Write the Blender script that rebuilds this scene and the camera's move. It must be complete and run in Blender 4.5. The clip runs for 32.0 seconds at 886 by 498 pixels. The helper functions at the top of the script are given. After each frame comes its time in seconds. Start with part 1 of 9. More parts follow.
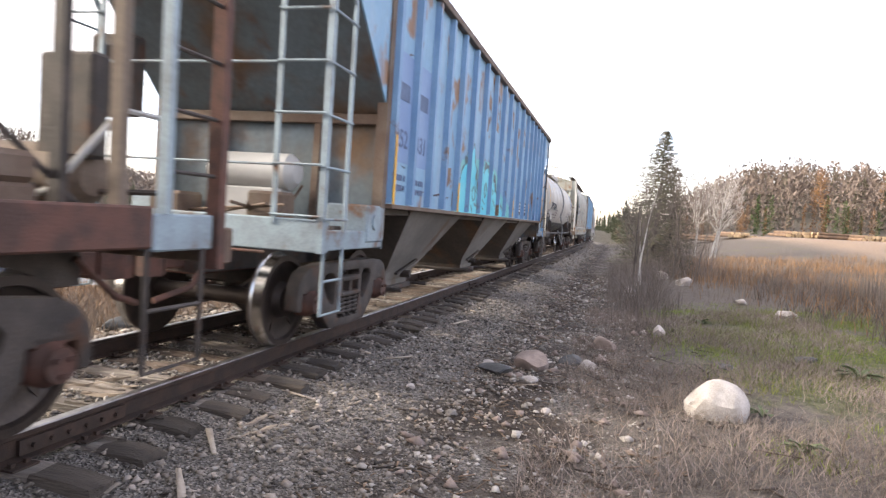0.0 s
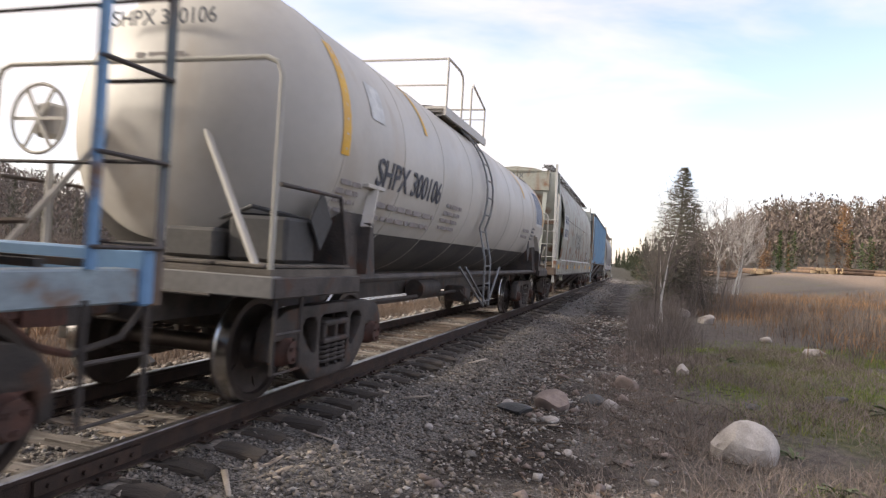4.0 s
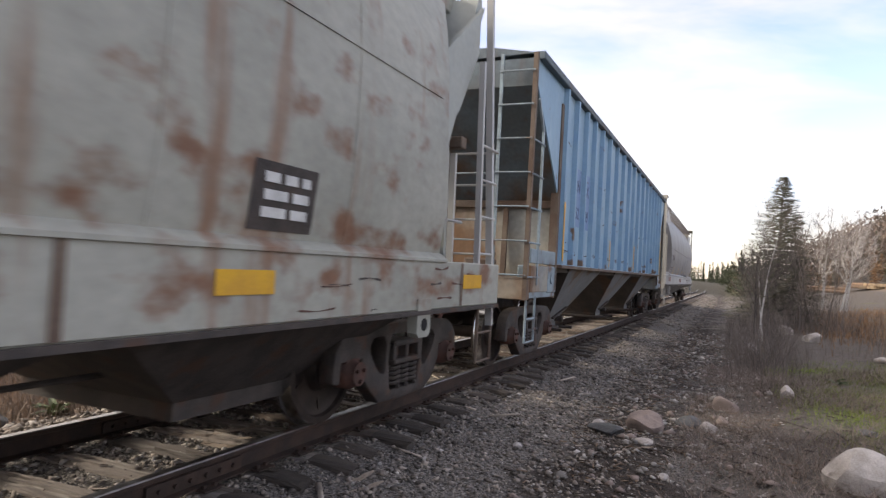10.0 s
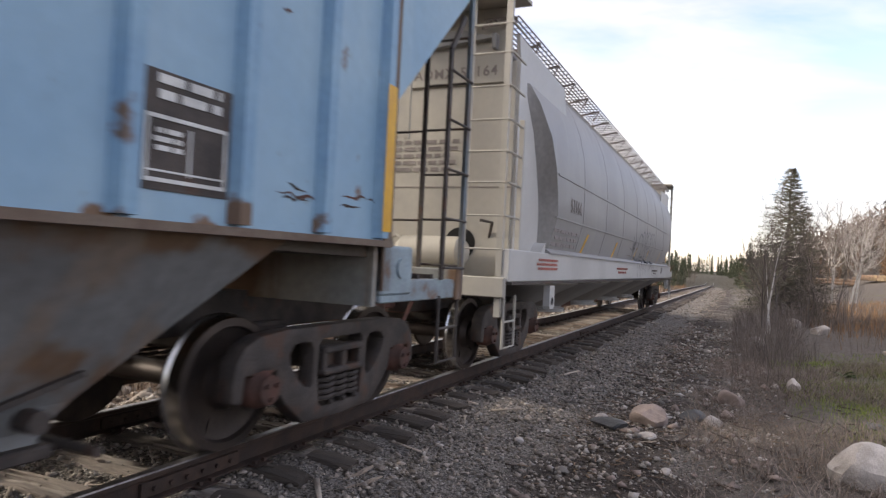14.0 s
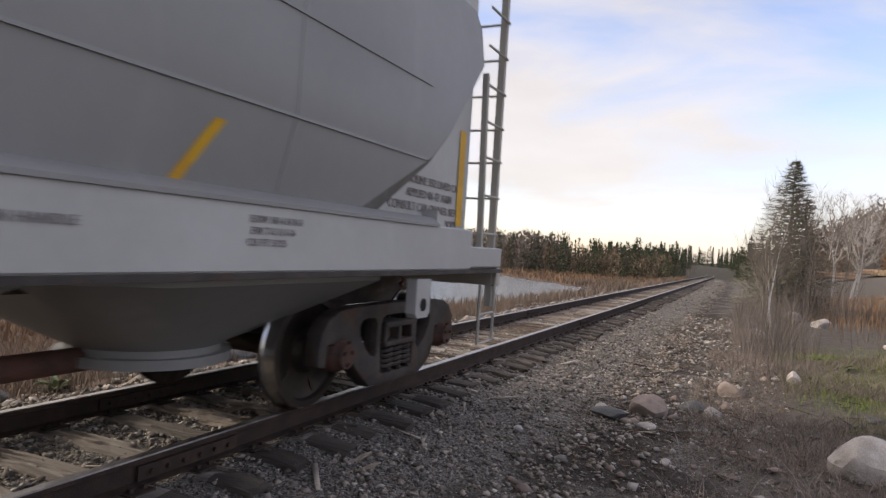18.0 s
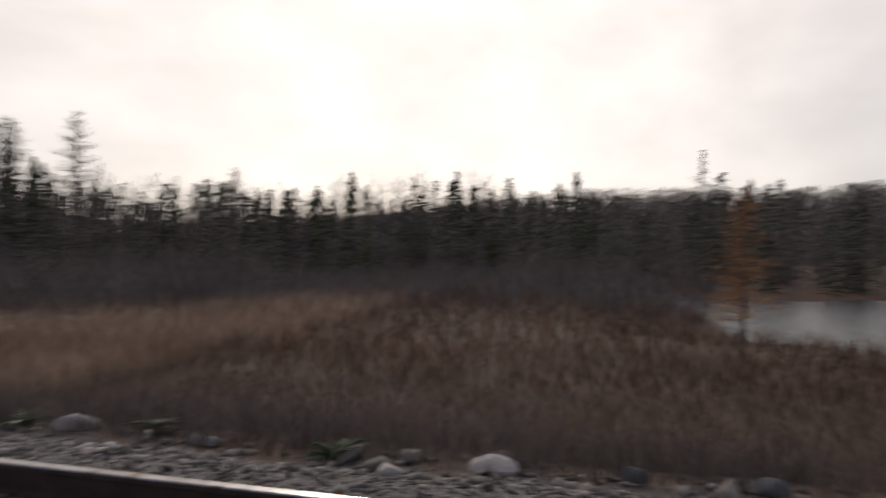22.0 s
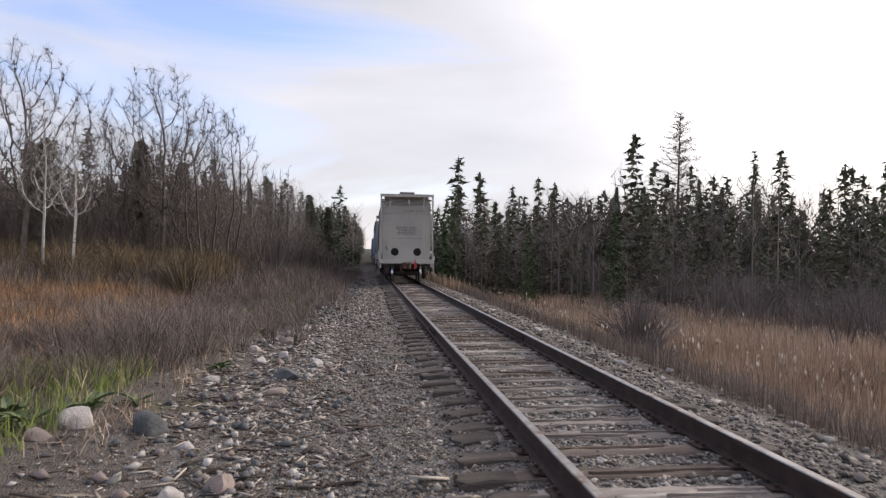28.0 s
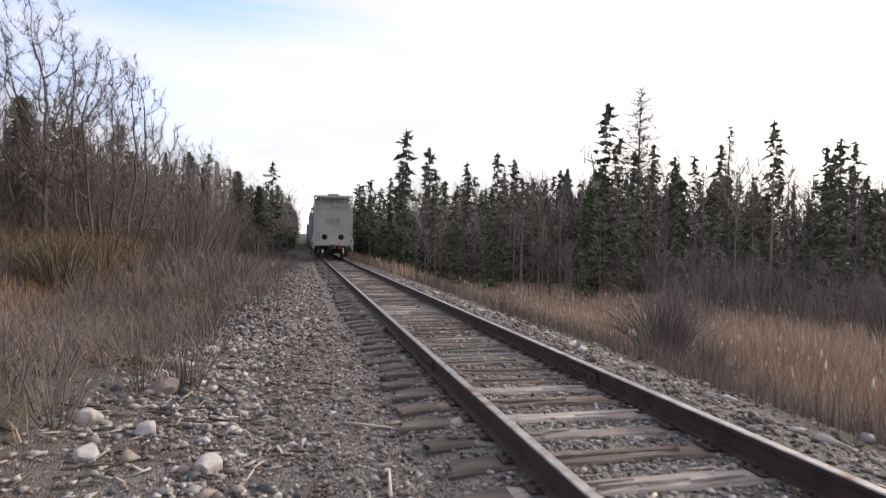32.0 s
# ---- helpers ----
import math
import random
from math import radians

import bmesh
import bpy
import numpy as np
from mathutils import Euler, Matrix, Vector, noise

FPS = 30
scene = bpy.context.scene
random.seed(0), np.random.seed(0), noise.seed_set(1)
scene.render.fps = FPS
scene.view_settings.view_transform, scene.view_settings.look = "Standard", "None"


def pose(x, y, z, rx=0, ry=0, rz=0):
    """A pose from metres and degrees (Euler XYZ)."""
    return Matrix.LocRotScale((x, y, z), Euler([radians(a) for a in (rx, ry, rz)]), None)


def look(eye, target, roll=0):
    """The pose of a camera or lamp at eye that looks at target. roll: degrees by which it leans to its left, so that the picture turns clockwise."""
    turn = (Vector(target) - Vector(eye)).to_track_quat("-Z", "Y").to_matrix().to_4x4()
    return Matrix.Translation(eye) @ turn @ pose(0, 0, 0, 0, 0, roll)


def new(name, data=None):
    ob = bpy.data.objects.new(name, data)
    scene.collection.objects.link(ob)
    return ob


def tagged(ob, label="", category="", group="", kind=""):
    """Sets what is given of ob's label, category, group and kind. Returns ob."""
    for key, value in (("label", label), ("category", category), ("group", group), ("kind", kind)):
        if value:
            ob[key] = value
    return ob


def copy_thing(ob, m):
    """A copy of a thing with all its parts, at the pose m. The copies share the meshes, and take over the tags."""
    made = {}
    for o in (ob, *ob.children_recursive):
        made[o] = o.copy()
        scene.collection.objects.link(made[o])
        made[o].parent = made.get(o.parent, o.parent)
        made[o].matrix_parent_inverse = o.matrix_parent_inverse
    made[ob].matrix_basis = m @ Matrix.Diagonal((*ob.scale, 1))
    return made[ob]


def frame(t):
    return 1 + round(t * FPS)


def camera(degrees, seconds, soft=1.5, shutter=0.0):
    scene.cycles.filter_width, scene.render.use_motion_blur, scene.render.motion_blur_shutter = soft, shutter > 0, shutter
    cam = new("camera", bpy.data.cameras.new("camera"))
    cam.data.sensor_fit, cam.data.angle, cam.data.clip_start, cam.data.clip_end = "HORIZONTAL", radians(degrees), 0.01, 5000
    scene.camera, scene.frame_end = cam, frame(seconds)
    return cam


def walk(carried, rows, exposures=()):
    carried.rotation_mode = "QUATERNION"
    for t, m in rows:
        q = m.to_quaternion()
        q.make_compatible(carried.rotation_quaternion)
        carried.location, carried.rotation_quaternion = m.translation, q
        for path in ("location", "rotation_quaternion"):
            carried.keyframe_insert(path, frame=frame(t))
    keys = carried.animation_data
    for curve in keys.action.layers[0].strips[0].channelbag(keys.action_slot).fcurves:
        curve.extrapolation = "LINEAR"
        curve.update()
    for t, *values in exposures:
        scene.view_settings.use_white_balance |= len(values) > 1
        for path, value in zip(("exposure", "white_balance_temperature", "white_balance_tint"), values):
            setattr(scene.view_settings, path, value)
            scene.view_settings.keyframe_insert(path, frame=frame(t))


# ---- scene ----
cam = camera(68.18, 32.0, soft=1.3, shutter=0.3)
PATH = [  # seconds, x, y, z, pitch, roll, yaw
    (0.0, 4.051, 0.000, 1.579, -2.73, -3.83, 15.27),
    (0.5, 4.030, 0.027, 1.576, -2.46, -4.36, 13.67),
    (1.0, 4.024, 0.038, 1.572, -2.19, -4.20, 13.46),
    (1.5, 4.043, 0.049, 1.575, -1.97, -3.25, 14.39),
    (2.0, 4.051, 0.055, 1.577, -1.49, -2.69, 14.07),
    (2.5, 4.062, 0.038, 1.580, -0.97, -2.47, 14.92),
    (3.0, 4.053, 0.031, 1.579, -0.29, -3.07, 16.65),
    (3.5, 4.056, 0.028, 1.579, 0.35, -3.30, 17.01),
    (4.0, 4.046, 0.031, 1.576, 0.47, -3.55, 16.87),
    (4.5, 4.053, 0.043, 1.576, 0.39, -3.53, 17.14),
    (6.5, 4.053, 0.053, 1.581, 0.39, -2.01, 18.13),
    (7.0, 4.052, 0.046, 1.577, 0.59, -1.42, 18.85),
    (7.5, 4.041, 0.044, 1.583, 0.80, -1.37, 19.76),
    (8.0, 4.044, 0.030, 1.583, 1.09, -2.60, 20.37),
    (8.5, 4.049, 0.015, 1.583, 1.58, -3.23, 20.74),
    (9.0, 4.055, -0.003, 1.584, 1.83, -3.13, 20.87),
    (9.5, 4.053, -0.007, 1.591, 1.81, -3.61, 21.35),
    (10.0, 4.021, 0.015, 1.584, 1.44, -3.13, 24.19),
    (10.5, 4.049, 0.049, 1.578, 1.81, -3.06, 26.22),
    (11.0, 4.056, 0.073, 1.583, 0.51, -3.04, 23.66),
    (11.5, 4.072, 0.068, 1.592, -0.21, -2.87, 23.31),
    (12.0, 4.077, 0.087, 1.587, -0.30, -3.40, 23.60),
    (12.5, 4.067, 0.123, 1.577, -0.32, -2.59, 23.82),
    (13.0, 4.049, 0.128, 1.573, -0.17, -2.40, 24.31),
    (13.5, 4.050, 0.110, 1.575, 0.36, -2.57, 24.79),
    (14.0, 4.063, 0.096, 1.581, 0.91, -2.83, 24.84),
    (14.5, 4.077, 0.080, 1.582, 1.35, -2.80, 24.96),
    (16.5, 4.057, 0.069, 1.587, 1.80, -2.85, 25.95),
    (17.0, 4.065, 0.086, 1.580, 1.67, -1.61, 25.61),
    (17.5, 4.048, 0.115, 1.576, 1.05, -2.90, 24.89),
    (18.0, 4.031, 0.140, 1.569, -0.17, -3.75, 24.90),
    (18.5, 4.029, 0.151, 1.580, -1.25, -4.24, 25.26),
    (19.0, 4.005, 0.126, 1.583, -1.61, -5.11, 27.87),
    (19.5, 3.956, 0.138, 1.587, -1.63, -5.97, 30.51),
    (20.0, 3.823, 0.184, 1.559, -1.73, -5.84, 32.81),
    (20.5, 3.584, 0.178, 1.524, -2.31, -5.51, 34.49),
    (21.0, 3.188, 0.044, 1.521, -1.67, -5.67, 39.44),
    (21.5, 2.759, -0.135, 1.539, -0.61, -2.42, 69.19),
    (22.0, 2.482, -0.375, 1.521, -0.37, -0.96, 103.04),
    (22.5, 2.237, -0.667, 1.525, -4.29, 0.57, 132.76),
    (23.0, 2.139, -1.035, 1.520, -4.92, -1.55, 152.25),
    (23.5, 2.166, -1.542, 1.519, -5.52, 1.00, 157.65),
    (24.0, 2.224, -2.119, 1.518, -1.87, 0.64, 162.37),
    (24.5, 2.332, -2.767, 1.501, -3.55, 2.32, 166.09),
    (25.0, 2.308, -3.457, 1.503, -1.88, 1.23, 168.11),
    (25.5, 2.259, -4.123, 1.479, -0.43, 2.37, 168.59),
    (26.0, 2.233, -4.842, 1.466, -1.28, 1.98, 169.36),
    (26.5, 2.203, -5.541, 1.467, -0.93, 0.76, 173.33),
    (28.5, 2.103, -8.282, 1.573, 1.11, -0.83, 171.66),
    (29.0, 2.125, -8.988, 1.535, 2.27, -0.46, 172.77),
    (29.5, 2.124, -9.689, 1.519, 0.35, -0.37, 169.66),
    (30.0, 2.133, -10.380, 1.478, 0.07, -0.12, 167.89),
    (30.5, 2.109, -11.077, 1.454, -1.60, -0.85, 167.41),
    (31.0, 2.119, -11.716, 1.444, -2.53, -0.37, 167.02),
    (31.5, 2.066, -12.353, 1.417, -3.36, -0.81, 166.21),
    (32.0, 2.095, -13.039, 1.395, -1.18, -0.78, 166.38),
]
EXPO = [(0, 0.2, 7050, 10), (1, 0.1, 7050, 10), (2, -0.4, 7050, 10), (4, -0.6, 7050, 10), (7, -0.6, 7050, 10), (14, -0.5, 7050, 10), (17, -0.65, 7050, 10), (17.5, -0.75, 7000, 10), (18.1, -1.05, 6950, 10), (18.6, -1.15, 6800, 10), (19.5, -1.33, 6450, 10), (20.6, -1.42, 6400, 10), (21.3, -1.62, 6400, 10), (22, -1.98, 6500, 10), (22.7, -1.5, 6600, 10),
        (23.6, -0.93, 6700, 10), (25, -0.78, 6650, 10), (27.5, -1.02, 6500, 10), (29, -1.2, 6300, 10), (30.5, -1.02, 6450, 10), (32, -0.82, 6480, 10)]
walk(cam, [(t, pose(x, y, z, 90 + p, r, a)) for t, x, y, z, p, r, a in PATH], EXPO)

# ---- light: thin high cloud, low sun behind it on the lake side ----
SUN_AZ, SUN_EL = radians(198), radians(23)
world = bpy.data.worlds.new("sky")
scene.world = world
world.use_nodes = True
wn, wl = world.node_tree.nodes, world.node_tree.links
wn.clear()
w_out, w_bg = wn.new("ShaderNodeOutputWorld"), wn.new("ShaderNodeBackground")
w_sky = wn.new("ShaderNodeTexSky")
w_sky.sky_type, w_sky.sun_disc = "NISHITA", False
w_sky.sun_elevation, w_sky.sun_rotation = SUN_EL, radians(90) - SUN_AZ
w_sky.air_density, w_sky.dust_density, w_sky.ozone_density = 1.0, 0.5, 2.0
w_co = wn.new("ShaderNodeTexCoord")
w_map = wn.new("ShaderNodeMapping")
w_map.inputs["Rotation"].default_value = (0, 0, radians(35))
w_map.inputs["Scale"].default_value = (1.0, 3.2, 5.0)
w_noise = wn.new("ShaderNodeTexNoise")
w_noise.inputs["Scale"].default_value, w_noise.inputs["Detail"].default_value = 1.1, 6
w_noise.inputs["Roughness"].default_value, w_noise.inputs["Distortion"].default_value = 0.55, 0.5
w_ramp = wn.new("ShaderNodeValToRGB")
w_ramp.color_ramp.elements[0].position, w_ramp.color_ramp.elements[1].position = 0.40, 0.58
w_ramp.color_ramp.elements[0].color = (0.10, 0.10, 0.10, 1)
w_ramp.color_ramp.elements[1].color = (0.97, 0.97, 0.97, 1)
w_mul = wn.new("ShaderNodeVectorMath")
w_mul.operation = "MULTIPLY"
w_mul.inputs[1].default_value = (0.62, 0.54, 0.60)
w_mix = wn.new("ShaderNodeMix")
w_mix.data_type = "RGBA"
w_glow = wn.new("ShaderNodeVectorMath")  # thin cloud: lit through where the sky behind it is bright
w_glow.operation = "MULTIPLY_ADD"
w_glow.inputs[1].default_value = (0.040, 0.036, 0.036)
w_dot = wn.new("ShaderNodeVectorMath")  # the cloud is brighter all round the veiled sun
w_dot.operation = "DOT_PRODUCT"
w_dot.inputs[1].default_value = (math.cos(SUN_AZ) * math.cos(SUN_EL), math.sin(SUN_AZ) * math.cos(SUN_EL), math.sin(SUN_EL))
w_near = wn.new("ShaderNodeMapRange")
w_near.interpolation_type = "SMOOTHERSTEP"
w_near.inputs["From Min"].default_value, w_near.inputs["From Max"].default_value = 0.45, 1.06
w_veil = wn.new("ShaderNodeMix")
w_veil.data_type = "RGBA"
w_veil.inputs[6].default_value, w_veil.inputs[7].default_value = (1.72, 1.645, 1.70, 1), (4.0, 3.6, 3.25, 1)
wl.new(w_co.outputs["Generated"], w_dot.inputs[0])
wl.new(w_dot.outputs["Value"], w_near.inputs["Value"])
wl.new(w_near.outputs["Result"], w_veil.inputs[0])
wl.new(w_veil.outputs[2], w_glow.inputs[2])
wl.new(w_sky.outputs["Color"], w_glow.inputs[0])
wl.new(w_co.outputs["Generated"], w_map.inputs["Vector"])
wl.new(w_map.outputs["Vector"], w_noise.inputs["Vector"])
wl.new(w_sky.outputs["Color"], w_mul.inputs[0])
wl.new(w_mul.outputs["Vector"], w_mix.inputs[6])
w_thick = wn.new("ShaderNodeMapRange")  # the veil closes up towards the sun and thins out away from it
w_thick.interpolation_type = "SMOOTHSTEP"
w_thick.inputs["From Min"].default_value, w_thick.inputs["From Max"].default_value = 0.20, 0.80
w_full = wn.new("ShaderNodeMath")
w_full.operation = "ADD"
w_thick.inputs["To Max"].default_value = 0.30
wl.new(w_dot.outputs["Value"], w_thick.inputs["Value"])
wl.new(w_thick.outputs["Result"], w_full.inputs[0])
wl.new(w_noise.outputs["Fac"], w_full.inputs[1])
wl.new(w_full.outputs[0], w_ramp.inputs["Fac"])
wl.new(w_ramp.outputs["Color"], w_mix.inputs[0])
w_bank = wn.new("ShaderNodeTexNoise")  # soft banks of thicker cloud
w_bank.inputs["Scale"].default_value, w_bank.inputs["Detail"].default_value = 2.2, 4
w_tone = wn.new("ShaderNodeMapRange")
w_tone.inputs["From Min"].default_value, w_tone.inputs["From Max"].default_value = 0.3, 0.7
w_tone.inputs["To Min"].default_value, w_tone.inputs["To Max"].default_value = 0.90, 1.08
w_shade = wn.new("ShaderNodeVectorMath")
w_shade.operation = "SCALE"
wl.new(w_map.outputs["Vector"], w_bank.inputs["Vector"])
wl.new(w_bank.outputs["Fac"], w_tone.inputs["Value"])
wl.new(w_tone.outputs["Result"], w_shade.inputs["Scale"])
wl.new(w_glow.outputs["Vector"], w_shade.inputs[0])
wl.new(w_shade.outputs["Vector"], w_mix.inputs[7])
wl.new(w_mix.outputs[2], w_bg.inputs["Color"])
w_bg.inputs["Strength"].default_value = 1.0
wl.new(w_bg.outputs["Background"], w_out.inputs["Surface"])
sun = new("sun", bpy.data.lights.new("sun", "SUN"))
sun.data.energy, sun.data.angle, sun.data.color = 5.0, radians(8), (1.0, 0.94, 0.86)
sun.matrix_world = look((40 * math.cos(SUN_AZ), 40 * math.sin(SUN_AZ), 40 * math.tan(SUN_EL)), (0, 0, 0))


# ---- materials ----
def material(name, base, alt=None, scale=3.0, rough=0.7, metal=0.0, bump=0.0, bump_scale=60.0, stain=None, stain_scale=1.2,
             stain_from=0.55, stain_to=0.7, fine=0.18, vary=0.0, island=0.0, stretch=(1, 1, 1), streak=None, bands=()):
    """Base and alt colours mixed by noise, a fine grain over them, stains with soft edges, bump, and change from piece to piece."""
    m = bpy.data.materials.new(name)
    m.use_nodes = True
    n, l = m.node_tree.nodes, m.node_tree.links
    b = n["Principled BSDF"]
    co = n.new("ShaderNodeTexCoord")
    mp = n.new("ShaderNodeMapping")
    mp.inputs["Scale"].default_value = stretch
    l.new(co.outputs["Object"], mp.inputs["Vector"])

    def noise_at(s, detail=4.0):
        t = n.new("ShaderNodeTexNoise")
        t.inputs["Scale"].default_value, t.inputs["Detail"].default_value = s, detail
        l.new(mp.outputs["Vector"], t.inputs["Vector"])
        return t

    def mixed(kind, fac, a, c):
        x = n.new("ShaderNodeMix")
        x.data_type, x.blend_type = "RGBA", kind
        for socket, value in ((x.inputs[0], fac), (x.inputs[6], a), (x.inputs[7], c)):
            if isinstance(value, bpy.types.NodeSocket):
                l.new(value, socket)
            elif isinstance(value, tuple):
                socket.default_value = (*value, 1)
            else:
                socket.default_value = value
        return x.outputs[2]

    def stepped(src, lo, hi):
        r = n.new("ShaderNodeMapRange")
        r.interpolation_type = "SMOOTHSTEP"
        r.inputs["From Min"].default_value, r.inputs["From Max"].default_value = lo, hi
        l.new(src, r.inputs["Value"])
        return r.outputs["Result"]

    colour = mixed("MIX", stepped(noise_at(scale).outputs["Fac"], 0.35, 0.65), base, alt or tuple(c * 0.75 for c in base))
    if stain:
        worn = noise_at(stain_scale, 8.0).outputs["Fac"]
        for z0, half, gain in bands:  # seams and edges where rust has crept in
            sp, df, ab, mr, ad = n.new("ShaderNodeSeparateXYZ"), n.new("ShaderNodeMath"), n.new("ShaderNodeMath"), n.new("ShaderNodeMapRange"), n.new("ShaderNodeMath")
            df.operation, ab.operation, ad.operation = "SUBTRACT", "ABSOLUTE", "ADD"
            df.inputs[1].default_value = z0
            mr.inputs["From Min"].default_value, mr.inputs["From Max"].default_value = half, 0.0
            mr.inputs["To Min"].default_value, mr.inputs["To Max"].default_value = 0.0, gain
            l.new(co.outputs["Object"], sp.inputs[0])
            l.new(sp.outputs["Z"], df.inputs[0])
            l.new(df.outputs[0], ab.inputs[0])
            l.new(ab.outputs[0], mr.inputs["Value"])
            l.new(worn, ad.inputs[0])
            l.new(mr.outputs["Result"], ad.inputs[1])
            worn = ad.outputs[0]
        colour = mixed("MIX", stepped(worn, stain_from, stain_to), colour, stain)
    if streak:
        mq = n.new("ShaderNodeMapping")
        mq.inputs["Scale"].default_value = (1.0, 1.0, 0.12)
        l.new(co.outputs["Object"], mq.inputs["Vector"])
        ts = n.new("ShaderNodeTexNoise")
        ts.inputs["Scale"].default_value, ts.inputs["Detail"].default_value = 2.6, 5
        l.new(mq.outputs["Vector"], ts.inputs["Vector"])
        colour = mixed("MIX", stepped(ts.outputs["Fac"], streak[1], streak[2]), colour, streak[0])
    grain = noise_at(scale * 14, 3.0).outputs["Fac"]
    grey = n.new("ShaderNodeMapRange")
    grey.inputs["To Min"].default_value, grey.inputs["To Max"].default_value = 1 - fine * 1.6, 1 + fine * 1.6
    l.new(grain, grey.inputs["Value"])
    colour = mixed("MULTIPLY", 1.0, colour, grey.outputs["Result"])
    for amount, node, out in ((vary, "ShaderNodeObjectInfo", "Random"), (island, "ShaderNodeNewGeometry", "Random Per Island")):
        if amount:
            g = n.new(node)
            r = n.new("ShaderNodeMapRange")
            r.inputs["To Min"].default_value, r.inputs["To Max"].default_value = 1 - amount, 1 + amount
            l.new(g.outputs[out], r.inputs["Value"])
            colour = mixed("MULTIPLY", 1.0, colour, r.outputs["Result"])
    l.new(colour, b.inputs["Base Color"])
    b.inputs["Roughness"].default_value, b.inputs["Metallic"].default_value = rough, metal
    if bump:
        bp = n.new("ShaderNodeBump")
        bp.inputs["Strength"].default_value, bp.inputs["Distance"].default_value = bump, 0.02
        l.new(noise_at(bump_scale, 5.0).outputs["Fac"], bp.inputs["Height"])
        l.new(bp.outputs["Normal"], b.inputs["Normal"])
    return m


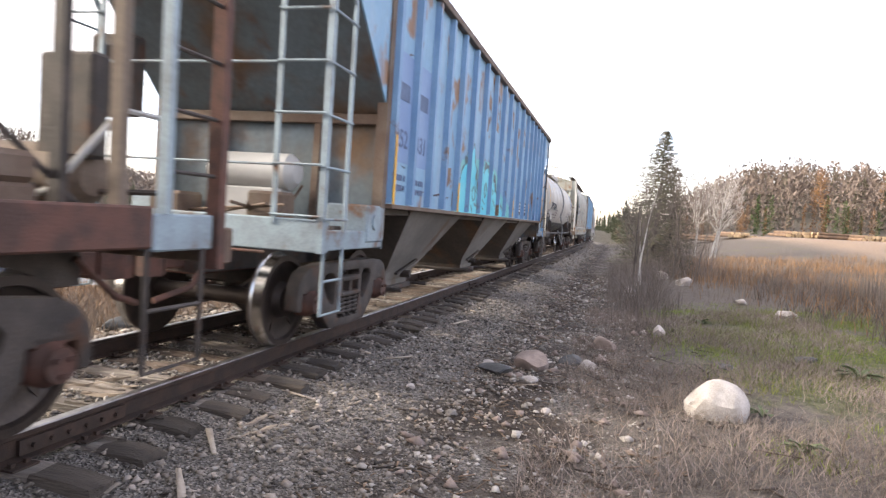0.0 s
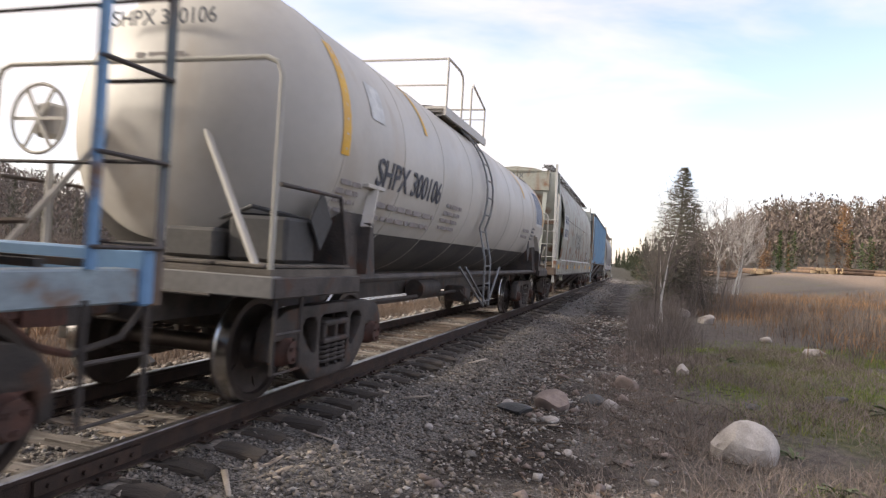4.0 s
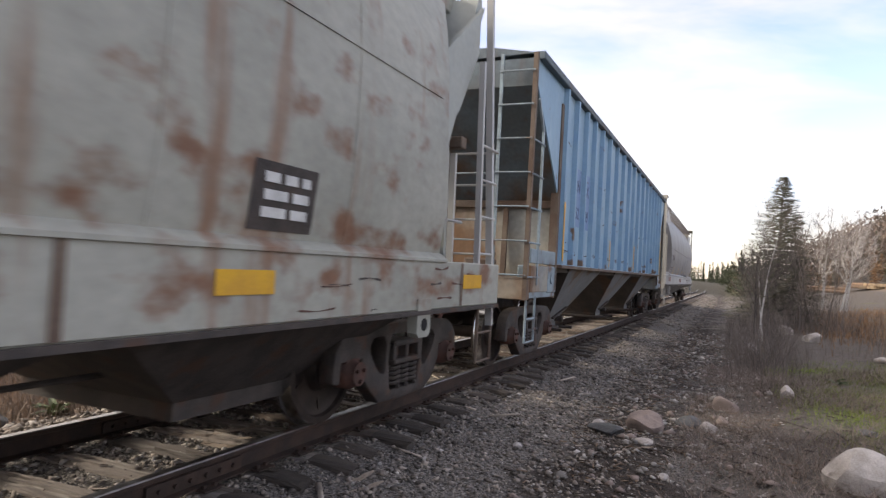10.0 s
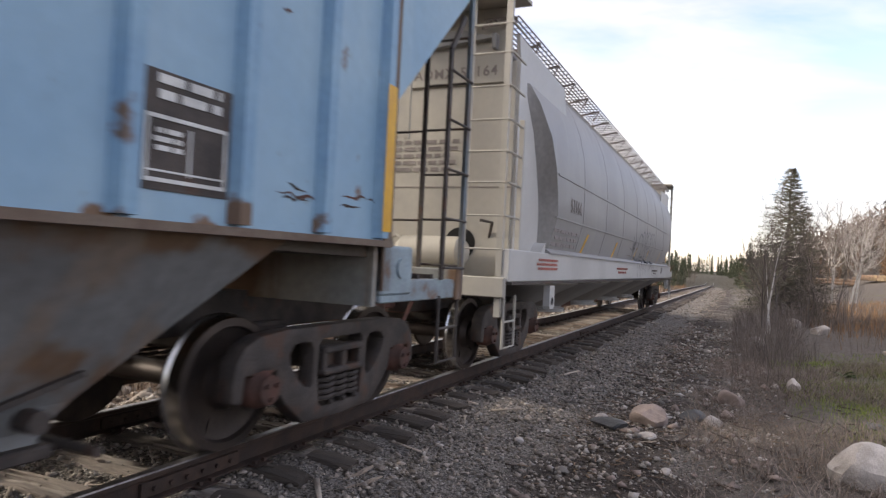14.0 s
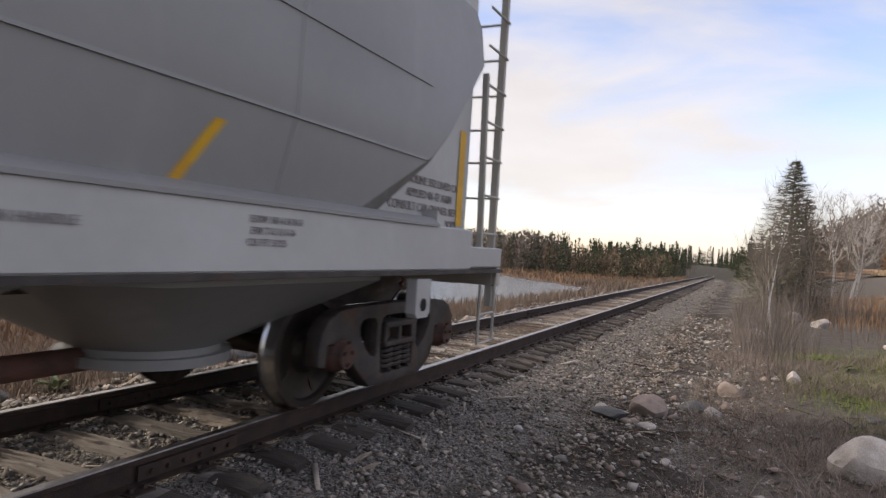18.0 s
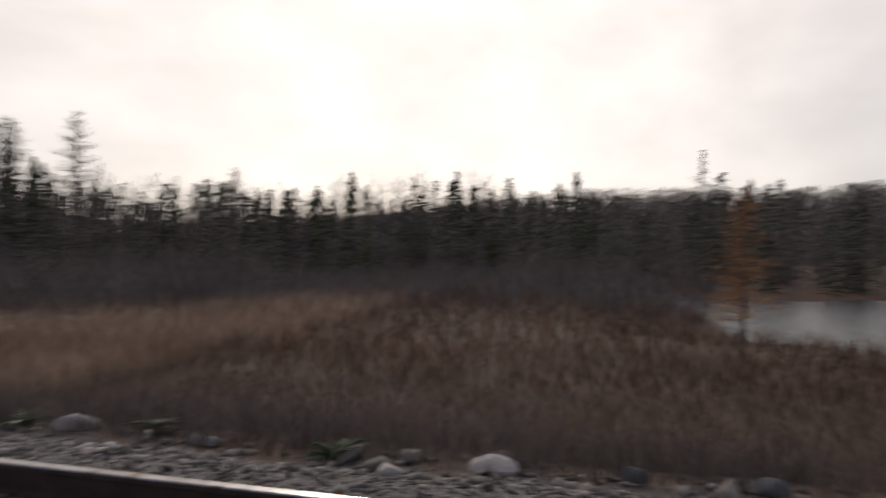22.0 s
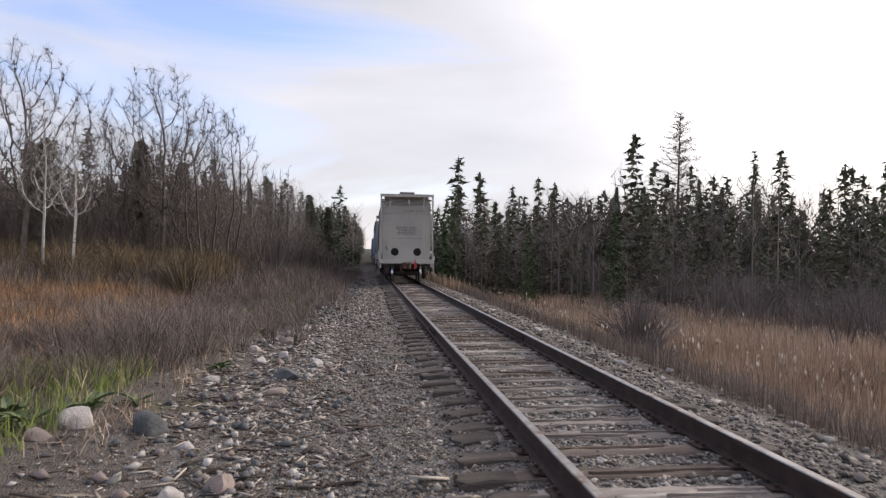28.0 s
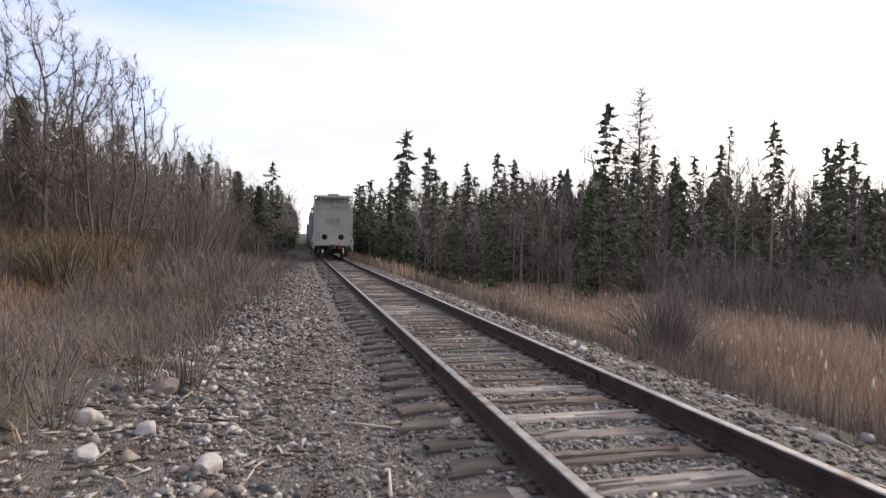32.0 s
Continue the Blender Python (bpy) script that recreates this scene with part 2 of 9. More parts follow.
RUST = (0.13, 0.055, 0.028)
M = {
    "rail_side": material("rail_rust", (0.06, 0.036, 0.027), (0.035, 0.024, 0.02), 6, 0.75, 0.3, 0.25, 90),
    "rail_top": material("rail_worn_steel", (0.34, 0.32, 0.31), (0.22, 0.20, 0.19), 9, 0.35, 0.9, stain=RUST, stain_scale=5),
    "tie": material("weathered_tie_wood", (0.30, 0.255, 0.22), (0.16, 0.135, 0.118), 2.2, 0.9, 0, 0.8, 34, vary=0.4, stretch=(0.35, 3, 3),
                    stain=(0.42, 0.375, 0.33), stain_scale=3.0, stain_from=0.52),
    "tie_brown": material("brown_tie_wood", (0.20, 0.148, 0.115), (0.11, 0.085, 0.07), 2.2, 0.9, 0, 0.8, 34, vary=0.4, stretch=(0.35, 3, 3), stain=(0.34, 0.29, 0.245), stain_scale=4.0, stain_from=0.6),
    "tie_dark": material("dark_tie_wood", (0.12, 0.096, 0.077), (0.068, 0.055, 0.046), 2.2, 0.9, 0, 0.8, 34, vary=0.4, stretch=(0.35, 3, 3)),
    "plate": material("rusty_plate", (0.075, 0.045, 0.034), (0.045, 0.03, 0.024), 9, 0.8, 0.3, 0.3, 80),
    "stone": material("ballast_stone", (0.262, 0.224, 0.192), (0.14, 0.119, 0.102), 4, 0.9, 0, 0.4, 50, island=0.75),
    "pebble": material("pale_pebble", (0.44, 0.405, 0.37), (0.23, 0.21, 0.19), 4, 0.9, 0, 0.4, 50, island=0.35),
    "granite": material("pale_granite", (0.47, 0.425, 0.395), (0.36, 0.325, 0.30), 5, 0.85, 0, 0.7, 22, stain=(0.24, 0.21, 0.18), stain_scale=3.5, stain_from=0.56),
    "boulder": material("weathered_boulder", (0.50, 0.46, 0.43), (0.37, 0.335, 0.305), 7, 0.85, 0, 0.9, 9, stain=(0.20, 0.17, 0.15), stain_scale=4.5, stain_from=0.57, stain_to=0.66, fine=0.3),
    "pink_granite": material("pink_granite", (0.30, 0.235, 0.205), (0.21, 0.165, 0.145), 6, 0.85, 0, 0.6, 25),
    "dark_rock": material("dark_rock", (0.11, 0.11, 0.112), (0.065, 0.067, 0.07), 5, 0.85, 0, 0.6, 25),
    "blue": material("faded_blue_paint", (0.175, 0.335, 0.495), (0.235, 0.405, 0.55), 0.8, 0.55, 0.0, 0.10, 14, stain=(0.24, 0.13, 0.07), stain_scale=1.9,
                     stain_from=0.555, stain_to=0.67, fine=0.08, streak=((0.26, 0.39, 0.52), 0.5, 0.68), bands=((3.6, 0.9, 0.05),)),
    "rust_paint": material("tan_rust_through_paint", (0.29, 0.20, 0.13), (0.16, 0.092, 0.06), 3.2, 0.7, 0.0, 0.15, 30, stain=(0.205, 0.365, 0.52), stain_scale=3.4, stain_from=0.44, stain_to=0.58, fine=0.15),
    "blue_light": material("pale_blue_paint", (0.225, 0.375, 0.51), (0.28, 0.425, 0.54), 0.7, 0.55, 0.0, 0.10, 14, stain=(0.17, 0.10, 0.06), stain_scale=3.4,
                           stain_from=0.66, stain_to=0.74, bands=((1.52, 0.12, 0.13),), fine=0.06, streak=((0.31, 0.45, 0.55), 0.5, 0.7)),
    "blue_rib": material("blue_rib_paint", (0.12, 0.245, 0.42), (0.16, 0.30, 0.47), 1.6, 0.5, 0.0, 0.1, 20, stain=(0.14, 0.08, 0.05), stain_scale=2.2, stain_from=0.62, fine=0.08),
    # body blue toned down: the ribs' shading is put into their colour, rust is separate
    "blue_light_rib_shade": material("shaded_pale_blue_rib", (0.17, 0.315, 0.47), (0.22, 0.37, 0.50), 1.4, 0.5, 0.0, 0.1, 20, stain=(0.13, 0.08, 0.05), stain_scale=3.0, stain_from=0.66, stain_to=0.74, fine=0.08, bands=((1.52, 0.22, 0.16),)),
    "blue_end": material("dusty_blue_end", (0.13, 0.17, 0.20), (0.10, 0.12, 0.13), 1.1, 0.7, 0.0, 0.15, 20, stain=(0.13, 0.075, 0.04), stain_scale=1.0,
                         stain_from=0.48, stain_to=0.7, streak=((0.12, 0.07, 0.045), 0.55, 0.75)),
    "cream_end": material("dusty_cream_end", (0.37, 0.325, 0.255), (0.27, 0.275, 0.26), 1.0, 0.7, 0.0, 0.1, 20, stain=(0.19, 0.105, 0.055), stain_scale=0.9, stain_from=0.46, stain_to=0.66, streak=((0.16, 0.09, 0.05), 0.54, 0.7)),
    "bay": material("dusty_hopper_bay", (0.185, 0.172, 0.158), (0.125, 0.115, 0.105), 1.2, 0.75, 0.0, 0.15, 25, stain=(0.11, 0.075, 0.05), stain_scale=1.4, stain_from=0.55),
    "bay_dark": material("dark_bay_slope", (0.10, 0.082, 0.068), (0.065, 0.055, 0.048), 1.3, 0.75, 0.0, 0.15, 25, stain=(0.13, 0.075, 0.045), stain_scale=1.5, stain_from=0.55),
    "dark_steel": material("grimy_truck_steel", (0.082, 0.068, 0.061), (0.05, 0.043, 0.040), 5, 0.7, 0.25, 0.3, 45, stain=(0.09, 0.05, 0.035), stain_scale=4),
    "wheel": material("wheel_steel", (0.075, 0.058, 0.050), (0.05, 0.04, 0.036), 5, 0.5, 0.6, 0.1, 60),
    "tread": material("polished_tread", (0.55, 0.54, 0.53), (0.42, 0.41, 0.40), 8, 0.22, 1.0),
    "cap": material("rust_red_cap", (0.13, 0.06, 0.045), (0.075, 0.042, 0.034), 6, 0.75, 0.2, 0.2, 60),
    "rust_post": material("rusty_post", (0.125, 0.082, 0.06), (0.17, 0.13, 0.10), 2.5, 0.75, 0.1, 0.2, 50),
    "pale_blue_bar": material("pale_blue_bar", (0.28, 0.355, 0.40), (0.21, 0.25, 0.275), 3.0, 0.6, 0.1, 0.1, 50, stain=(0.18, 0.10, 0.06), stain_scale=3, stain_from=0.58),
    "tank": material("tank_grey_paint", (0.53, 0.50, 0.455), (0.455, 0.43, 0.39), 0.8, 0.5, 0.0, 0.03, 20, fine=0.04, stain=(0.42, 0.37, 0.31), stain_scale=0.9,
                     stain_from=0.56, stain_to=0.75, streak=((0.47, 0.42, 0.36), 0.58, 0.72)),
    "black_paint": material("black_grime_paint", (0.045, 0.044, 0.045), (0.075, 0.07, 0.066), 1.6, 0.6, 0.0, 0.1, 20),
    "srix": material("pale_grey_green_paint", (0.375, 0.375, 0.325), (0.31, 0.312, 0.27), 0.9, 0.55, 0.0, 0.05, 16, stain=(0.20, 0.10, 0.058), stain_scale=2.7,
                     stain_from=0.535, stain_to=0.73, fine=0.14, stretch=(1, 0.7, 1.1), streak=((0.235, 0.135, 0.085), 0.53, 0.72), bands=((1.62, 0.40, 0.10), (1.28, 0.18, 0.07), (2.9, 0.25, 0.03))),
    "srix_in": material("shaded_grey_green_paint", (0.43, 0.45, 0.41), (0.36, 0.38, 0.35), 1.0, 0.6, 0.0, 0.05, 16, stain=(0.17, 0.085, 0.05), stain_scale=0.9, stain_from=0.60, fine=0.08),
    "grey_car": material("clean_grey_paint", (0.285, 0.28, 0.275), (0.25, 0.247, 0.242), 0.7, 0.5, 0.0, 0.04, 14, fine=0.03, streak=((0.31, 0.305, 0.295), 0.55, 0.75)),
    "white_sill": material("pale_sill_paint", (0.49, 0.485, 0.47), (0.43, 0.425, 0.41), 0.9, 0.5, 0.0, 0.03, 14, fine=0.04),
    "cream": material("cream_end_paint", (0.44, 0.415, 0.36), (0.38, 0.36, 0.32), 0.8, 0.6, 0.0, 0.03, 14, fine=0.05, streak=((0.42, 0.38, 0.31), 0.58, 0.75)),
    "yellow": material("yellow_reflector", (0.72, 0.40, 0.02), (0.62, 0.33, 0.03), 4, 0.5, 0.0, fine=0.1),
    "red": material("red_flag", (0.50, 0.035, 0.025), None, 4, 0.6),
    "black_letter": material("black_lettering", (0.05, 0.055, 0.075), (0.08, 0.085, 0.10), 5, 0.6),
    "blue_letter": material("navy_lettering", (0.06, 0.10, 0.19), (0.09, 0.14, 0.25), 5, 0.6),
    "grey_letter": material("grey_lettering", (0.24, 0.21, 0.20), None, 5, 0.6),
    "red_letter": material("red_lettering", (0.42, 0.12, 0.09), None, 5, 0.6),
    "white_letter": material("white_lettering", (0.66, 0.66, 0.64), None, 5, 0.6),
    "spray_black": material("spray_black", (0.045, 0.05, 0.06), (0.10, 0.11, 0.12), 3, 0.6),
    "spray_grey": material("spray_dark_grey", (0.085, 0.135, 0.15), (0.16, 0.22, 0.23), 3, 0.6),
    "spray_cyan": material("spray_cyan", (0.09, 0.56, 0.70), (0.17, 0.64, 0.73), 2, 0.5, fine=0.05),
    "spray_teal": material("spray_teal", (0.20, 0.52, 0.50), (0.13, 0.47, 0.50), 2, 0.5, fine=0.05),
    "panel_blue": material("repaint_blue", (0.155, 0.255, 0.455), (0.19, 0.30, 0.49), 1.5, 0.55, fine=0.05),
    # near-black that paints the shade inside openings onto closed discs
    "hole_shade": material("opening_shade_black", (0.008, 0.008, 0.008), None, 3, 0.9),
    "number_panel": material("pale_number_panel", (0.47, 0.475, 0.44), (0.42, 0.425, 0.395), 1.5, 0.55, fine=0.05, stain=(0.30, 0.16, 0.10), stain_scale=2.2, stain_from=0.62),
    "bay_pale": material("pale_hopper_bay", (0.20, 0.205, 0.21), (0.15, 0.152, 0.155), 0.9, 0.7, 0.0, 0.1, 25, stain=(0.15, 0.095, 0.06), stain_scale=1.6, stain_from=0.56, bands=((1.48, 0.22, 0.16),), streak=((0.20, 0.16, 0.13), 0.54, 0.70)),
    "fold": material("dark_fold_paint", (0.22, 0.21, 0.20), (0.16, 0.15, 0.14), 1.2, 0.7, 0.0, 0.05, 20),
    "wood": material("grey_deck_plank", (0.17, 0.145, 0.12), (0.105, 0.09, 0.075), 3, 0.9, 0, 0.3, 40, vary=0.25),
}

# ---- building helpers ----
class Geo:
    """Vertices and faces of one mesh."""

    def __init__(self):
        self.v, self.f, self.k = [], [], []

    def add(self, verts, faces, k=0):
        o = len(self.v)
        self.v += [tuple(p) for p in verts]
        self.f += [tuple(i + o for i in f) for f in faces]
        self.k += [k] * len(faces)
        return self

    def box(self, x0, x1, y0, y1, z0, z1, c=0.0, k=0, m=None):
        """A box; c: chamfer of its edges."""
        if c:
            xs, ys, zs = (x0, x1), (y0, y1), (z0, z1)
            v, ix = [], {}
            for i in (0, 1):
                for j in (0, 1):
                    for h in (0, 1):
                        p = (xs[i], ys[j], zs[h])
                        s = (c if i == 0 else -c, c if j == 0 else -c, c if h == 0 else -c)
                        for a in range(3):
                            q = [p[b] + (0 if b == a else s[b]) for b in range(3)]
                            ix[(i, j, h, a)] = len(v)
                            v.append(q)
            f = []
            for a in range(3):
                b, d = (a + 1) % 3, (a + 2) % 3
                for s in (0, 1):
                    ring = []
                    for u, w in ((0, 0), (1, 0), (1, 1), (0, 1)):
                        key = [0, 0, 0]
                        key[a], key[b], key[d] = s, u, w
                        ring.append(ix[(*key, a)])
                    f.append(ring if s else ring[::-1])
                for u in (0, 1):
                    for w in (0, 1):
                        k0, k1 = [0, 0, 0], [0, 0, 0]
                        k0[a], k1[a] = 0, 1
                        k0[b] = k1[b] = u
                        k0[d] = k1[d] = w
                        q = [ix[(*k0, b)], ix[(*k1, b)], ix[(*k1, d)], ix[(*k0, d)]]
                        f.append(q if u == w else q[::-1])
            for i in (0, 1):
                for j in (0, 1):
                    for h in (0, 1):
                        t = [ix[(i, j, h, a)] for a in range(3)]
                        f.append(t if (i + j + h) % 2 else t[::-1])
        else:
            v = [(x, y, z) for x in (x0, x1) for y in (y0, y1) for z in (z0, z1)]
            f = [(0, 1, 3, 2), (4, 6, 7, 5), (0, 4, 5, 1), (2, 3, 7, 6), (0, 2, 6, 4), (1, 5, 7, 3)]
        if m is not None:
            v = [m @ Vector(p) for p in v]
        return self.add(v, f, k)

    def tube(self, pts, r, n=8, k=0, cap=True):
        """A round bar through points."""
        pts = [Vector(p) for p in pts]
        rings, up = [], None
        for i, p in enumerate(pts):
            a = (pts[min(i + 1, len(pts) - 1)] - pts[max(i - 1, 0)]).normalized()
            if up is None:
                up = Vector((0, 0, 1)) if abs(a.z) < 0.9 else Vector((1, 0, 0))
            s = a.cross(up).normalized()
            up = s.cross(a).normalized()
            rr = r[i] if isinstance(r, (list, tuple)) else r
            rings.append([p + (s * math.cos(2 * math.pi * j / n) + up * math.sin(2 * math.pi * j / n)) * rr for j in range(n)])
        v = [q for ring in rings for q in ring]
        f = [(i * n + j, i * n + (j + 1) % n, (i + 1) * n + (j + 1) % n, (i + 1) * n + j) for i in range(len(pts) - 1) for j in range(n)]
        if cap:
            f += [tuple(range(n))[::-1], tuple((len(pts) - 1) * n + j for j in range(n))]
        return self.add(v, f, k)

    def bar(self, p, q, w, h, up=(0, 0, 1), k=0):
        """A flat bar from p to q, w across and h along up."""
        p, q = Vector(p), Vector(q)
        a = (q - p).normalized()
        u = Vector(up)
        s = a.cross(u).normalized()
        u = s.cross(a).normalized()
        v = [e + s * (i * w / 2) + u * (j * h / 2) for e in (p, q) for i, j in ((-1, -1), (1, -1), (1, 1), (-1, 1))]
        return self.add(v, [(0, 1, 2, 3), (7, 6, 5, 4), (0, 4, 5, 1), (1, 5, 6, 2), (2, 6, 7, 3), (3, 7, 4, 0)], k)

    def prism(self, poly, a, b, axis="x", k=0):
        """A flat outline drawn out along an axis from a to b. The outline is in (y, z), (x, z) or (x, y)."""
        def at(p, t):
            return {"x": (t, p[0], p[1]), "y": (p[0], t, p[1]), "z": (p[0], p[1], t)}[axis]
        n = len(poly)
        v = [at(p, a) for p in poly] + [at(p, b) for p in poly]
        f = [tuple(range(n))[::-1], tuple(range(n, 2 * n))] + [(i, (i + 1) % n, n + (i + 1) % n, n + i) for i in range(n)]
        return self.add(v, f, k)

    def loft(self, rings, k=0, cap=True, closed=True):
        n = len(rings[0])
        v = [p for r in rings for p in r]
        m = n if closed else n - 1
        f = [(i * n + j, i * n + (j + 1) % n, (i + 1) * n + (j + 1) % n, (i + 1) * n + j) for i in range(len(rings) - 1) for j in range(m)]
        if cap and closed:
            f += [tuple(range(n))[::-1], tuple((len(rings) - 1) * n + j for j in range(n))]
        return self.add(v, f, k)

    def lathe(self, profile, centre, axis="y", n=32, k=0):
        """A turned form; profile of (along, radius)."""
        c = Vector(centre)
        rings = []
        for t, r in profile:
            ring = []
            for j in range(n):
                a = 2 * math.pi * j / n
                u, w = math.cos(a) * r, math.sin(a) * r
                ring.append(c + Vector({"x": (t, u, w), "y": (u, t, w), "z": (u, w, t)}[axis]))
            rings.append(ring)
        return self.loft(rings, k)

    def mesh(self, name, mats, smooth=35):
        me = bpy.data.meshes.new(name)
        me.from_pydata([tuple(p) for p in self.v], [], self.f)
        bm = bmesh.new()
        bm.from_mesh(me)
        bmesh.ops.recalc_face_normals(bm, faces=bm.faces)
        bm.to_mesh(me)
        bm.free()
        for m in mats:
            me.materials.append(m)
        if len(mats) > 1:
            me.polygons.foreach_set("material_index", self.k)
        if smooth:
            me.shade_smooth()
            me.set_sharp_from_angle(angle=radians(smooth))
        return me


def part(name, geo, mats, parent=None, label="", smooth=35):
    """One mesh object, under a thing or under a part."""
    mats = mats if isinstance(mats, (list, tuple)) else [mats]
    ob = new(name, geo.mesh(name, mats, smooth))
    ob.parent = parent
    return tagged(ob, label)


def shared(name, me, parent, m=None, label=""):
    ob = new(name, me)
    ob.parent = parent
    if m is not None:
        ob.matrix_basis = m
    return tagged(ob, label)


def thing(name, label, category, group="", m=None, kind=""):
    ob = new(name)
    ob.empty_display_size = 0.2
    if m is not None:
        ob.matrix_basis = m
    return tagged(ob, label, category, group, kind)


def big_mesh(name, verts, faces, mats, kind="stuff", label="", category="", smooth=False, idx=None):
    """A mesh from arrays: faces (n, 3) or (n, 4)."""
    me = bpy.data.meshes.new(name)
    verts, faces = np.asarray(verts, np.float32), np.asarray(faces, np.int32)
    k = faces.shape[1]
    me.vertices.add(len(verts))
    me.vertices.foreach_set("co", verts.ravel())
    me.loops.add(faces.size)
    me.loops.foreach_set("vertex_index", faces.ravel())
    me.polygons.add(len(faces))
    me.polygons.foreach_set("loop_start", np.arange(0, faces.size, k, dtype=np.int32))
    if idx is not None:
        me.polygons.foreach_set("material_index", np.asarray(idx, np.int32))
    me.update(calc_edges=True)
    for m in mats:
        me.materials.append(m)
    if smooth:
        me.shade_smooth()
    return tagged(new(name, me), label, category, "", kind)


# ---- the lie of the land: the track is a very wide arc over a slight crest ----
RAIL_TOP = 0.18


def bowed(y, k_ahead, k_back):
    """Falls off as a wide arc; behind the crossing place it tightens and then runs straight."""
    y = np.asarray(y, float)
    q = np.minimum(np.abs(y), 20.0)
    return np.where(y > 0, -k_ahead * y * y, -k_back * (q * q + 40.0 * (np.abs(y) - q)))


def track_x(y):
    return bowed(y, 1.26e-4, 7.0e-4)


def track_z(y):
    return bowed(np.clip(y, -130, 130), 5.7e-5, 3.0e-4)


def track_pose(y, z=0.0):
    dx, dz = float(track_x(y + 0.5) - track_x(y - 0.5)), float(track_z(y + 0.5) - track_z(y - 0.5))
    return pose(float(track_x(y)), y, float(track_z(y)) + z, math.degrees(math.atan(dz)), 0, -math.degrees(math.atan(dx)))


def smooth01(x, a, b):
    t = np.clip((np.asarray(x, float) - a) / (b - a), 0, 1)
    return t * t * (3 - 2 * t)


LAKE = np.array([(-20, 3.6), (-17.4, 9.5), (-14.2, 12.4), (-11.4, 19.5), (-9.0, 34), (-7.6, 50), (-7.2, 61), (-14, 66), (-23, 75), (-33, 82), (-41, 88), (-49, 77),
                 (-52, 60), (-50, 46), (-47, 30), (-43, 20), (-38.5, 9), (-38, 4.0), (-33, 3.0), (-27, 4.2)])
RIDGE = np.array([(-180, 4.0), (-175, 3.8), (-166, 3.0), (-158, 2.0), (-149, 1.0), (-144, 0.0), (-120, 0.0), (-80, 0.3), (-40, 1.0), (0, 2.0), (40, 3.0),
                  (60, 4.3), (72, 4.5), (77, 4.5), (80.4, 4.1), (82, 3.1), (84, 2.0), (86, 0.8), (90, 0.0), (114, 0.0), (118, 0.0), (121, 0.6), (124, 0.3), (128, 0.8), (131, 1.8), (135, 3.0),
                  (139, 4.0), (144, 4.4), (150, 4.5), (156, 4.5), (164, 4.2), (172, 4.1), (180, 4.0)])


def lake_side(x, y):
    """Metres to the lake's edge, below zero inside."""
    x, y = np.asarray(x, float), np.asarray(y, float)
    best = np.full(x.shape, 1e9)
    inside = np.zeros(x.shape, bool)
    n = len(LAKE)
    for i in range(n):
        (ax, ay), (bx, by) = LAKE[i], LAKE[(i + 1) % n]
        t = np.clip(((x - ax) * (bx - ax) + (y - ay) * (by - ay)) / ((bx - ax) ** 2 + (by - ay) ** 2), 0, 1)
        best = np.minimum(best, np.hypot(x - ax - t * (bx - ax), y - ay - t * (by - ay)))
        hit = ((ay > y) != (by > y)) & (x < (bx - ax) * (y - ay) / (by - ay + 1e-12) + ax)
        inside ^= hit
    return np.where(inside, -best, best)


def wave(x, y, s, seed):
    """Cheap smooth noise from -1 to 1."""
    x, y = np.asarray(x, float) / s, np.asarray(y, float) / s
    return (np.sin(x * 1.7 + y * 0.9 + seed) + np.sin(-x * 0.8 + y * 1.9 + 2.3 * seed) + np.sin(x * 2.9 - y * 2.1 + 1.1 * seed) * 0.6) / 2.6


def ground_z(x, y):
    x, y = np.asarray(x, float), np.asarray(y, float)
    u = x - track_x(y)
    base = track_z(y)
    bed = -0.038 - 0.058 * smooth01(np.abs(u), 0.95, 1.45)
    right = -0.09 * smooth01(u, 1.5, 2.5) + 0.16 * smooth01(u, 3.7, 5.2) + 0.18 * smooth01(u, 5.5, 12) + (1.75 * smooth01(u, 8, 24) * smooth01(y, 14, 70) + 0.5 * smooth01(u, 12, 60)) - base * smooth01(u, 5, 20)
    right = right - 0.5 * smooth01(u, 3.6, 5.0) * smooth01(-y, 21, 25) * (1 - smooth01(-y, 31, 38)) * (1 - smooth01(u, 7, 10))
    low = -0.95 - 0.75 * smooth01(-y, 4, 26)
    left = -0.30 * smooth01(-u, 1.6, 2.9) + (low + 0.30) * smooth01(-u, 2.8, 6.0)
    z = base + bed + np.where(u > 0, right, left)
    z = z + 0.035 * wave(x, y, 0.9, 1.0) * smooth01(np.abs(u), 1.8, 3.0) + 0.06 * wave(x, y, 3.1, 4.0) * smooth01(np.abs(u), 2.6, 5.0)
    d = lake_side(x, y)
    z = np.where(u < -1.5, np.where(d < 6, z + (-1.32 - z) * (1 - smooth01(d, 0.5, 5.0)), z) - 0.9 * (1 - smooth01(d, -3.0, 0.3)), z)
    az, r = np.degrees(np.arctan2(y, x - 3)), np.hypot(x - 3, y)
    top = np.tan(np.radians(np.interp(az, RIDGE[:, 0], RIDGE[:, 1]))) * 200 - 3.0
    far = smooth01(r, 95, 200)
    return z * (1 - far * 0.6) + np.maximum(top, 0) * far + 2.0 * wave(x, y, 37, 2.0) * smooth01(r, 110, 220)


def graded(lo, hi, fine_lo, fine_hi, step, grow=1.09):
    a = list(np.arange(fine_lo, fine_hi + step / 2, step))
    s = step
    while a[-1] < hi:
        s *= grow
        a.append(a[-1] + s)
    s = step
    while a[0] > lo:
        s *= grow
        a.insert(0, a[0] - s)
    return np.array(a)


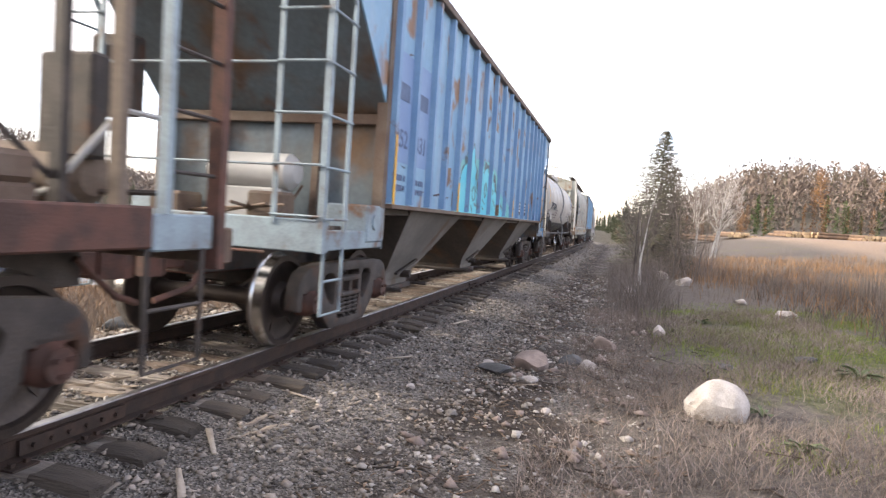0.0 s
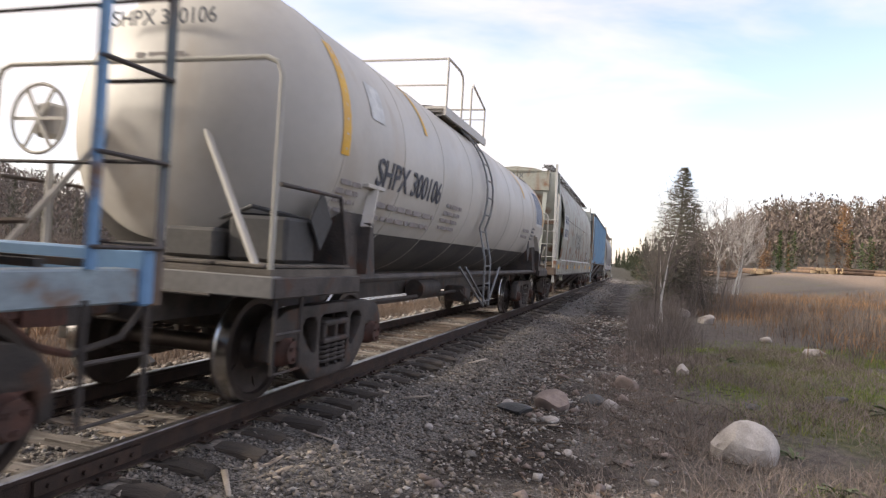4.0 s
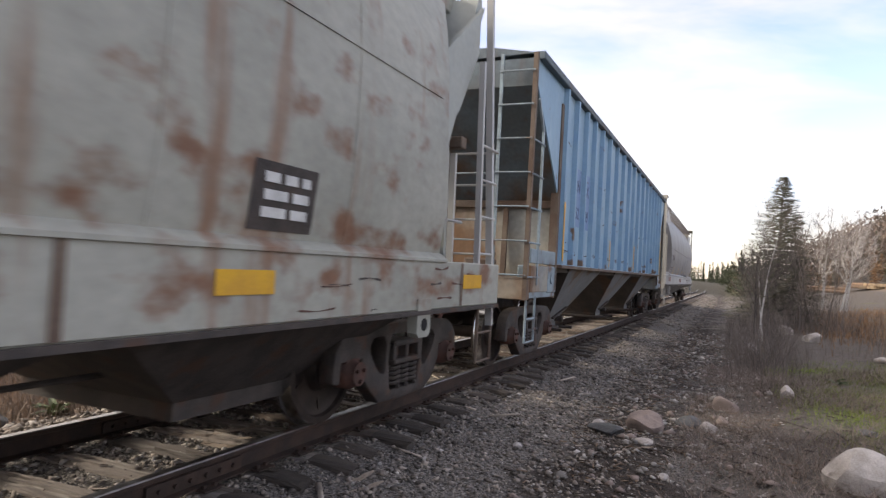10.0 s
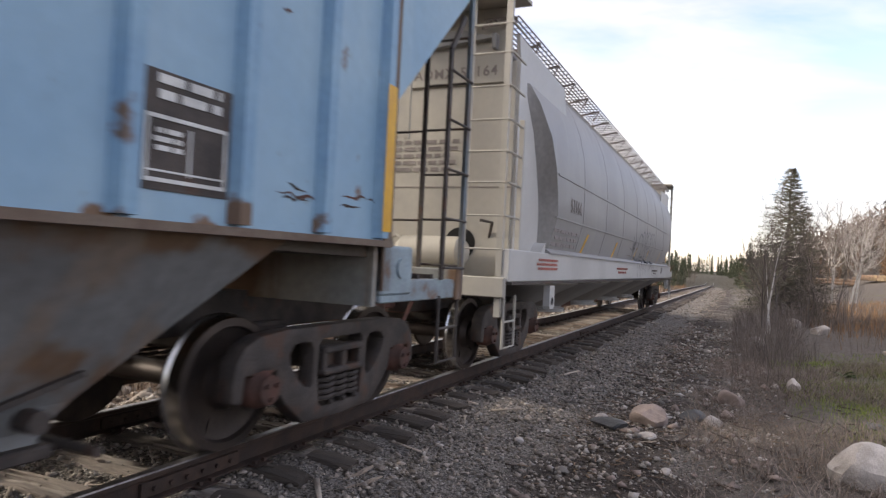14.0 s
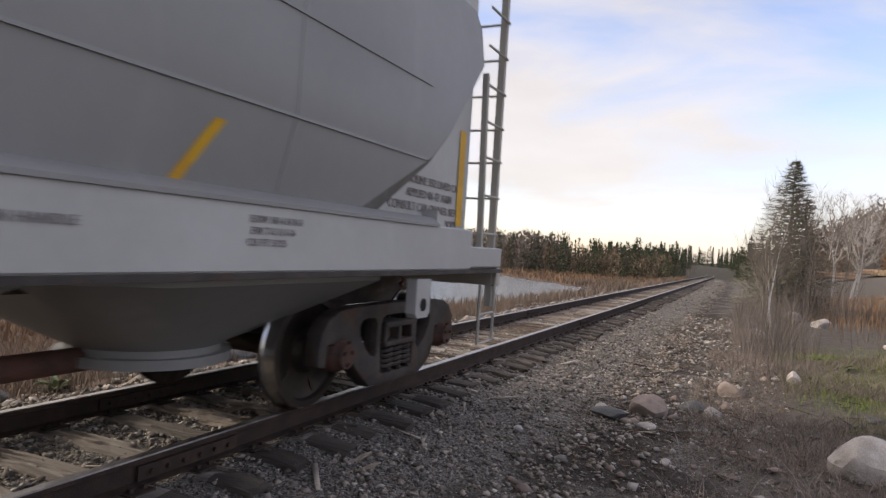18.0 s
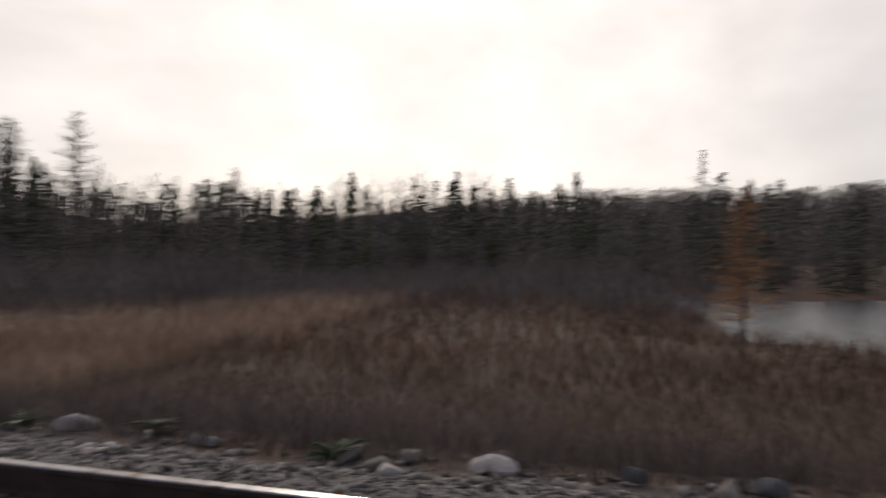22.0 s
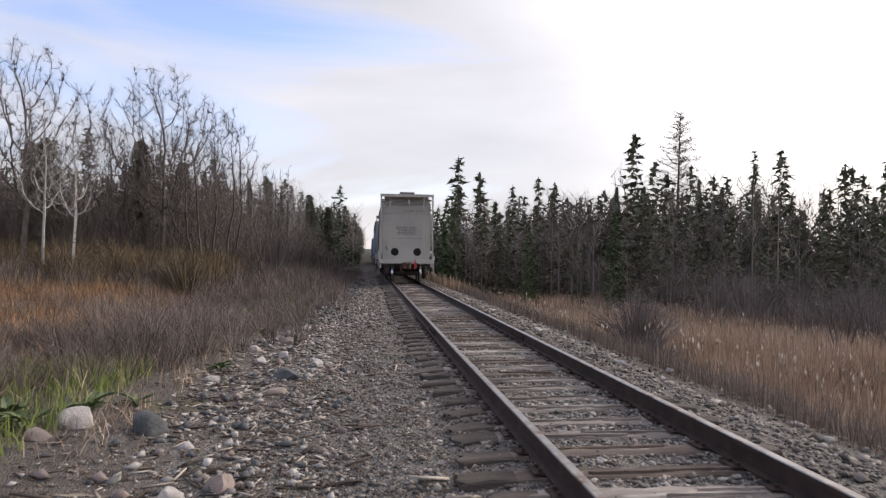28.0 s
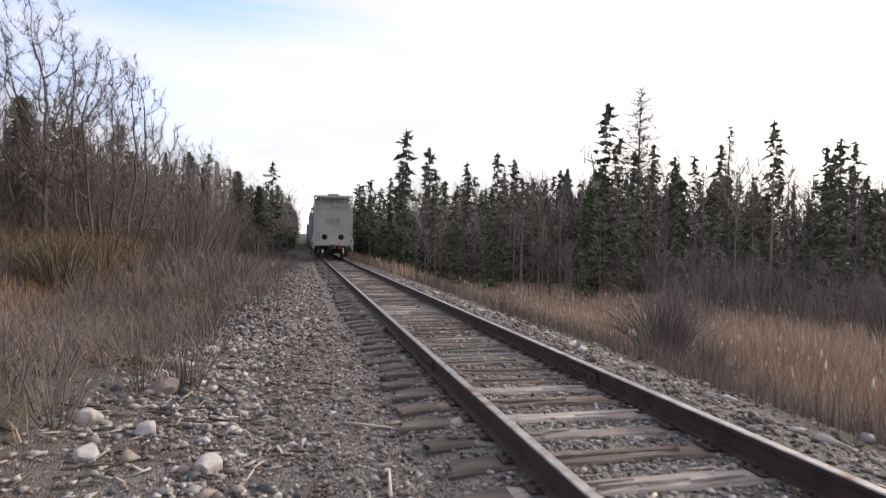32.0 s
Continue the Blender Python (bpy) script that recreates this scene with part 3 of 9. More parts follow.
gx, gy = graded(-2500, 2500, -9, 9, 0.13), graded(-2500, 2500, -24, 24, 0.19)
GX, GY = np.meshgrid(gx, gy, indexing="ij")
GZ = ground_z(GX, GY)
gi = np.arange(GX.size).reshape(GX.shape)
gf = np.stack([gi[:-1, :-1].ravel(), gi[1:, :-1].ravel(), gi[1:, 1:].ravel(), gi[:-1, 1:].ravel()], 1)


def ground_material():
    """Ballast along the track, bare brown dirt and grass by distance from it, sedge on the low ground."""
    m = bpy.data.materials.new("ground")
    m.use_nodes = True
    n, l = m.node_tree.nodes, m.node_tree.links
    b = n["Principled BSDF"]
    b.inputs["Roughness"].default_value = 0.95
    co = n.new("ShaderNodeTexCoord")
    sep = n.new("ShaderNodeSeparateXYZ")
    l.new(co.outputs["Object"], sep.inputs[0])

    def math_node(op, a, c=None):
        x = n.new("ShaderNodeMath")
        x.operation = op
        for i, v in enumerate((a, c)):
            if v is None:
                continue
            if isinstance(v, bpy.types.NodeSocket):
                l.new(v, x.inputs[i])
            else:
                x.inputs[i].default_value = v
        return x.outputs[0]

    def noise_at(s, d=5.0, rough=0.55):
        t = n.new("ShaderNodeTexNoise")
        t.inputs["Scale"].default_value, t.inputs["Detail"].default_value, t.inputs["Roughness"].default_value = s, d, rough
        l.new(co.outputs["Object"], t.inputs["Vector"])
        return t.outputs["Fac"]

    def step(v, lo, hi):
        r = n.new("ShaderNodeMapRange")
        r.interpolation_type = "SMOOTHSTEP"
        r.inputs["From Min"].default_value, r.inputs["From Max"].default_value = lo, hi
        l.new(v, r.inputs["Value"])
        return r.outputs["Result"]

    def mixed(f, a, c, kind="MIX"):
        x = n.new("ShaderNodeMix")
        x.data_type, x.blend_type = "RGBA", kind
        for s, v in ((x.inputs[0], f), (x.inputs[6], a), (x.inputs[7], c)):
            if isinstance(v, bpy.types.NodeSocket):
                l.new(v, s)
            elif isinstance(v, tuple):
                s.default_value = (*v, 1)
            else:
                s.default_value = v
        return x.outputs[2]

    across = n.new("ShaderNodeAttribute")
    across.attribute_name = "across"
    u = across.outputs["Fac"]
    wob = math_node("MULTIPLY", math_node("SUBTRACT", noise_at(0.7, 6.0), 0.5), 2.4)
    uw = math_node("ADD", u, wob)
    small = noise_at(9, 6.0, 0.7)
    stones = n.new("ShaderNodeTexVoronoi")
    stones.inputs["Scale"].default_value = 58
    l.new(co.outputs["Object"], stones.inputs["Vector"])
    grav = mixed(step(stones.outputs["Color"], 0.1, 0.95), (0.066, 0.058, 0.051), (0.30, 0.268, 0.238))
    dirt = mixed(step(small, 0.35, 0.7), (0.09, 0.072, 0.059), (0.19, 0.16, 0.135))
    dirt = mixed(step(noise_at(1.1, 5.0), 0.5, 0.62), dirt, (0.055, 0.040, 0.031))
    grass = mixed(step(small, 0.3, 0.7), (0.075, 0.062, 0.052), (0.165, 0.138, 0.117))
    grass = mixed(step(noise_at(0.55, 4.0), 0.60, 0.72), grass, (0.13, 0.125, 0.055))
    sedge = mixed(step(small, 0.3, 0.7), (0.085, 0.056, 0.038), (0.16, 0.105, 0.067))
    sedge = mixed(step(noise_at(0.12, 4.0), 0.45, 0.6), sedge, (0.15, 0.085, 0.05))
    c = mixed(step(uw, 2.3, 2.9), grav, mixed(step(noise_at(1.7, 5), 0.42, 0.6), grav, dirt))
    c = mixed(step(uw, 3.6, 4.6), c, grass)
    green = math_node("MULTIPLY", math_node("MULTIPLY", step(u, 4.7, 5.6), math_node("SUBTRACT", 1.0, step(u, 9.5, 11.5))), math_node("MULTIPLY", step(sep.outputs["Y"], 6.0, 8.0), math_node("SUBTRACT", 1.0, step(sep.outputs["Y"], 13.5, 17.0))))
    green = math_node("MULTIPLY", green, step(noise_at(0.9, 6.0, 0.6), 0.44, 0.56))
    c = mixed(green, c, mixed(step(small, 0.35, 0.65), (0.06, 0.075, 0.022), (0.15, 0.145, 0.06)))
    # damp bare soil along the foot of the gravel
    soil = math_node("MULTIPLY", step(uw, 2.2, 2.8), math_node("SUBTRACT", 1.0, step(uw, 3.3, 4.0)))
    soil = math_node("MULTIPLY", soil, step(sep.outputs["Y"], -3.0, 1.0))
    soil = math_node("MULTIPLY", soil, step(noise_at(0.8, 6.0, 0.65), 0.38, 0.52))
    c = mixed(soil, c, mixed(step(small, 0.4, 0.65), (0.030, 0.021, 0.016), (0.085, 0.064, 0.050)))
    c = mixed(step(math_node("MULTIPLY", uw, -1.0), 2.6, 3.4), c, sedge)
    dist = n.new("ShaderNodeVectorMath")
    dist.operation = "LENGTH"
    l.new(co.outputs["Object"], dist.inputs[0])
    c = mixed(step(dist.outputs["Value"], 95, 140), c, mixed(step(small, 0.3, 0.7), (0.035, 0.035, 0.022), (0.07, 0.055, 0.04)))
    yard = math_node("MULTIPLY", step(u, 17, 21), step(sep.outputs["Y"], 12, 18))
    yard = math_node("MULTIPLY", yard, math_node("SUBTRACT", 1.0, step(dist.outputs["Value"], 88, 100)))
    c = mixed(yard, c, mixed(step(small, 0.3, 0.7), (0.25, 0.18, 0.13), (0.34, 0.25, 0.185)))
    l.new(c, b.inputs["Base Color"])
    bp = n.new("ShaderNodeBump")
    bp.inputs["Strength"].default_value, bp.inputs["Distance"].default_value = 0.9, 0.03
    l.new(math_node("ADD", stones.outputs["Distance"], math_node("MULTIPLY", small, 0.8)), bp.inputs["Height"])
    l.new(bp.outputs["Normal"], b.inputs["Normal"])
    return m


M["ground"] = ground_material()
ground_ob = big_mesh("ground", np.stack([GX.ravel(), GY.ravel(), GZ.ravel()], 1), gf, [M["ground"]], "structure", "gravel, bare dirt and dry marsh along the track", "ground", True)

ground_ob.data.attributes.new("across", "FLOAT", "POINT").data.foreach_set("value", np.clip(GX - track_x(GY), -500, 500).ravel().astype(np.float32))

# ---- lake ----
wm = bpy.data.materials.new("lake_water")
wm.use_nodes = True
wb = wm.node_tree.nodes["Principled BSDF"]
wb.inputs["Base Color"].default_value = (0.05, 0.054, 0.058, 1)
wb.inputs["Roughness"].default_value, wb.inputs["IOR"].default_value = 0.22, 1.33
wt = wm.node_tree.nodes.new("ShaderNodeTexNoise")
wt.inputs["Scale"].default_value, wt.inputs["Detail"].default_value = 3.0, 4
wc = wm.node_tree.nodes.new("ShaderNodeTexCoord")
wbp = wm.node_tree.nodes.new("ShaderNodeBump")
wbp.inputs["Strength"].default_value, wbp.inputs["Distance"].default_value = 0.9, 0.10
wm.node_tree.links.new(wc.outputs["Object"], wt.inputs["Vector"])
wm.node_tree.links.new(wt.outputs["Fac"], wbp.inputs["Height"])
wm.node_tree.links.new(wbp.outputs["Normal"], wb.inputs["Normal"])
LAKE_Z = -1.42
WX, WY = np.meshgrid(np.arange(-60, -5, 0.26), np.arange(0, 96, 0.30), indexing="ij")
calm = 0.25 + 0.75 * smooth01(wave(WX, WY, 14.0, 3.0), -0.9, 0.3)
WZ = LAKE_Z + 0.017 * calm * (np.sin(6.2 * WX + 2.6 * WY + 1.3 * wave(WX, WY, 3.0, 5.0)) + np.sin(3.0 * WX - 5.9 * WY + 1.6 * wave(WX, WY, 2.2, 8.0)) + 0.7 * np.sin(7.6 * WX - 1.6 * WY + 2.0 * wave(WX, WY, 4.0, 1.0)))
wi = np.arange(WX.size).reshape(WX.shape)
wf = np.stack([wi[:-1, :-1].ravel(), wi[1:, :-1].ravel(), wi[1:, 1:].ravel(), wi[:-1, 1:].ravel()], 1)
wf = wf[lake_side(WX.ravel()[wf[:, 0]], WY.ravel()[wf[:, 0]]) < 1.5]
big_mesh("water", np.stack([WX.ravel(), WY.ravel(), WZ.ravel()], 1), wf, [wm], "structure", "grey rippled lake beside the track", "water", True)

# ---- rails ----
HEAD = [(-0.036, 0.145), (-0.036, 0.172), (-0.030, 0.18), (0.030, 0.18), (0.036, 0.172), (0.036, 0.145), (0.011, 0.132), (0.009, 0.03), (0.07, 0.018), (0.07, 0.008), (-0.07, 0.008), (-0.07, 0.018), (-0.009, 0.03), (-0.011, 0.132)]
ry = np.concatenate([np.linspace(-420, -60, 37), np.linspace(-58, 58, 59), np.linspace(60, 420, 37)])
for side, xr in (("near", 0.755), ("far", -0.755)):
    g = Geo()
    n = len(HEAD)
    v = [(float(track_x(y)) + xr + hx, y, float(track_z(y)) + hz) for y in ry for hx, hz in HEAD]
    for i in range(len(ry) - 1):
        for j in range(n):
            q = [(i * n + j), i * n + (j + 1) % n, (i + 1) * n + (j + 1) % n, (i + 1) * n + j]
            g.f.append(tuple(q))
            g.k.append(1 if 1 <= j <= 3 else 0)
    g.v = v
    rail = part("rail", g, [M["rail_side"], M["rail_top"]], None, "", 30)
    tagged(rail, "rust-brown steel rail with a worn running surface", "rail", "rails of the track", "structure")
    for yj in (-20.4, -8.6, 3.4, 15.2):
        j = Geo()
        for s in (-1, 1):
            j.prism([(-0.42, 0.035), (0.42, 0.035), (0.42, 0.125), (-0.42, 0.125)], s * 0.014, s * 0.038, "x")
            for by in (-0.33, -0.2, -0.07, 0.07, 0.2, 0.33):
                j.tube([(s * 0.038, by, 0.08), (s * 0.06, by, 0.08)], 0.016, 6)
        shared("joint_bar", j.mesh("joint_bar", [M["plate"]]), rail, track_pose(yj + (0.9 if xr < 0 else 0)) @ pose(xr, 0, 0))

# ---- the train: local y runs back along the train, z is up from the rail top ----
WHEEL_R, AXLE = 0.46, 0.94
SPEED = 5.0
WHEELS, CARS = [], []


def wheelset_mesh():
    g = Geo()
    g.lathe([(-1.16, 0.0), (-1.16, 0.075), (-0.86, 0.085), (-0.83, 0.10), (-0.62, 0.10), (-0.55, 0.085), (0.55, 0.085), (0.62, 0.10), (0.83, 0.10), (0.86, 0.085), (1.16, 0.075), (1.16, 0)], (0, 0, 0), "x", 14)
    for s in (-1, 1):
        prof = [(0.66, 0.10), (0.66, 0.16), (0.70, 0.19), (0.715, 0.30), (0.685, 0.385), (0.685, 0.475), (0.70, 0.487), (0.715, 0.485), (0.73, 0.466), (0.83, 0.455), (0.835, 0.40), (0.80, 0.385), (0.765, 0.31), (0.78, 0.19), (0.86, 0.16), (0.86, 0.10)]
        o = len(g.f)
        g.lathe([(s * a, r) for a, r in prof], (0, 0, 0), "x", 40)
        for i in range(len(prof) - 1):
            if 7 <= i <= 8:
                for j in range(40):
                    g.k[o + i * 40 + j] = 1
        for a in range(5):
            t = 2 * math.pi * a / 5 + 0.4
            g.bar((s * 0.77, 0.24 * math.cos(t), 0.24 * math.sin(t)), (s * 0.785, 0.37 * math.cos(t), 0.37 * math.sin(t)), 0.03, 0.012, (1, 0, 0))
    return g.mesh("wheelset", [M["wheel"], M["tread"]])


def sideframe_mesh():
    """One casting: an outline in (y, z) with a spring opening and two windows, drawn out along x and rounded."""
    half = [(0.0, 0.845), (0.72, 0.84), (0.98, 0.815), (1.12, 0.755), (1.20, 0.65), (1.225, 0.52), (1.225, 0.40), (1.13, 0.38), (1.11, 0.56), (0.79, 0.56), (0.77, 0.40), (0.68, 0.30), (0.47, 0.13), (0.0, 0.115)]
    outer = half + [(-y, z) for y, z in half[-2:0:-1]]
    spring = [(-0.28, 0.235), (-0.25, 0.22), (0.25, 0.22), (0.28, 0.235), (0.315, 0.47), (0.30, 0.70), (0.26, 0.735), (-0.26, 0.735), (-0.30, 0.70), (-0.315, 0.47)]
    window = [(0.375, 0.42), (0.40, 0.385), (0.45, 0.39), (0.55, 0.47), (0.645, 0.59), (0.655, 0.66), (0.61, 0.715), (0.52, 0.73), (0.42, 0.72), (0.375, 0.67)]
    bm = bmesh.new()
    for loop in (outer, spring, window, [(-y, z) for y, z in window[::-1]]):
        vs = [bm.verts.new((0, y, z)) for y, z in loop]
        for i in range(len(vs)):
            bm.edges.new((vs[i], vs[(i + 1) % len(vs)]))
    bmesh.ops.triangle_fill(bm, use_beauty=True, edges=bm.edges[:])
    new_faces = bmesh.ops.extrude_face_region(bm, geom=bm.faces[:])["geom"]
    bmesh.ops.translate(bm, vec=(0.15, 0, 0), verts=[g for g in new_faces if isinstance(g, bmesh.types.BMVert)])
    bmesh.ops.recalc_face_normals(bm, faces=bm.faces)
    rim = [e for e in bm.edges if len(e.link_faces) == 2 and e.calc_face_angle(0) > 1.2]
    bmesh.ops.bevel(bm, geom=rim, offset=0.018, segments=2, affect="EDGES", profile=0.5)
    me = bpy.data.meshes.new("sideframe")
    bm.to_mesh(me)
    bm.free()
    me.materials.append(M["dark_steel"])
    me.shade_smooth()
    me.set_sharp_from_angle(angle=radians(40))
    return me


def journal_mesh():
    g = Geo()
    g.lathe([(-0.02, 0.0), (-0.02, 0.135), (0.10, 0.135), (0.13, 0.12), (0.16, 0.10), (0.19, 0.10), (0.19, 0)], (0, 0, 0), "x", 20)
    for i in range(3):
        t = 2 * math.pi * i / 3 + 0.5
        g.tube([(0.18, 0.06 * math.cos(t), 0.06 * math.sin(t)), (0.215, 0.06 * math.cos(t), 0.06 * math.sin(t))], 0.018, 6)
    g.box(-0.02, 0.12, -0.12, 0.12, 0.08, 0.16, 0.02)
    return g.mesh("journal_cap", [M["cap"]])


def spring_mesh():
    g = Geo()
    pts = [(0.078 * math.cos(t), 0.078 * math.sin(t), 0.235 + 0.23 * t / (2 * math.pi * 5)) for t in np.linspace(0, 2 * math.pi * 5, 46)]
    g.tube(pts, 0.019, 6)
    return g.mesh("spring", [M["dark_steel"]])


WHEELSET, SIDEFRAME, JOURNAL, SPRING = wheelset_mesh(), sideframe_mesh(), journal_mesh(), spring_mesh()
BOLSTER = Geo().box(-1.06, 1.06, -0.20, 0.20, 0.48, 0.67, 0.03).box(-0.35, 0.35, -0.3, 0.3, 0.62, 0.78, 0.03)
BOLSTER.box(-0.95, 0.95, -0.60, -0.50, 0.34, 0.46, 0.02).box(-0.95, 0.95, 0.50, 0.60, 0.34, 0.46, 0.02)
for s_ in (-1, 1):
    BOLSTER.bar((0, s_ * 0.55, 0.42), (0.05, 0, 0.62), 0.06, 0.06)
    BOLSTER.box(*sorted((s_ * 1.05, s_ * 1.155)), -0.27, 0.27, 0.62, 0.675, 0.015).box(*sorted((s_ * 1.05, s_ * 1.165)), -0.28, 0.28, 0.455, 0.505, 0.015)
    for y_ in (-0.25, 0.0, 0.25):
        BOLSTER.box(*sorted((s_ * 1.05, s_ * 1.145)), y_ - 0.028, y_ + 0.028, 0.49, 0.64, 0.01)
    for y_ in (-0.93, 0.93):
        BOLSTER.box(*sorted((s_ * 1.0, s_ * 1.10)), y_ - 0.10, y_ + 0.10, 0.56, 0.625, 0.015)
BOLSTER = BOLSTER.mesh("truck", [M["dark_steel"]])


def truck(car, y):
    t = shared("truck", BOLSTER, car, pose(0, y, 0), "grimy cast steel truck with coil springs")
    for s in (-1, 1):
        shared("sideframe", SIDEFRAME, t, pose(0.97, 0, 0) if s > 0 else pose(-0.97, 0, 0, 0, 0, 180))
        for a in (-1, 1):
            shared("journal_cap", JOURNAL, t, pose(s * 1.0, a * AXLE, WHEEL_R, 0, 0, 0 if s > 0 else 180), "rust-red bearing cap")
        for j in (-0.17, 0.0, 0.17):
            shared("spring", SPRING, t, pose(s * 1.06, j, 0))
    for a in (-1, 1):
        w = shared("wheelset", WHEELSET, t, pose(0, a * AXLE, WHEEL_R), "steel wheels with polished treads")
        WHEELS.append((w, a * AXLE))
    return t


def stirrup(parent, x, y, z, w, m, drop=0.55):
    g = Geo()
    g.tube([(x, y - w / 2, z), (x, y - w / 2, z - drop), (x, y + w / 2, z - drop), (x, y + w / 2, z)], 0.018, 6)
    g.tube([(x, y - w / 2, z - drop * 0.5), (x, y + w / 2, z - drop * 0.5)], 0.014, 6)
    return part("step", g, m, parent)


def coupler(parent, y, s, m):
    """A draft gear box and knuckle at the end y, pointing along s."""
    g = Geo()
    g.box(-0.2, 0.2, min(y - s * 1.2, y), max(y - s * 1.2, y), 0.70, 1.02, 0.02)
    g.box(-0.09, 0.09, min(y, y + s * 0.35), max(y, y + s * 0.35), 0.76, 0.95, 0.02)
    g.prism([(-0.16, y + s * 0.32), (0.12, y + s * 0.32), (0.2, y + s * 0.48), (0.17, y + s * 0.62), (0.03, y + s * 0.60), (0.0, y + s * 0.5), (-0.13, y + s * 0.62), (-0.2, y + s * 0.5)], 0.72, 1.0, "z")
    g.tube([(0.3, y - s * 0.1, 0.92), (0.33, y + s * 0.25, 0.62), (0.22, y + s * 0.6, 0.52)], 0.028, 8)
    g.tube([(-0.55, y + s * 0.02, 0.98), (0.95, y + s * 0.06, 0.98)], 0.016, 6)
    return part("coupler", g, m, parent, "rusty knuckle coupler with an air hose")


def lettering(car, text, y, z, size, m, x=1.0, side=1, surface=None, name="letter", gap=1.0, end=0):
    """Flat painted letters on the side (or, with end, on the end wall) of a car, each a part."""
    cu = bpy.data.curves.new("letters", "FONT")
    cu.body, cu.size, cu.align_x, cu.space_character = text, size, "CENTER", gap
    cu.extrude = 0.002
    cu.offset = size * 0.012
    ob = bpy.data.objects.new("letters", cu)
    scene.collection.objects.link(ob)
    whole = bpy.data.meshes.new_from_object(ob.evaluated_get(bpy.context.evaluated_depsgraph_get()))
    bpy.data.objects.remove(ob)
    v = []
    for a, b, c in (tuple(q.co) for q in whole.vertices):
        if end:
            v.append((y - a, x + c, z + b) if end > 0 else (y + a, x - c, z + b))
        else:
            v.append(((surface(z + b) + 0.008 if surface else x) + c, y + a, z + b))
    root = list(range(len(v)))

    def top(k):
        while root[k] != k:
            k = root[k]
        return k
    faces = [tuple(p.vertices) for p in whole.polygons]
    for f in faces:
        for k in f[1:]:
            root[top(k)] = top(f[0])
    shells = {}
    for f in faces:
        shells.setdefault(top(f[0]), []).append(f)
    spans = sorted((min(whole.vertices[k].co.x for f in fs for k in f), max(whole.vertices[k].co.x for f in fs for k in f), n) for n, fs in shells.items())
    glyphs = []
    for lo, hi, n in spans:  # front, back and edge of one letter lie over one another
        if glyphs and min(hi, glyphs[-1][1]) - lo > 0.5 * (hi - lo):
            glyphs[-1][1] = max(hi, glyphs[-1][1])
            glyphs[-1][2].extend(shells[n])
        else:
            glyphs.append([lo, hi, list(shells[n])])
    for lo, hi, fs in glyphs:
        used = sorted({k for f in fs for k in f})
        at = {k: n for n, k in enumerate(used)}
        part(name, Geo().add([v[k] for k in used], [tuple(at[k] for k in f) for f in fs]), m, car, "", 0)


def bars(car, y, z, w, rows, h, m, x=1.0, surface=None, seed=1, name="stencil_text", end=0):
    """Lines of stencilled writing too small to read, as short bars: parts of their own where large, joined where tiny."""
    rnd = random.Random(seed)
    all_bars = Geo()
    for r in range(rows):
        zz = z - r * h * 1.7
        a = -w / 2 + rnd.random() * w * 0.12
        while a < w / 2:
            b = min(a + h * (1.5 + 3 * rnd.random()), w / 2)
            xs = surface(zz) if surface else x
            g = Geo() if h >= 0.06 else all_bars
            if end:
                g.box(-b + y, -a + y, xs, xs + 0.003 * end, zz - h / 2, zz + h / 2)
            else:
                g.box(xs, xs + 0.004, y + a, y + b, zz - h / 2, zz + h / 2)
            if h >= 0.06:
                part("stencil_bar", g, m, car, "", 0)
            a = b + h * 0.8
    if h < 0.06:
        tagged(part(name, all_bars, m, car, "", 0), kind="stuff")


def ribbon(car, strokes, y, z, w, h, width, m, surface, name="painted_stroke", end_taper=True):
    """Sprayed strokes in a unit box, laid on the side's surface."""
    for st in strokes:
        g = Geo()
        pts = [(y + p[0] * w, z + p[1] * h) for p in st]
        fine = []
        for i in range(len(pts) - 1):
            p0, p1, p2, p3 = pts[max(i - 1, 0)], pts[i], pts[i + 1], pts[min(i + 2, len(pts) - 1)]
            for k in range(6):
                t = k / 6
                fine.append(tuple(0.5 * (2 * p1[c] + (p2[c] - p0[c]) * t + (2 * p0[c] - 5 * p1[c] + 4 * p2[c] - p3[c]) * t * t + (3 * p1[c] - p0[c] - 3 * p2[c] + p3[c]) * t ** 3) for c in (0, 1)))
        fine.append(pts[-1])
        v = []
        for i, p in enumerate(fine):
            a, b = fine[max(i - 1, 0)], fine[min(i + 1, len(fine) - 1)]
            dx, dz = b[0] - a[0], b[1] - a[1]
            d = math.hypot(dx, dz) or 1
            ww = width / 2 * (0.75 + 0.35 * math.sin(i * 0.7 + len(fine)))
            for s in (-1, 1):
                py, pz = p[0] - dz / d * ww * s, p[1] + dx / d * ww * s
                v.append((surface(pz) + 0.006, py, pz))
        g.add(v, [(2 * i, 2 * i + 1, 2 * i + 3, 2 * i + 2) for i in range(len(fine) - 1)])
        part(name, g, m, car, "", 0)


def patch(car, name, y0, y1, z0, z1, m, surface, n=6, slant=0.0, label=""):
    """A painted rectangle on the side."""
    g = Geo()
    v = []
    for i in range(n + 1):
        z = z0 + (z1 - z0) * i / n
        for y in (y0, y1):
            v.append((surface(z) + 0.004, y + slant * (z - z0), z))
    g.add(v, [(2 * i, 2 * i + 1, 2 * i + 3, 2 * i + 2) for i in range(n)])
    return part(name, g, m, car, label, 0)


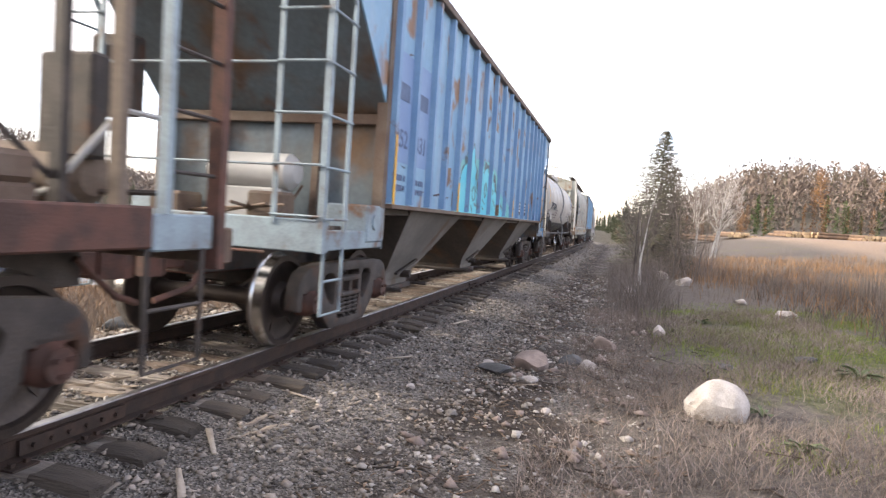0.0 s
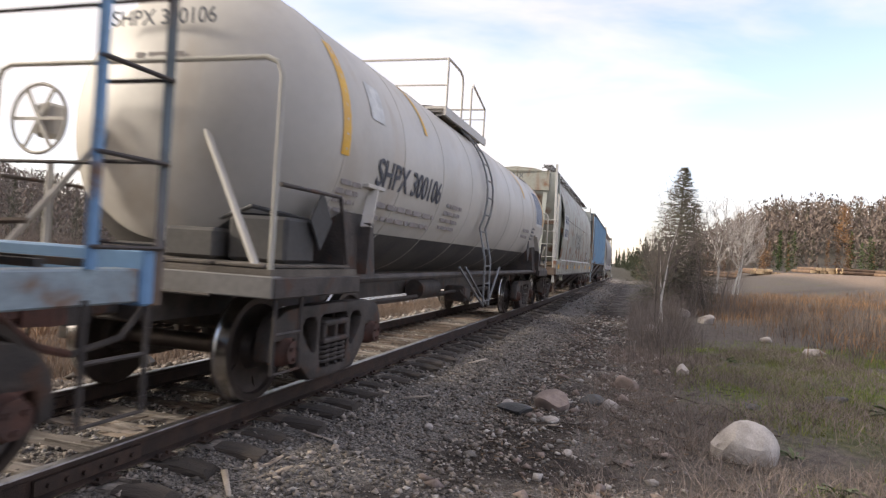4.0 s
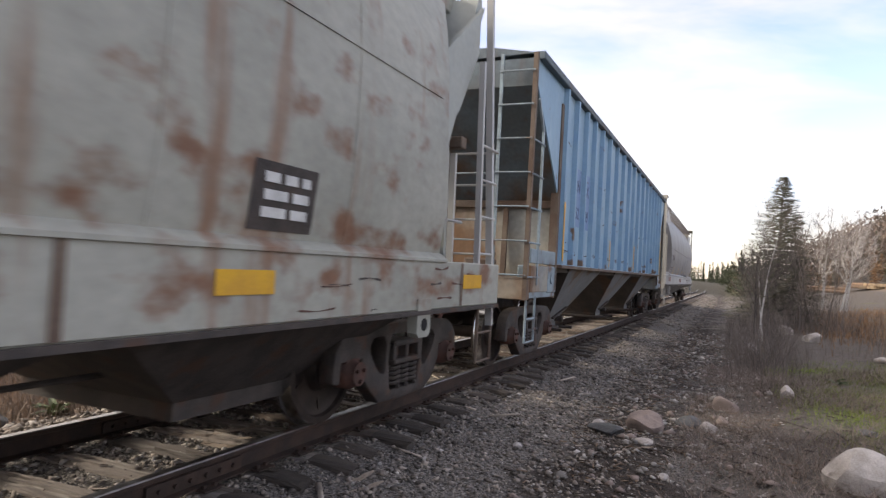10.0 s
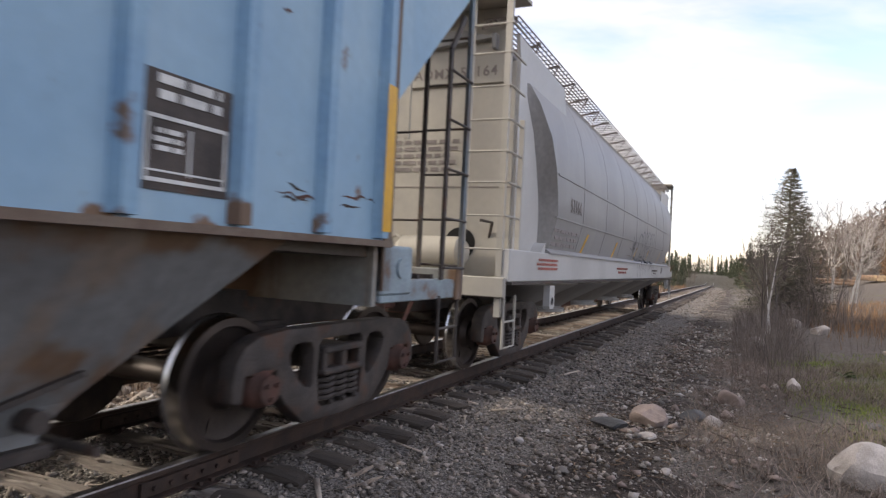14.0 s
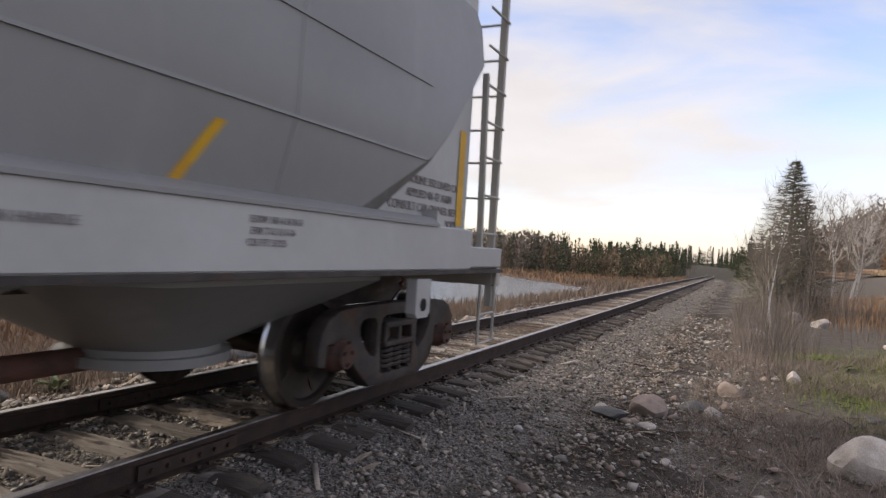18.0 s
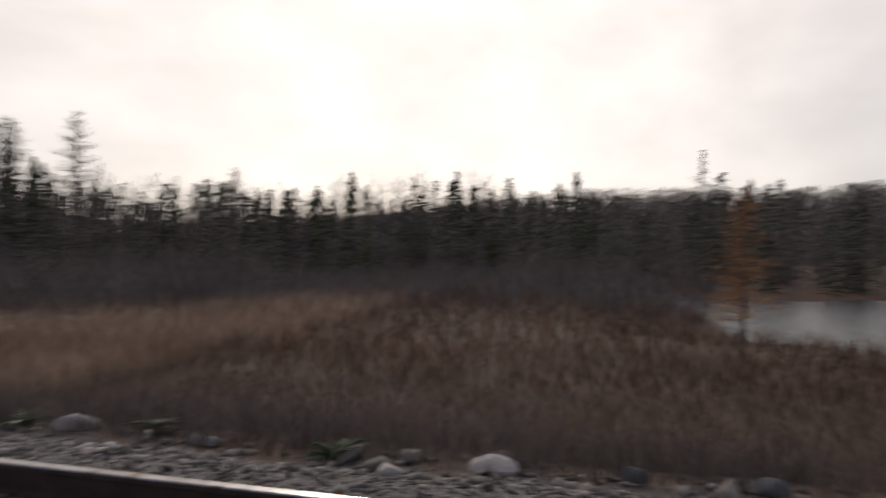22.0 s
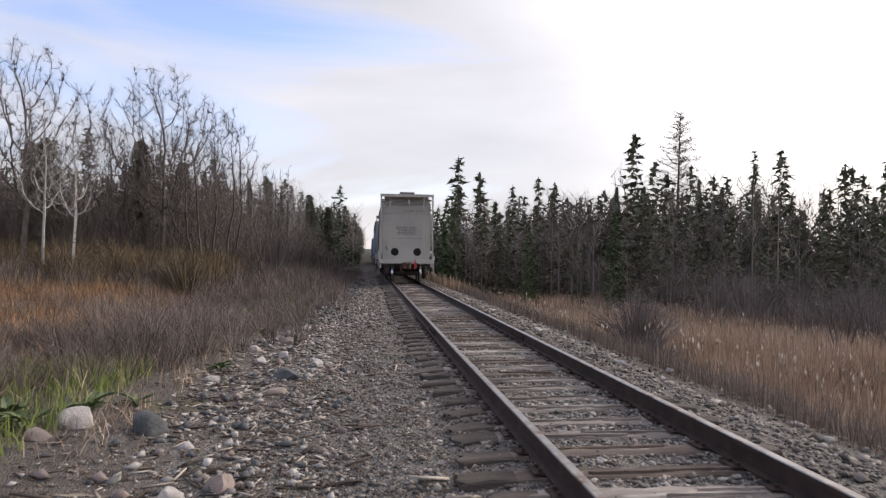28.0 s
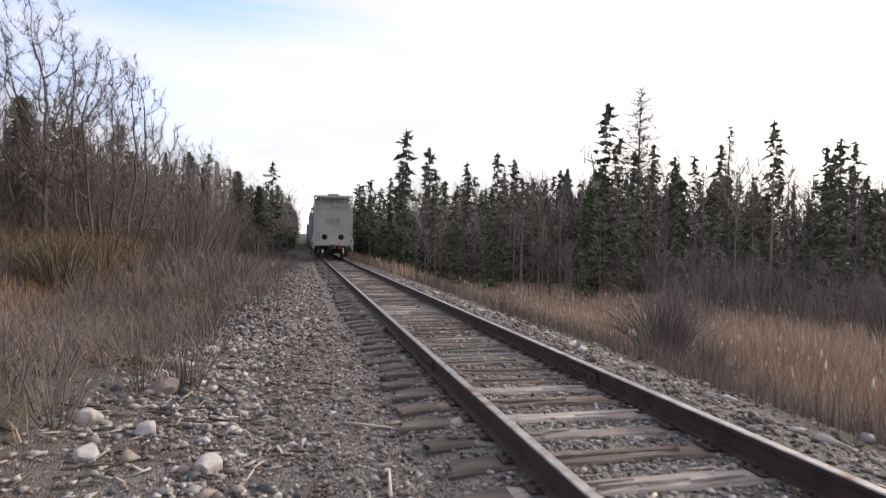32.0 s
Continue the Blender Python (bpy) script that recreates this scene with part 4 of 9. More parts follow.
def rust_patch(car, y0, y1, z0, z1, m, x, seed, n=48):
    """A ragged patch where the paint has gone."""
    rnd = random.Random(seed)
    cy, cz = (y0 + y1) / 2, (z0 + z1) / 2
    k = [0.9 + 0.07 * math.sin(2.0 * 6.283 * i / n + seed) + 0.05 * math.sin(5.0 * 6.283 * i / n + 2.0 * seed) + rnd.uniform(-0.035, 0.035) for i in range(n)]
    v = [(x, cy + (y1 - y0) / 2 * math.copysign(abs(math.cos(6.283 * i / n)) ** 0.7, math.cos(6.283 * i / n)) * k[i], cz + (z1 - z0) / 2 * math.copysign(abs(math.sin(6.283 * i / n)) ** 0.7, math.sin(6.283 * i / n)) * k[i]) for i in range(n)]
    part("rust_patch", Geo().add([(x, cy, cz)] + v, [(0, i + 1, (i + 1) % n + 1) for i in range(n)]), m, car, "ragged tan rust showing through the paint", 0)


# -- blue ribbed hopper --
def blue_hopper(label, colour, number, seed):
    car = thing("hopper_car", label, "hopper car", "cars of the train")
    rnd = random.Random(seed)
    L, S, T, Z0, Z1, X = 8.85, 7.28, 8.75, 1.50, 4.36, 1.46
    RIBS = [f * v for v in (0.42, 1.38, 2.34, 3.28, 4.14, 4.92, 5.67, 6.45) for f in (-1, 1)]
    out = [(-S, Z0), (S, Z0), (S, 2.5), (T, 3.95), (T, Z1), (-T, Z1), (-T, 3.95), (-S, 2.5)]
    for s in (-1, 1):
        side = part("side", Geo().prism(out, s * (X - 0.02), s * X), colour, car)
        for y in RIBS + [0.08 - S, S - 0.08]:
            g = Geo().prism([(y - 0.075, s * X), (y + 0.075, s * X), (y + 0.045, s * (X + 0.075)), (y - 0.045, s * (X + 0.075))], Z0 + 0.03, Z1 - 0.08, "z")
            g.v = [(b, a, c) for a, b, c in g.v]
            # pale car: rib shading comes from the darker rib colour
            part("rib", g, M["blue_rib"] if seed == 1 else M["blue_light_rib_shade"], side)
        part("top_chord", Geo().box(min(s * (X - 0.03), s * (X + 0.09)), max(s * (X - 0.03), s * (X + 0.09)), -T, T, Z1 - 0.09, Z1 + 0.02, 0.01), M["rust_post"] if seed == 1 else M["blue_end"], side)
        part("bottom_flange", Geo().box(min(s * (X - 0.02), s * (X + 0.10)), max(s * (X - 0.02), s * (X + 0.10)), -S, S, Z0 - 0.035, Z0 + 0.012), M["rust_post"], side)
        for e in (-1, 1):
            part("gusset", Geo().box(min(s * (X - 0.10), s * (X + 0.02)), max(s * (X - 0.10), s * (X + 0.02)), min(e * S, e * (S + 0.12)), max(e * S, e * (S + 0.12)), Z0 - 0.38, 4.0), M["rust_post"], side)
            g = Geo().box(min(s * 1.0, s * 1.48), max(s * 1.0, s * 1.48), min(e * S, e * (S + 0.5)), max(e * S, e * (S + 0.5)), Z0 - 0.42, Z0 - 0.02, 0.02)
            g.tube([(s * 1.47, e * (S + 0.3), Z0 - 0.2), (s * 1.50, e * (S + 0.3), Z0 - 0.2)], 0.085, 14)
            part("jacking_bracket", g, M["pale_blue_bar"], car)
    roof = Geo().loft([[(-X, y, Z1), (-0.8, y, Z1 + 0.12), (0, y, Z1 + 0.16), (0.8, y, Z1 + 0.12), (X, y, Z1), (0, y, Z1 - 0.03)] for y in (-T, T)])
    roof_ob = part("roof", roof, M["blue_end"], car)
    for i in range(8):
        part("hatch", Geo().box(-0.45, 0.45, -7.4 + i * 2.0, -6.6 + i * 2.0, Z1 + 0.14, Z1 + 0.27, 0.03), M["blue_end"], roof_ob)
    for e in (-1, 1):
        def ey(v):
            return e * v
        part("slope_sheet", Geo().loft([[(x, ey(T - 0.02), 4.30), (x, ey(T - 0.02), 3.92), (x, ey(7.2), 2.42), (x, ey(7.1), 2.45), (x, ey(T - 0.1), 4.3)] for x in (-X + 0.02, X - 0.02)]), M["blue_end"], car, "dusty rust-streaked end slope")
        part("end_wall", Geo().box(-X + 0.02, X - 0.02, min(ey(7.2), ey(7.26)), max(ey(7.2), ey(7.26)), 1.0, 2.5), M["cream_end"] if seed == 2 else M["blue_end"], car)
        part("end_beam", Geo().box(-1.35, 1.35, min(ey(7.2), ey(7.34)), max(ey(7.2), ey(7.34)), 2.38, 2.5, 0.01), M["rust_post"], car)
        part("end_sill", Geo().box(-1.48, 1.48, min(ey(L - 0.14), ey(L)), max(ey(L - 0.14), ey(L)), 1.0, 1.30, 0.012), (M["pale_blue_bar"] if e < 0 else M["blue_rib"]) if seed == 1 else M["cream_end"], car)
        for s in (-1, 1):
            part("side_sill", Geo().box(*sorted((s * 1.30, s * 1.46)), *sorted((ey(7.3), ey(L - 0.14))), 1.02, 1.20, 0.01), M["pale_blue_bar"], car)
        deck = Geo()
        for i in range(5):
            y = L - 0.35 - i * 0.28
            deck.box(-1.3, 1.3, min(ey(y), ey(y + 0.05)), max(ey(y), ey(y + 0.05)), 1.2, 1.24)
        part("deck_bars", deck, M["dark_steel"], car)
        for x in (-0.62, 0.62):
            part("end_strut", Geo().bar((x, ey(7.34), 1.25), (x, ey(7.30), 2.4), 0.08, 0.06, (0, 1, 0)), M["rust_post"], car)
        res = Geo().lathe([(-0.55, 0.0), (-0.53, 0.12), (-0.45, 0.20), (0.45, 0.20), (0.53, 0.12), (0.55, 0)], (0.1, ey(7.75), 1.78), "x", 18)
        res.tube([(-0.15, ey(7.75), 1.58), (-0.15, ey(7.75), 1.99), (-0.15, ey(7.75), 1.58)], 0.015, 5)
        res.box(-0.3, 0.5, min(ey(7.6), ey(7.9)), max(ey(7.6), ey(7.9)), 1.24, 1.6, 0.02)
        if seed == 1 or e > 0:
            part("air_reservoir", res, M["white_sill"] if e < 0 else M["dark_steel"], car, "white air brake reservoir" if e < 0 else "")
        pipes = Geo()
        for a in range(4):
            pipes.tube([(-1.0 + a * 0.5, ey(7.4), 1.35 + 0.1 * a), (-0.6 + a * 0.4, ey(8.0), 1.3), (0.9 - a * 0.2, ey(8.5), 1.42)], 0.018, 6)
        pipes.box(0.35, 0.75, min(ey(8.0), ey(8.3)), max(ey(8.0), ey(8.3)), 1.24, 1.55, 0.03).box(-0.9, -0.5, min(ey(7.8), ey(8.2)), max(ey(7.8), ey(8.2)), 1.24, 1.5, 0.03)
        part("brake_gear", pipes, M["rust_post"], car)
        lm = M["pale_blue_bar"] if e < 0 else M["dark_steel"]
        cm = (M["pale_blue_bar"] if seed == 1 else M["rust_post"]) if e < 0 else M["blue_end"]
        sm = M["blue_rib"] if e > 0 and seed == 1 else lm
        for s in (-1, 1):
            lad = part("ladder", Geo().bar((s * 1.45, ey(L), 1.0), (s * 1.45, ey(L), 4.34), 0.06, 0.012, (0, 1, 0)).bar((s * 1.475, ey(L - 0.03), 1.0), (s * 1.475, ey(L - 0.03), 4.34), 0.012, 0.06, (0, 1, 0)), cm, car, "worn angle-iron corner post with rungs")
            part("ladder_post", Geo().bar((s * 0.98, ey(L), 1.25), (s * 0.98, ey(L), 4.34), 0.045, 0.03, (0, 1, 0)), lm, lad)
            part("ladder_post", Geo().bar((s * 1.47, ey(L - 0.48), 1.2), (s * 1.47, ey(L - 0.48), 3.35), 0.03, 0.05, (0, 1, 0)).bar((s * 1.47, ey(L - 0.48), 3.35), (s * 1.47, ey(L - 0.2), 3.75), 0.03, 0.05, (0, 1, 0)), sm, lad)
            for k in range(7):
                z = 1.33 + 0.46 * k
                part("rung", Geo().tube([(s * 0.96, ey(L + 0.03), z), (s * 1.46, ey(L + 0.03), z)], 0.013, 6), lm, lad)
                if k < 5:
                    part("rung", Geo().tube([(s * 1.48, ey(L), z - 0.02), (s * 1.50, ey(L - 0.03), z - 0.02), (s * 1.50, ey(L - 0.48), z - 0.02), (s * 1.47, ey(L - 0.50), z - 0.02)], 0.013, 6), lm, lad)
            stirrup(car, s * 1.46, ey(L - 0.28), 1.05, 0.42, lm, 0.62)
            for z in (1.78, 2.7):
                if s > 0:
                    part("cross_rail", Geo().tube([(-0.98, ey(L + 0.02), z), (0.98, ey(L + 0.02), z)], 0.013, 6), lm, car)
            if seed == 2 and e < 0:
                part("shear_plate", Geo().box(*sorted((s * 1.40, s * 1.472)), -L + 0.2, -S - 0.28, 1.10, 1.47, 0.01), M["cream_end"], car, "dusty cream plate above the truck")
                part("shear_plate", Geo().box(*sorted((s * 1.42, s * 1.478)), -L + 0.16, -S, 1.50, 1.70, 0.01), M["pale_blue_bar"], car)
        coupler(car, ey(L), e, M["cap"])
        truck(car, ey(7.32))
    wheel = Geo()
    wheel.lathe([(-0.02, 0.27), (0.0, 0.29), (0.02, 0.27), (0.0, 0.25), (-0.02, 0.27)], (-0.95, -L + 0.05, 2.6), "y", 24)
    for a in range(4):
        t = math.pi * a / 4
        wheel.bar((-0.95 - 0.26 * math.cos(t), -L + 0.05, 2.6 - 0.26 * math.sin(t)), (-0.95 + 0.26 * math.cos(t), -L + 0.05, 2.6 + 0.26 * math.sin(t)), 0.02, 0.02)
    wheel.box(-1.2, -0.7, -L + 0.08, -L + 0.3, 2.2, 3.0, 0.03)
    part("hand_brake", wheel, M["dark_steel"], car)
    part("centre_sill", Geo().box(-0.22, 0.22, -L, L, 0.72, 1.05), M["dark_steel"], car)
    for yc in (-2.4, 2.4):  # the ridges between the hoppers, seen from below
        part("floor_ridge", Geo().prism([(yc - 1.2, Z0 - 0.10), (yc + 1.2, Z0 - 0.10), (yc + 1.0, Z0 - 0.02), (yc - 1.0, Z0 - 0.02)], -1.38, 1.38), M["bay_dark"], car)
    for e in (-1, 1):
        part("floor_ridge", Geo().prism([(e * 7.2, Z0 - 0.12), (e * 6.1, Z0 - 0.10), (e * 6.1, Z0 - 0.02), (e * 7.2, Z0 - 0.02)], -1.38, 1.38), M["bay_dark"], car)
    q = 0.30 if seed == 2 else 0.50
    for yc in (-4.75, 0.0, 4.75):
        g = Geo()
        rings = [[(-x, yc - h, z), (x, yc - h, z), (x, yc + h, z), (-x, yc + h, z)] for x, h, z in ((1.43, 1.44, Z0), (1.42, 1.40, Z0 - 0.05), (0.84, q + 0.14, 0.55), (0.79, q + 0.02, 0.42), (0.79, q, 0.34))]
        g.loft(rings)
        for i in range(len(g.f)):  # slopes facing along the track take the darker colour, the flanks the paler
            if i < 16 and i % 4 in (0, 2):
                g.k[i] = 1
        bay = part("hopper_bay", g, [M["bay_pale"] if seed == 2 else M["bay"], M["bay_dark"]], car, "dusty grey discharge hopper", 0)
        gate = Geo().box(-0.86, 0.86, yc - q - 0.05, yc + q + 0.05, 0.28, 0.35, 0.01).tube([(-1.1, yc + q + 0.12, 0.33), (1.1, yc + q + 0.12, 0.33)], 0.03, 8).tube([(-1.1, yc - q - 0.12, 0.33), (1.1, yc - q - 0.12, 0.33)], 0.03, 8)
        for s in (-1, 1):
            gate.tube([(s * 0.80, yc + 0.2, 0.50), (s * 0.96, yc + 0.2, 0.50)], 0.06, 10)
            gate.bar((s * 0.86, yc - 0.2, 0.52), (s * 0.98, yc + 0.40, 0.72), 0.05, 0.03)
        part("outlet_gate", gate, M["dark_steel"], bay)
    def flat(z):
        return X + 0.002
    if seed == 1:
        for i, yy in ((1, -6.83), (2, -6.06)):
            patch(car, "repainted_panel", yy - 0.30, yy + 0.30, 2.02, 3.3, M["panel_blue"], flat)
        lettering(car, "252", -6.83, 2.20, 0.30, M["blue_letter"], X + 0.008)
        lettering(car, number, -6.06, 2.20, 0.30, M["blue_letter"], X + 0.008)
        bars(car, -6.83, 2.85, 0.4, 1, 0.20, M["blue_letter"], X + 0.008, None, 2)
        bars(car, -6.06, 2.85, 0.4, 1, 0.20, M["blue_letter"], X + 0.008, None, 3)
        bars(car, -6.06, 1.82, 0.36, 2, 0.07, M["blue_letter"], X + 0.008, None, 4)
        bars(car, -6.83, 1.84, 0.4, 2, 0.07, M["blue_letter"], X + 0.008, None, 5)
        for yy in (2.86, 3.80):
            patch(car, "data_panel", yy - 0.2, yy + 0.2, 1.62, 1.96, M["dark_steel"], flat)
            bars(car, yy, 1.90, 0.3, 3, 0.05, M["white_letter"], X + 0.009, None, 8)
        for yy, w in ((-7.20, 0.08), (-4.14, 0.10), (1.38, 0.10), (4.14, 0.09), (7.20, 0.08)):
            patch(car, "yellow_reflector", yy - w / 2, yy + w / 2, 1.51, 2.3 if w < 0.09 else 1.97, M["yellow"], lambda z: X + 0.08)
        for i, (a, b, c, d) in enumerate(((4.30, 5.24, 1.84, 2.10), (4.45, 5.22, 1.52, 1.78), (4.25, 4.62, 2.4, 3.1), (5.76, 6.16, 1.84, 2.02), (5.95, 6.22, 1.62, 1.86), (5.80, 6.12, 1.51, 1.66), (6.75, 7.10, 1.94, 2.14), (6.72, 7.05, 1.55, 1.84), (3.40, 4.0, 2.2, 2.9), (3.45, 4.02, 3.4, 4.1),
                                          (4.3, 4.84, 3.3, 4.0), (5.1, 5.55, 3.2, 3.9), (5.9, 6.3, 2.9, 3.8), (-4.84, -4.30, 1.85, 2.2), (-2.22, -1.5, 3.05, 3.9), (-1.22, -0.6, 3.2, 4.0), (0.55, 1.2, 3.3, 4.1), (1.55, 2.1, 2.9, 3.8), (6.6, 7.1, 2.9, 3.7), (2.5, 3.1, 3.2, 4.0))):
            rust_patch(car, a, b, c, d, M["rust_paint"], X + 0.0025, 70 + i)
        for yy in (5.67, 7.20):
            patch(car, "fresh_paint", yy - 0.11, yy + 0.11, 1.53, 1.72, M["panel_blue"], lambda z: X + 0.077)
        lettering(car, "EXW", 4.95, 2.20, 0.12, M["blue_letter"], X + 0.006, gap=1.2)
        for k, zz in enumerate((2.22, 2.06)):
            bars(car, 5.98, zz, 0.5, 1, 0.05, M["blue_letter"], X + 0.006, None, 60 + k)
            bars(car, 6.96, zz - 0.06, 0.34, 1, 0.045, M["blue_letter"], X + 0.006, None, 64 + k)
        # large cyan lettering sprayed over ribs and panels
        fill = [(-3.78, 1.50), (-3.85, 1.62), (-3.87, 1.88), (-3.80, 2.08), (-3.69, 2.24), (-3.49, 2.34), (-3.40, 2.50), (-3.26, 2.60), (-3.14, 2.54), (-3.07, 2.62), (-2.92, 2.72), (-2.80, 2.58), (-2.74, 2.40), (-2.57, 2.30), (-2.49, 2.12), (-2.42, 2.20), (-2.38, 2.38), (-2.24, 2.40), (-2.10, 2.29),
                (-1.86, 2.42), (-1.54, 2.45), (-1.21, 2.32), (-0.77, 2.34), (-0.80, 2.16), (-0.55, 2.0), (-0.41, 1.87), (0.16, 1.74), (0.60, 1.62), (1.02, 1.50)]
        halo = [(-4.06, 1.50), (-4.08, 1.9), (-3.95, 2.2), (-3.7, 2.38), (-2.6, 2.5), (-2.2, 2.52), (-1.4, 2.56), (-0.7, 2.44), (-0.3, 2.25), (0.2, 1.95), (0.75, 1.92), (1.20, 1.78), (1.34, 1.50)]
        for shape, off, mat in ((halo, 0.004, "spray_teal"), (fill, 0.006, "spray_cyan")):
            part("sprayed_fill", Geo().add([(X + off, y, z) for y, z in shape], [tuple(range(len(shape)))]), M[mat], car, "sprayed cyan lettering", 0)
        out = fill + fill[:1]
        ribbon(car, [out[0:15], out[14:29]], 0, 0, 1, 1, 0.05, M["spray_grey"], lambda z: X + 0.004)
        ribbon(car, [[(-3.55, 2.36), (-3.42, 2.44), (-3.36, 2.36)], [(-2.66, 2.22), (-2.54, 2.16), (-2.44, 2.02), (-2.30, 2.06)], [(-1.9, 2.44), (-1.6, 2.46), (-1.42, 2.40)], [(-0.95, 2.30), (-0.72, 2.22), (-0.66, 2.02)]], 0, 0, 1, 1, 0.15, M["spray_grey"], lambda z: X + 0.0045)
        ribbon(car, [[(-3.33, 2.05), (-3.30, 2.18), (-3.16, 2.20), (-3.06, 2.14), (-3.02, 2.04), (-3.2, 2.06), (-3.33, 2.05)], [(-1.83, 1.97), (-1.71, 2.13), (-1.60, 2.03), (-1.70, 1.86), (-1.83, 1.97)], [(-1.16, 2.02), (-1.02, 2.08), (-0.92, 2.0), (-1.05, 1.92), (-1.16, 2.02)]], 0, 0, 1, 1, 0.07, M["spray_grey"], lambda z: X + 0.004)
        ribbon(car, [[(-3.36, 1.96), (-3.2, 1.99), (-3.08, 1.97)], [(-3.36, 1.90), (-3.24, 1.92)], [(-2.51, 2.31), (-2.60, 2.18), (-2.62, 1.96), (-2.39, 1.86), (-2.44, 1.70), (-2.16, 1.66)], [(-2.88, 1.9), (-2.73, 2.0), (-2.61, 1.82), (-2.78, 1.75), (-2.88, 1.9)], [(-2.08, 1.78), (-2.09, 2.03), (-1.97, 2.29), (-1.73, 2.41)], [(-2.08, 1.78), (-1.95, 1.66), (-1.82, 1.62)],
                     [(-1.36, 1.86), (-1.18, 1.74), (-0.98, 1.66), (-1.12, 1.58)], [(-3.05, 1.7), (-2.98, 1.6)], [(-2.67, 1.7), (-2.4, 1.66), (-2.15, 1.74)], [(-2.36, 2.36), (-2.20, 2.02), (-2.02, 1.84), (-1.7, 1.72)], [(-0.9, 1.85), (-0.5, 1.66), (-0.1, 1.55)], [(0.0, 1.78), (0.3, 1.66), (0.7, 1.60), (0.95, 1.66)], [(-3.0, 1.52), (-2.9, 1.66), (-2.78, 1.53)]], 0, 0, 1, 1, 0.042, M["spray_grey"], lambda z: X + 0.004)
        patch(car, "overspray", -4.26, -3.98, 1.58, 1.82, M["rust_post"], flat)
        ribbon(car, [[(-4.16, 1.60), (-4.06, 1.76), (-3.98, 1.60)]], 0, 0, 1, 1, 0.08, M["spray_grey"], lambda z: X + 0.004)
        for y in RIBS:
            hit = [z for (ya, za), (yb, zb) in zip(out, out[1:]) for z in [za + (zb - za) * (y - ya) / (yb - ya + 1e-9)] if min(ya, yb) <= y < max(ya, yb)]
            if len(hit) > 1:
                patch(car, "sprayed_rib", y - 0.043, y + 0.043, 1.5, max(hit), M["spray_cyan"], lambda z: X + 0.074)
    else:
        for yy, upper, lower in ((-6.06, "CN", "252"), (-5.30, "PX", number)):
            patch(car, "repainted_panel", yy - 0.28, yy + 0.28, 2.20, 3.20, M["panel_blue"], lambda z: X - 0.001)
            lettering(car, upper, yy, 2.80, 0.28, M["blue_letter"], X + 0.006, gap=1.1)
            lettering(car, lower, yy, 2.34, 0.28, M["blue_letter"], X + 0.006)
        for yy, w, z1 in ((-7.20, 0.09, 2.5), (-2.6, 0.09, 2.15), (1.20, 0.13, 2.22), (3.52, 0.07, 2.15), (7.20, 0.13, 2.7)):
            patch(car, "yellow_reflector", yy - w / 2, yy + w / 2, 1.58, z1, M["yellow"], lambda z: X + (0.079 if abs(yy) > 7 else 0.004))
        patch(car, "data_panel", 5.00, 5.59, 1.66, 2.24, M["dark_steel"], flat)
        bars(car, 5.30, 2.20, 0.42, 2, 0.045, M["white_letter"], X + 0.009, None, 14)
        for a, b, c, d in ((5.03, 5.05, 1.70, 2.02), (5.54, 5.56, 1.70, 2.02), (5.03, 5.56, 2.005, 2.025), (5.03, 5.56, 1.70, 1.72), (5.30, 5.315, 1.74, 1.98), (5.03, 5.56, 1.75, 1.76)):
            patch(car, "panel_border", a, b, c, d, M["white_letter"], lambda z: X + 0.009)
        bars(car, 5.17, 1.95, 0.18, 3, 0.025, M["white_letter"], X + 0.009, None, 15)
    # scrapes down to bare, rusty steel
    for i in range(120 if seed == 2 else 60):
        y = rnd.uniform(-7.1, 7.1)
        if min(min(abs(y - r), abs(y + 0.1 - r)) for r in RIBS) < 0.14:
            continue
        z = rnd.choice([rnd.uniform(1.7, 2.6), rnd.uniform(1.6, 3.6), rnd.uniform(1.70, 1.76), rnd.uniform(1.70, 1.76)])
        w = rnd.uniform(0.06, 0.36) if z > 1.77 else rnd.uniform(0.2, 0.5)
        n = 7
        slant = rnd.uniform(-0.25, 0.25) if z > 1.77 else 0.03
        mid = [z + slant * w * k / n + rnd.uniform(-0.012, 0.012) for k in range(n + 1)]
        up = [(X + 0.003, y + w * k / n, mid[k] + rnd.uniform(0.0, 0.013) * math.sin(3.14 * k / n)) for k in range(n + 1)]
        dn = [(X + 0.003, y + w * k / n, mid[k] - 0.003 - rnd.uniform(0.0, 0.018) * math.sin(3.14 * k / n)) for k in range(n + 1)]
        part("scrape", Geo().add(up + dn, [(k, k + 1, n + 2 + k, n + 1 + k) for k in range(n)]), M["cap"] if i % 3 else M["plate"], car, "", 0)
    return car


